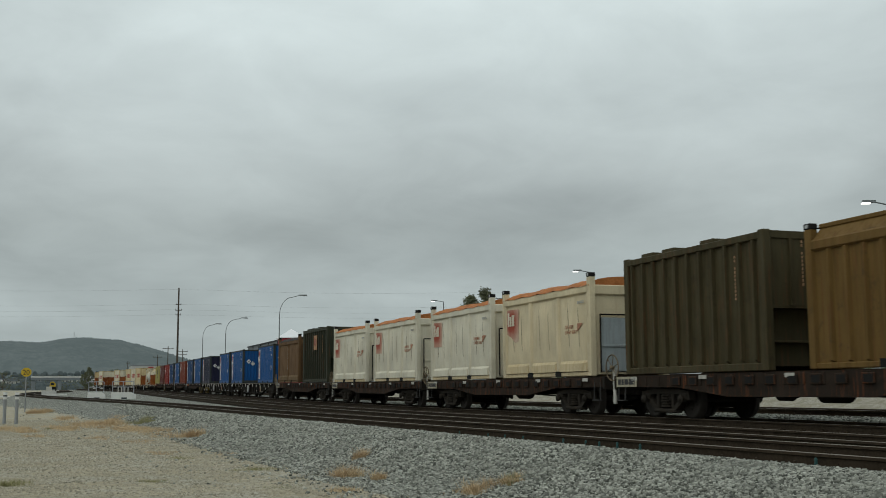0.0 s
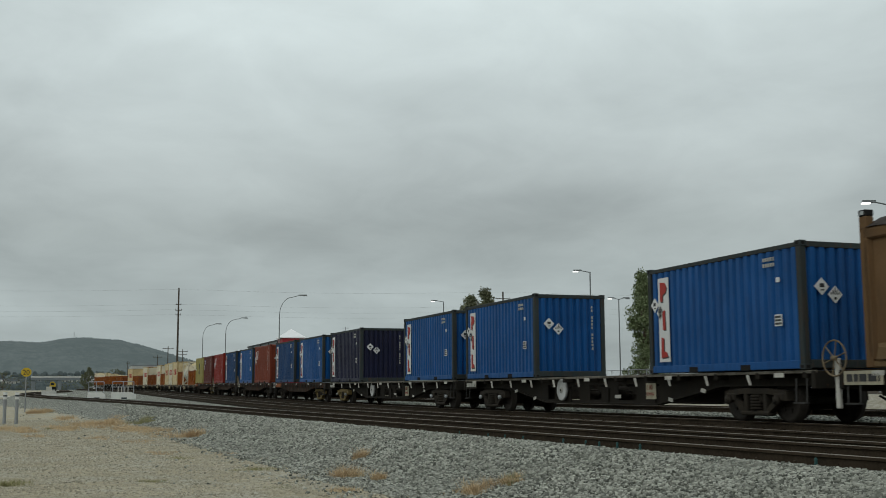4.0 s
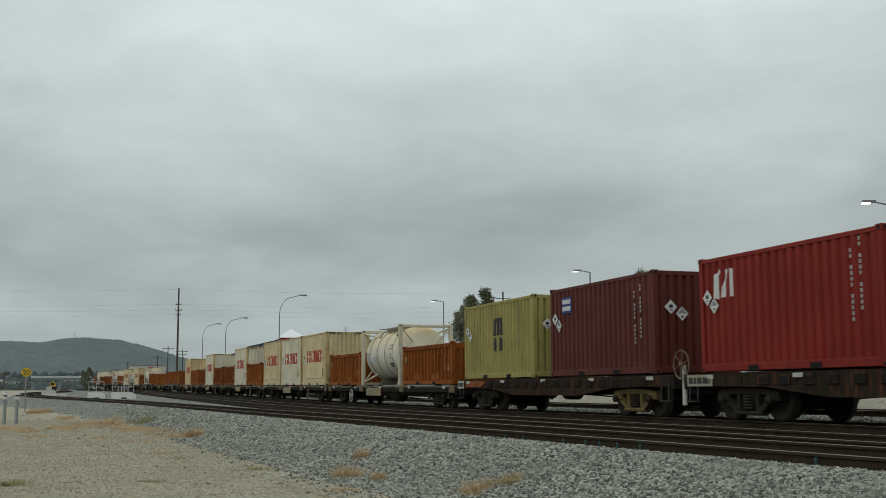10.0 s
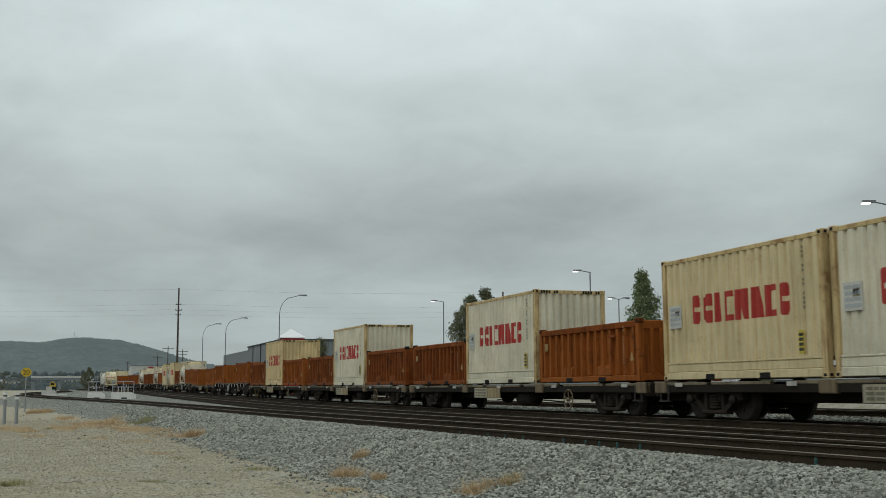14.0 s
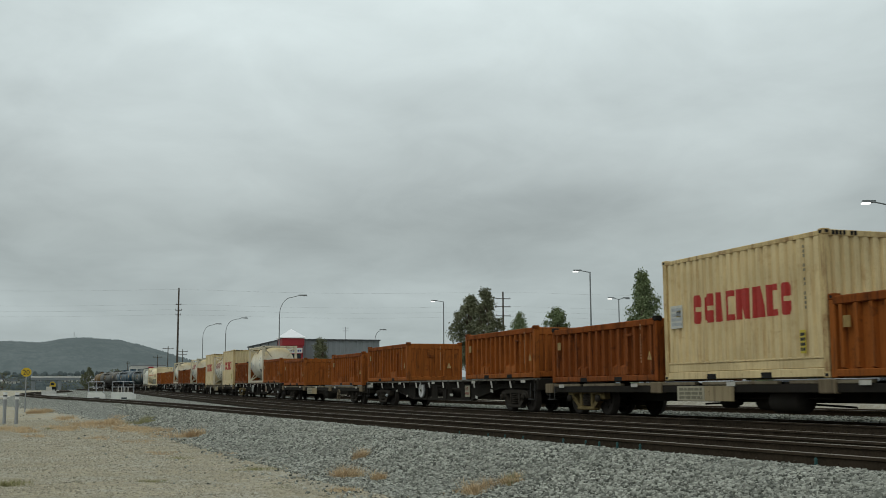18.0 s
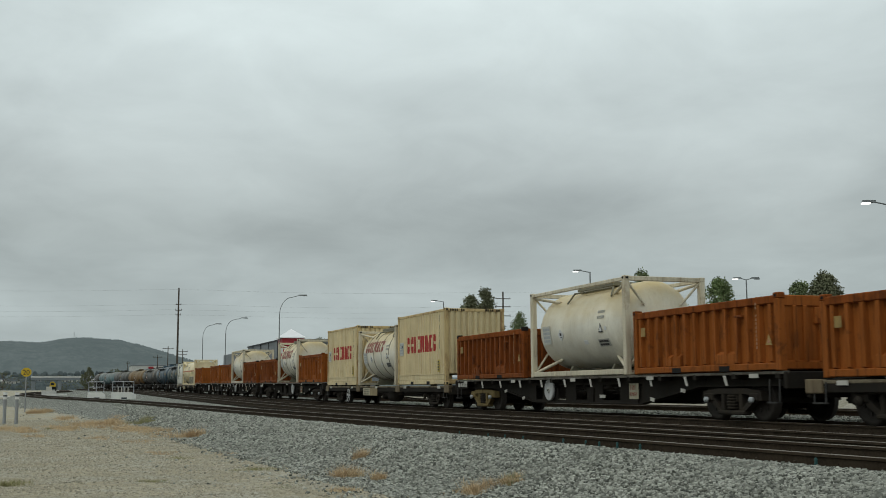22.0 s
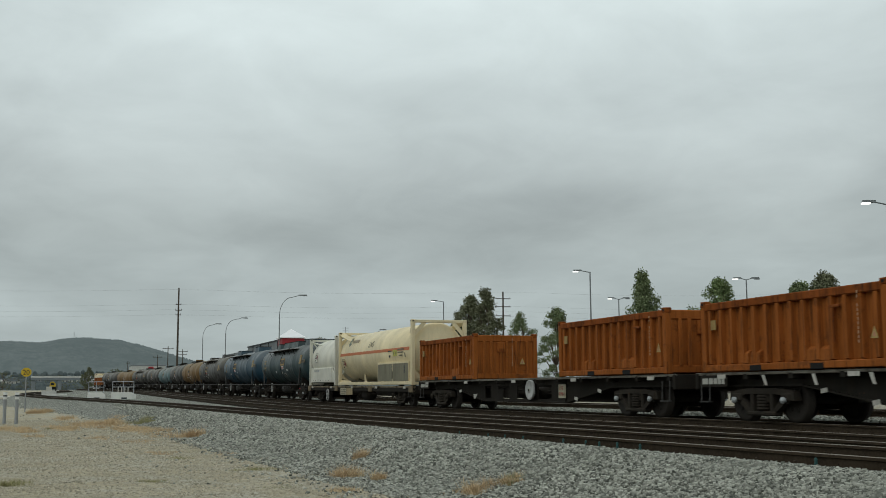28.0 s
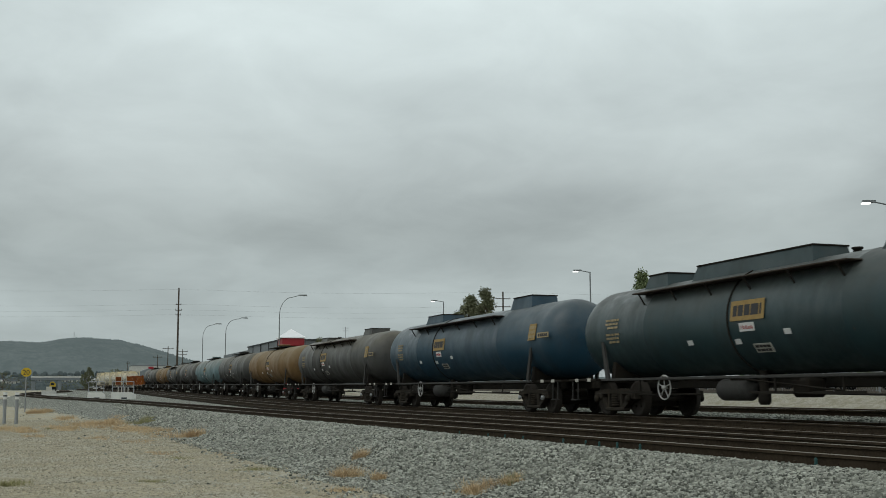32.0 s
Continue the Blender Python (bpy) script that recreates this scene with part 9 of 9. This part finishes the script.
def motions():
    """The train rolls by along the running line; the wheels turn while they pass near the camera."""
    for ob, s, z, half in RIDES:
        walk(ob, [(k * 0.5, on_line(s + gone(k * 0.5), z, half)) for k in range(65)])
    for w, mid in TRAIN:
        wheels = [c for c in w.children if c.name.startswith("wheelset")]
        near = [f for f in range(0, 961) if -62.0 < mid + gone(f / 30.0) < 6.0]
        for c in wheels:
            p = c.matrix_basis.translation.copy()
            rows = []
            if near:
                s0 = gone(near[0] / 30.0)
                if near[0] > 0:
                    rows.append((0.0, pose(p.x, p.y, p.z)))
                for f in near:
                    a = math.degrees((gone(f / 30.0) - s0) / WHEEL_R)
                    rows.append((f / 30.0, pose(p.x, p.y, p.z, 0, a, 0)))
                if near[-1] < 960:
                    rows.append((32.0, rows[-1][1]))
            else:
                rows = [(0.0, pose(p.x, p.y, p.z)), (32.0, pose(p.x, p.y, p.z))]
            walk(c, rows)
# ---------------------------------------------------------------- loose ballast and dry grass
def scatter(name, label, cat, mat, pts, sizes, seed):
    """Many small angular stones in one mesh."""
    g = np.random.default_rng(seed)
    n = len(pts)
    cube = np.array([(-1, -1, -1), (1, -1, -1), (1, 1, -1), (-1, 1, -1), (-1, -1, 1), (1, -1, 1), (1, 1, 1), (-1, 1, 1)], float)
    v = cube[None] * g.uniform(0.28, 1.1, (n, 8, 3))
    ang = g.uniform(0, 2 * np.pi, n)
    tilt = g.uniform(-1.1, 1.1, n)
    c, s_ = np.cos(ang)[:, None], np.sin(ang)[:, None]
    ct, st = np.cos(tilt)[:, None], np.sin(tilt)[:, None]
    x, y, z = v[..., 0], v[..., 1] * 0.85, v[..., 2] * 0.75
    y, z = y * ct - z * st, y * st + z * ct
    x, y = x * c - y * s_, x * s_ + y * c
    v = np.stack([x, y, z], -1) * sizes[:, None, None] + pts[:, None, :]
    faces = np.array([(0, 3, 2, 1), (4, 5, 6, 7), (0, 1, 5, 4), (1, 2, 6, 5), (2, 3, 7, 6), (3, 0, 4, 7)])
    f = (faces[None] + 8 * np.arange(n)[:, None, None]).reshape(-1)
    me = bpy.data.meshes.new(name)
    me.vertices.add(n * 8)
    me.vertices.foreach_set("co", v.reshape(-1))
    me.loops.add(n * 24)
    me.loops.foreach_set("vertex_index", f.astype(np.int32))
    me.polygons.add(n * 6)
    me.polygons.foreach_set("loop_start", np.arange(0, n * 24, 4, dtype=np.int32))
    me.materials.append(mat)
    me.update(calc_edges=True)
    me.validate()
    return tagged(new(name, me), label, cat, "", "stuff")


g = np.random.default_rng(5)
n = 170000
sx = -6.0 - 94.0 * g.random(n) ** 2.0
sd = np.where(g.random(n) < 0.80, -0.13 - 3.2 * g.random(n), -0.13 - 5.7 * g.random(n))
keep = np.array([near_line(x) + d > 3.3 + g.random() * 2.6 or g.random() < 0.015 for x, d in zip(sx, sd)])
sx, sd = sx[keep], sd[keep]
n = len(sx)
pts = np.array([(x, near_line(x) + d, ground_z(x, near_line(x) + d) + 0.008) for x, d in zip(sx, sd)])
scatter("ballast_stones", "loose angular grey ballast stones on the shoulder", "gravel", M["stone"], pts, g.uniform(0.014, 0.033, n) * (1 + np.clip((-sx - 14) / 40, 0, 0.5)), 8)
n = 42000
sx = -9.0 - 50.0 * g.random(n) ** 1.4
sd = -2.6 - 8.0 * g.random(n)
pts = np.array([(x, near_line(x) + d, ground_z(x, near_line(x) + d) + 0.003) for x, d in zip(sx, sd)])
scatter("dirt_pebbles", "scattered pebbles on sandy dirt", "pebbles", M["dirt_stone"], pts, g.uniform(0.006, 0.020, n) * (1 + np.clip((-sx - 18) / 30, 0, 0.6)), 9)
n = 16000
sx = -10.0 - 50.0 * g.random(n)
sd = g.uniform(0.95, 3.42, n)
pts = np.array([(x, centre(x, d), ground_z(x, centre(x, d)) + 0.005) for x, d in zip(sx, sd)])
scatter("bed_stones", "pale ballast stones between the running line and the far line", "gravel", M["stone"], pts, g.uniform(0.025, 0.05, n), 10)


def tufts(name, label, mat, places, seed):
    rnd = random.Random(seed)
    vs, fs = [], []
    for x, y, r, h, k in places:
        z = ground_z(x, y) - 0.01
        for i in range(k):
            a, q = rnd.uniform(0, 2 * math.pi), r * math.sqrt(rnd.random())
            bx_, by_ = x + q * math.cos(a), y + q * math.sin(a)
            ln = h * rnd.uniform(0.45, 1.0)
            lean = ln * rnd.uniform(0.2, 1.5)
            b = rnd.uniform(0, 2 * math.pi)
            w = rnd.uniform(0.0014, 0.0034) * (1 + max(0.0, -x - 20) / 30)
            o = len(vs)
            dx, dy = math.cos(b), math.sin(b)
            vs += [(bx_ - dy * w, by_ + dx * w, z), (bx_ + dy * w, by_ - dx * w, z), (bx_ + dx * lean * 0.5 + dy * w * 0.7, by_ + dy * lean * 0.5 - dx * w * 0.7, z + ln * 0.6), (bx_ + dx * lean * 0.5 - dy * w * 0.7, by_ + dy * lean * 0.5 + dx * w * 0.7, z + ln * 0.6), (bx_ + dx * lean, by_ + dy * lean, z + ln)]
            fs += [(o, o + 1, o + 2, o + 3), (o + 3, o + 2, o + 4)]
    me = bpy.data.meshes.new(name)
    me.from_pydata(vs, [], fs)
    me.materials.append(mat)
    return tagged(new(name, me), label, "grass", "", "stuff")


def patches(spots, seed):
    """Tufts spread over a few patches: middle, half sizes, number, height."""
    rnd = random.Random(seed)
    out = []
    for x, y, rx, ry, n, h in spots:
        for i in range(n * 3):
            px, py = x + rnd.gauss(0, rx * 0.62), y + rnd.gauss(0, ry * 0.62)
            out.append((px, py, rnd.uniform(0.3, 1.0) * min(ry, 0.45), h * rnd.choice((0.25, 0.4, 0.55, 0.7, 1.0)) * rnd.uniform(0.8, 1.1), rnd.randint(35, 90)))
    return out


DRY = ((-45.9, 0.45, 2.0, 0.5, 8, 0.22), (-48.9, 1.4, 2.5, 0.6, 12, 0.25), (-50.6, 2.3, 2.5, 0.6, 12, 0.28), (-44.8, 2.9, 2.2, 0.6, 12, 0.28), (-41.5, 3.5, 1.8, 0.5, 10, 0.26), (-37.8, 3.6, 1.2, 0.4, 6, 0.20),
       (-35.6, 4.1, 0.5, 0.25, 9, 0.42), (-46.8, -1.5, 2.0, 0.6, 9, 0.25), (-43.6, -0.85, 1.5, 0.45, 7, 0.20), (-38.3, -0.5, 1.0, 0.3, 4, 0.15), (-72.8, -0.9, 0.8, 0.35, 6, 0.50), (-75.4, -0.3, 0.8, 0.3, 5, 0.45),
       (-26.4, 3.95, 0.4, 0.35, 5, 0.08), (-27.4, 2.5, 0.5, 0.3, 4, 0.08), (-55.0, 3.0, 2.0, 0.5, 6, 0.22), (-59.6, 0.8, 3.0, 0.6, 5, 0.25), (-37.5, 1.4, 1.0, 0.4, 5, 0.10), (-34.0, 2.4, 1.0, 0.4, 5, 0.10),
       (-20.7, 5.6, 0.15, 0.12, 7, 0.26), (-18.6, 4.8, 0.25, 0.2, 9, 0.28), (-17.7, 5.1, 0.12, 0.1, 6, 0.22), (-14.2, 5.9, 0.14, 0.12, 4, 0.16), (-14.4, 5.5, 0.22, 0.18, 9, 0.20), (-16.0, 4.1, 0.25, 0.2, 4, 0.10))
WEED = ((-25.1, 2.8, 0.4, 0.25, 4, 0.09), (-19.2, 1.66, 0.25, 0.2, 4, 0.09), (-19.2, -0.55, 0.3, 0.22, 6, 0.14), (-20.8, 3.7, 0.35, 0.3, 5, 0.09), (-49.8, 3.85, 0.8, 0.35, 6, 0.30), (-46.1, 0.0, 0.4, 0.15, 3, 0.12), (-14.2, 5.9, 0.12, 0.1, 3, 0.14), (-17.3, 3.4, 0.3, 0.25, 3, 0.06))
tufts("dry_grass", "dry straw-coloured grass tufts on sandy dirt", M["straw"], patches(DRY, 3), 3)
tufts("green_grass", "sparse olive green weeds on sandy dirt", M["grass_green"], patches(WEED, 4), 4)

motions()
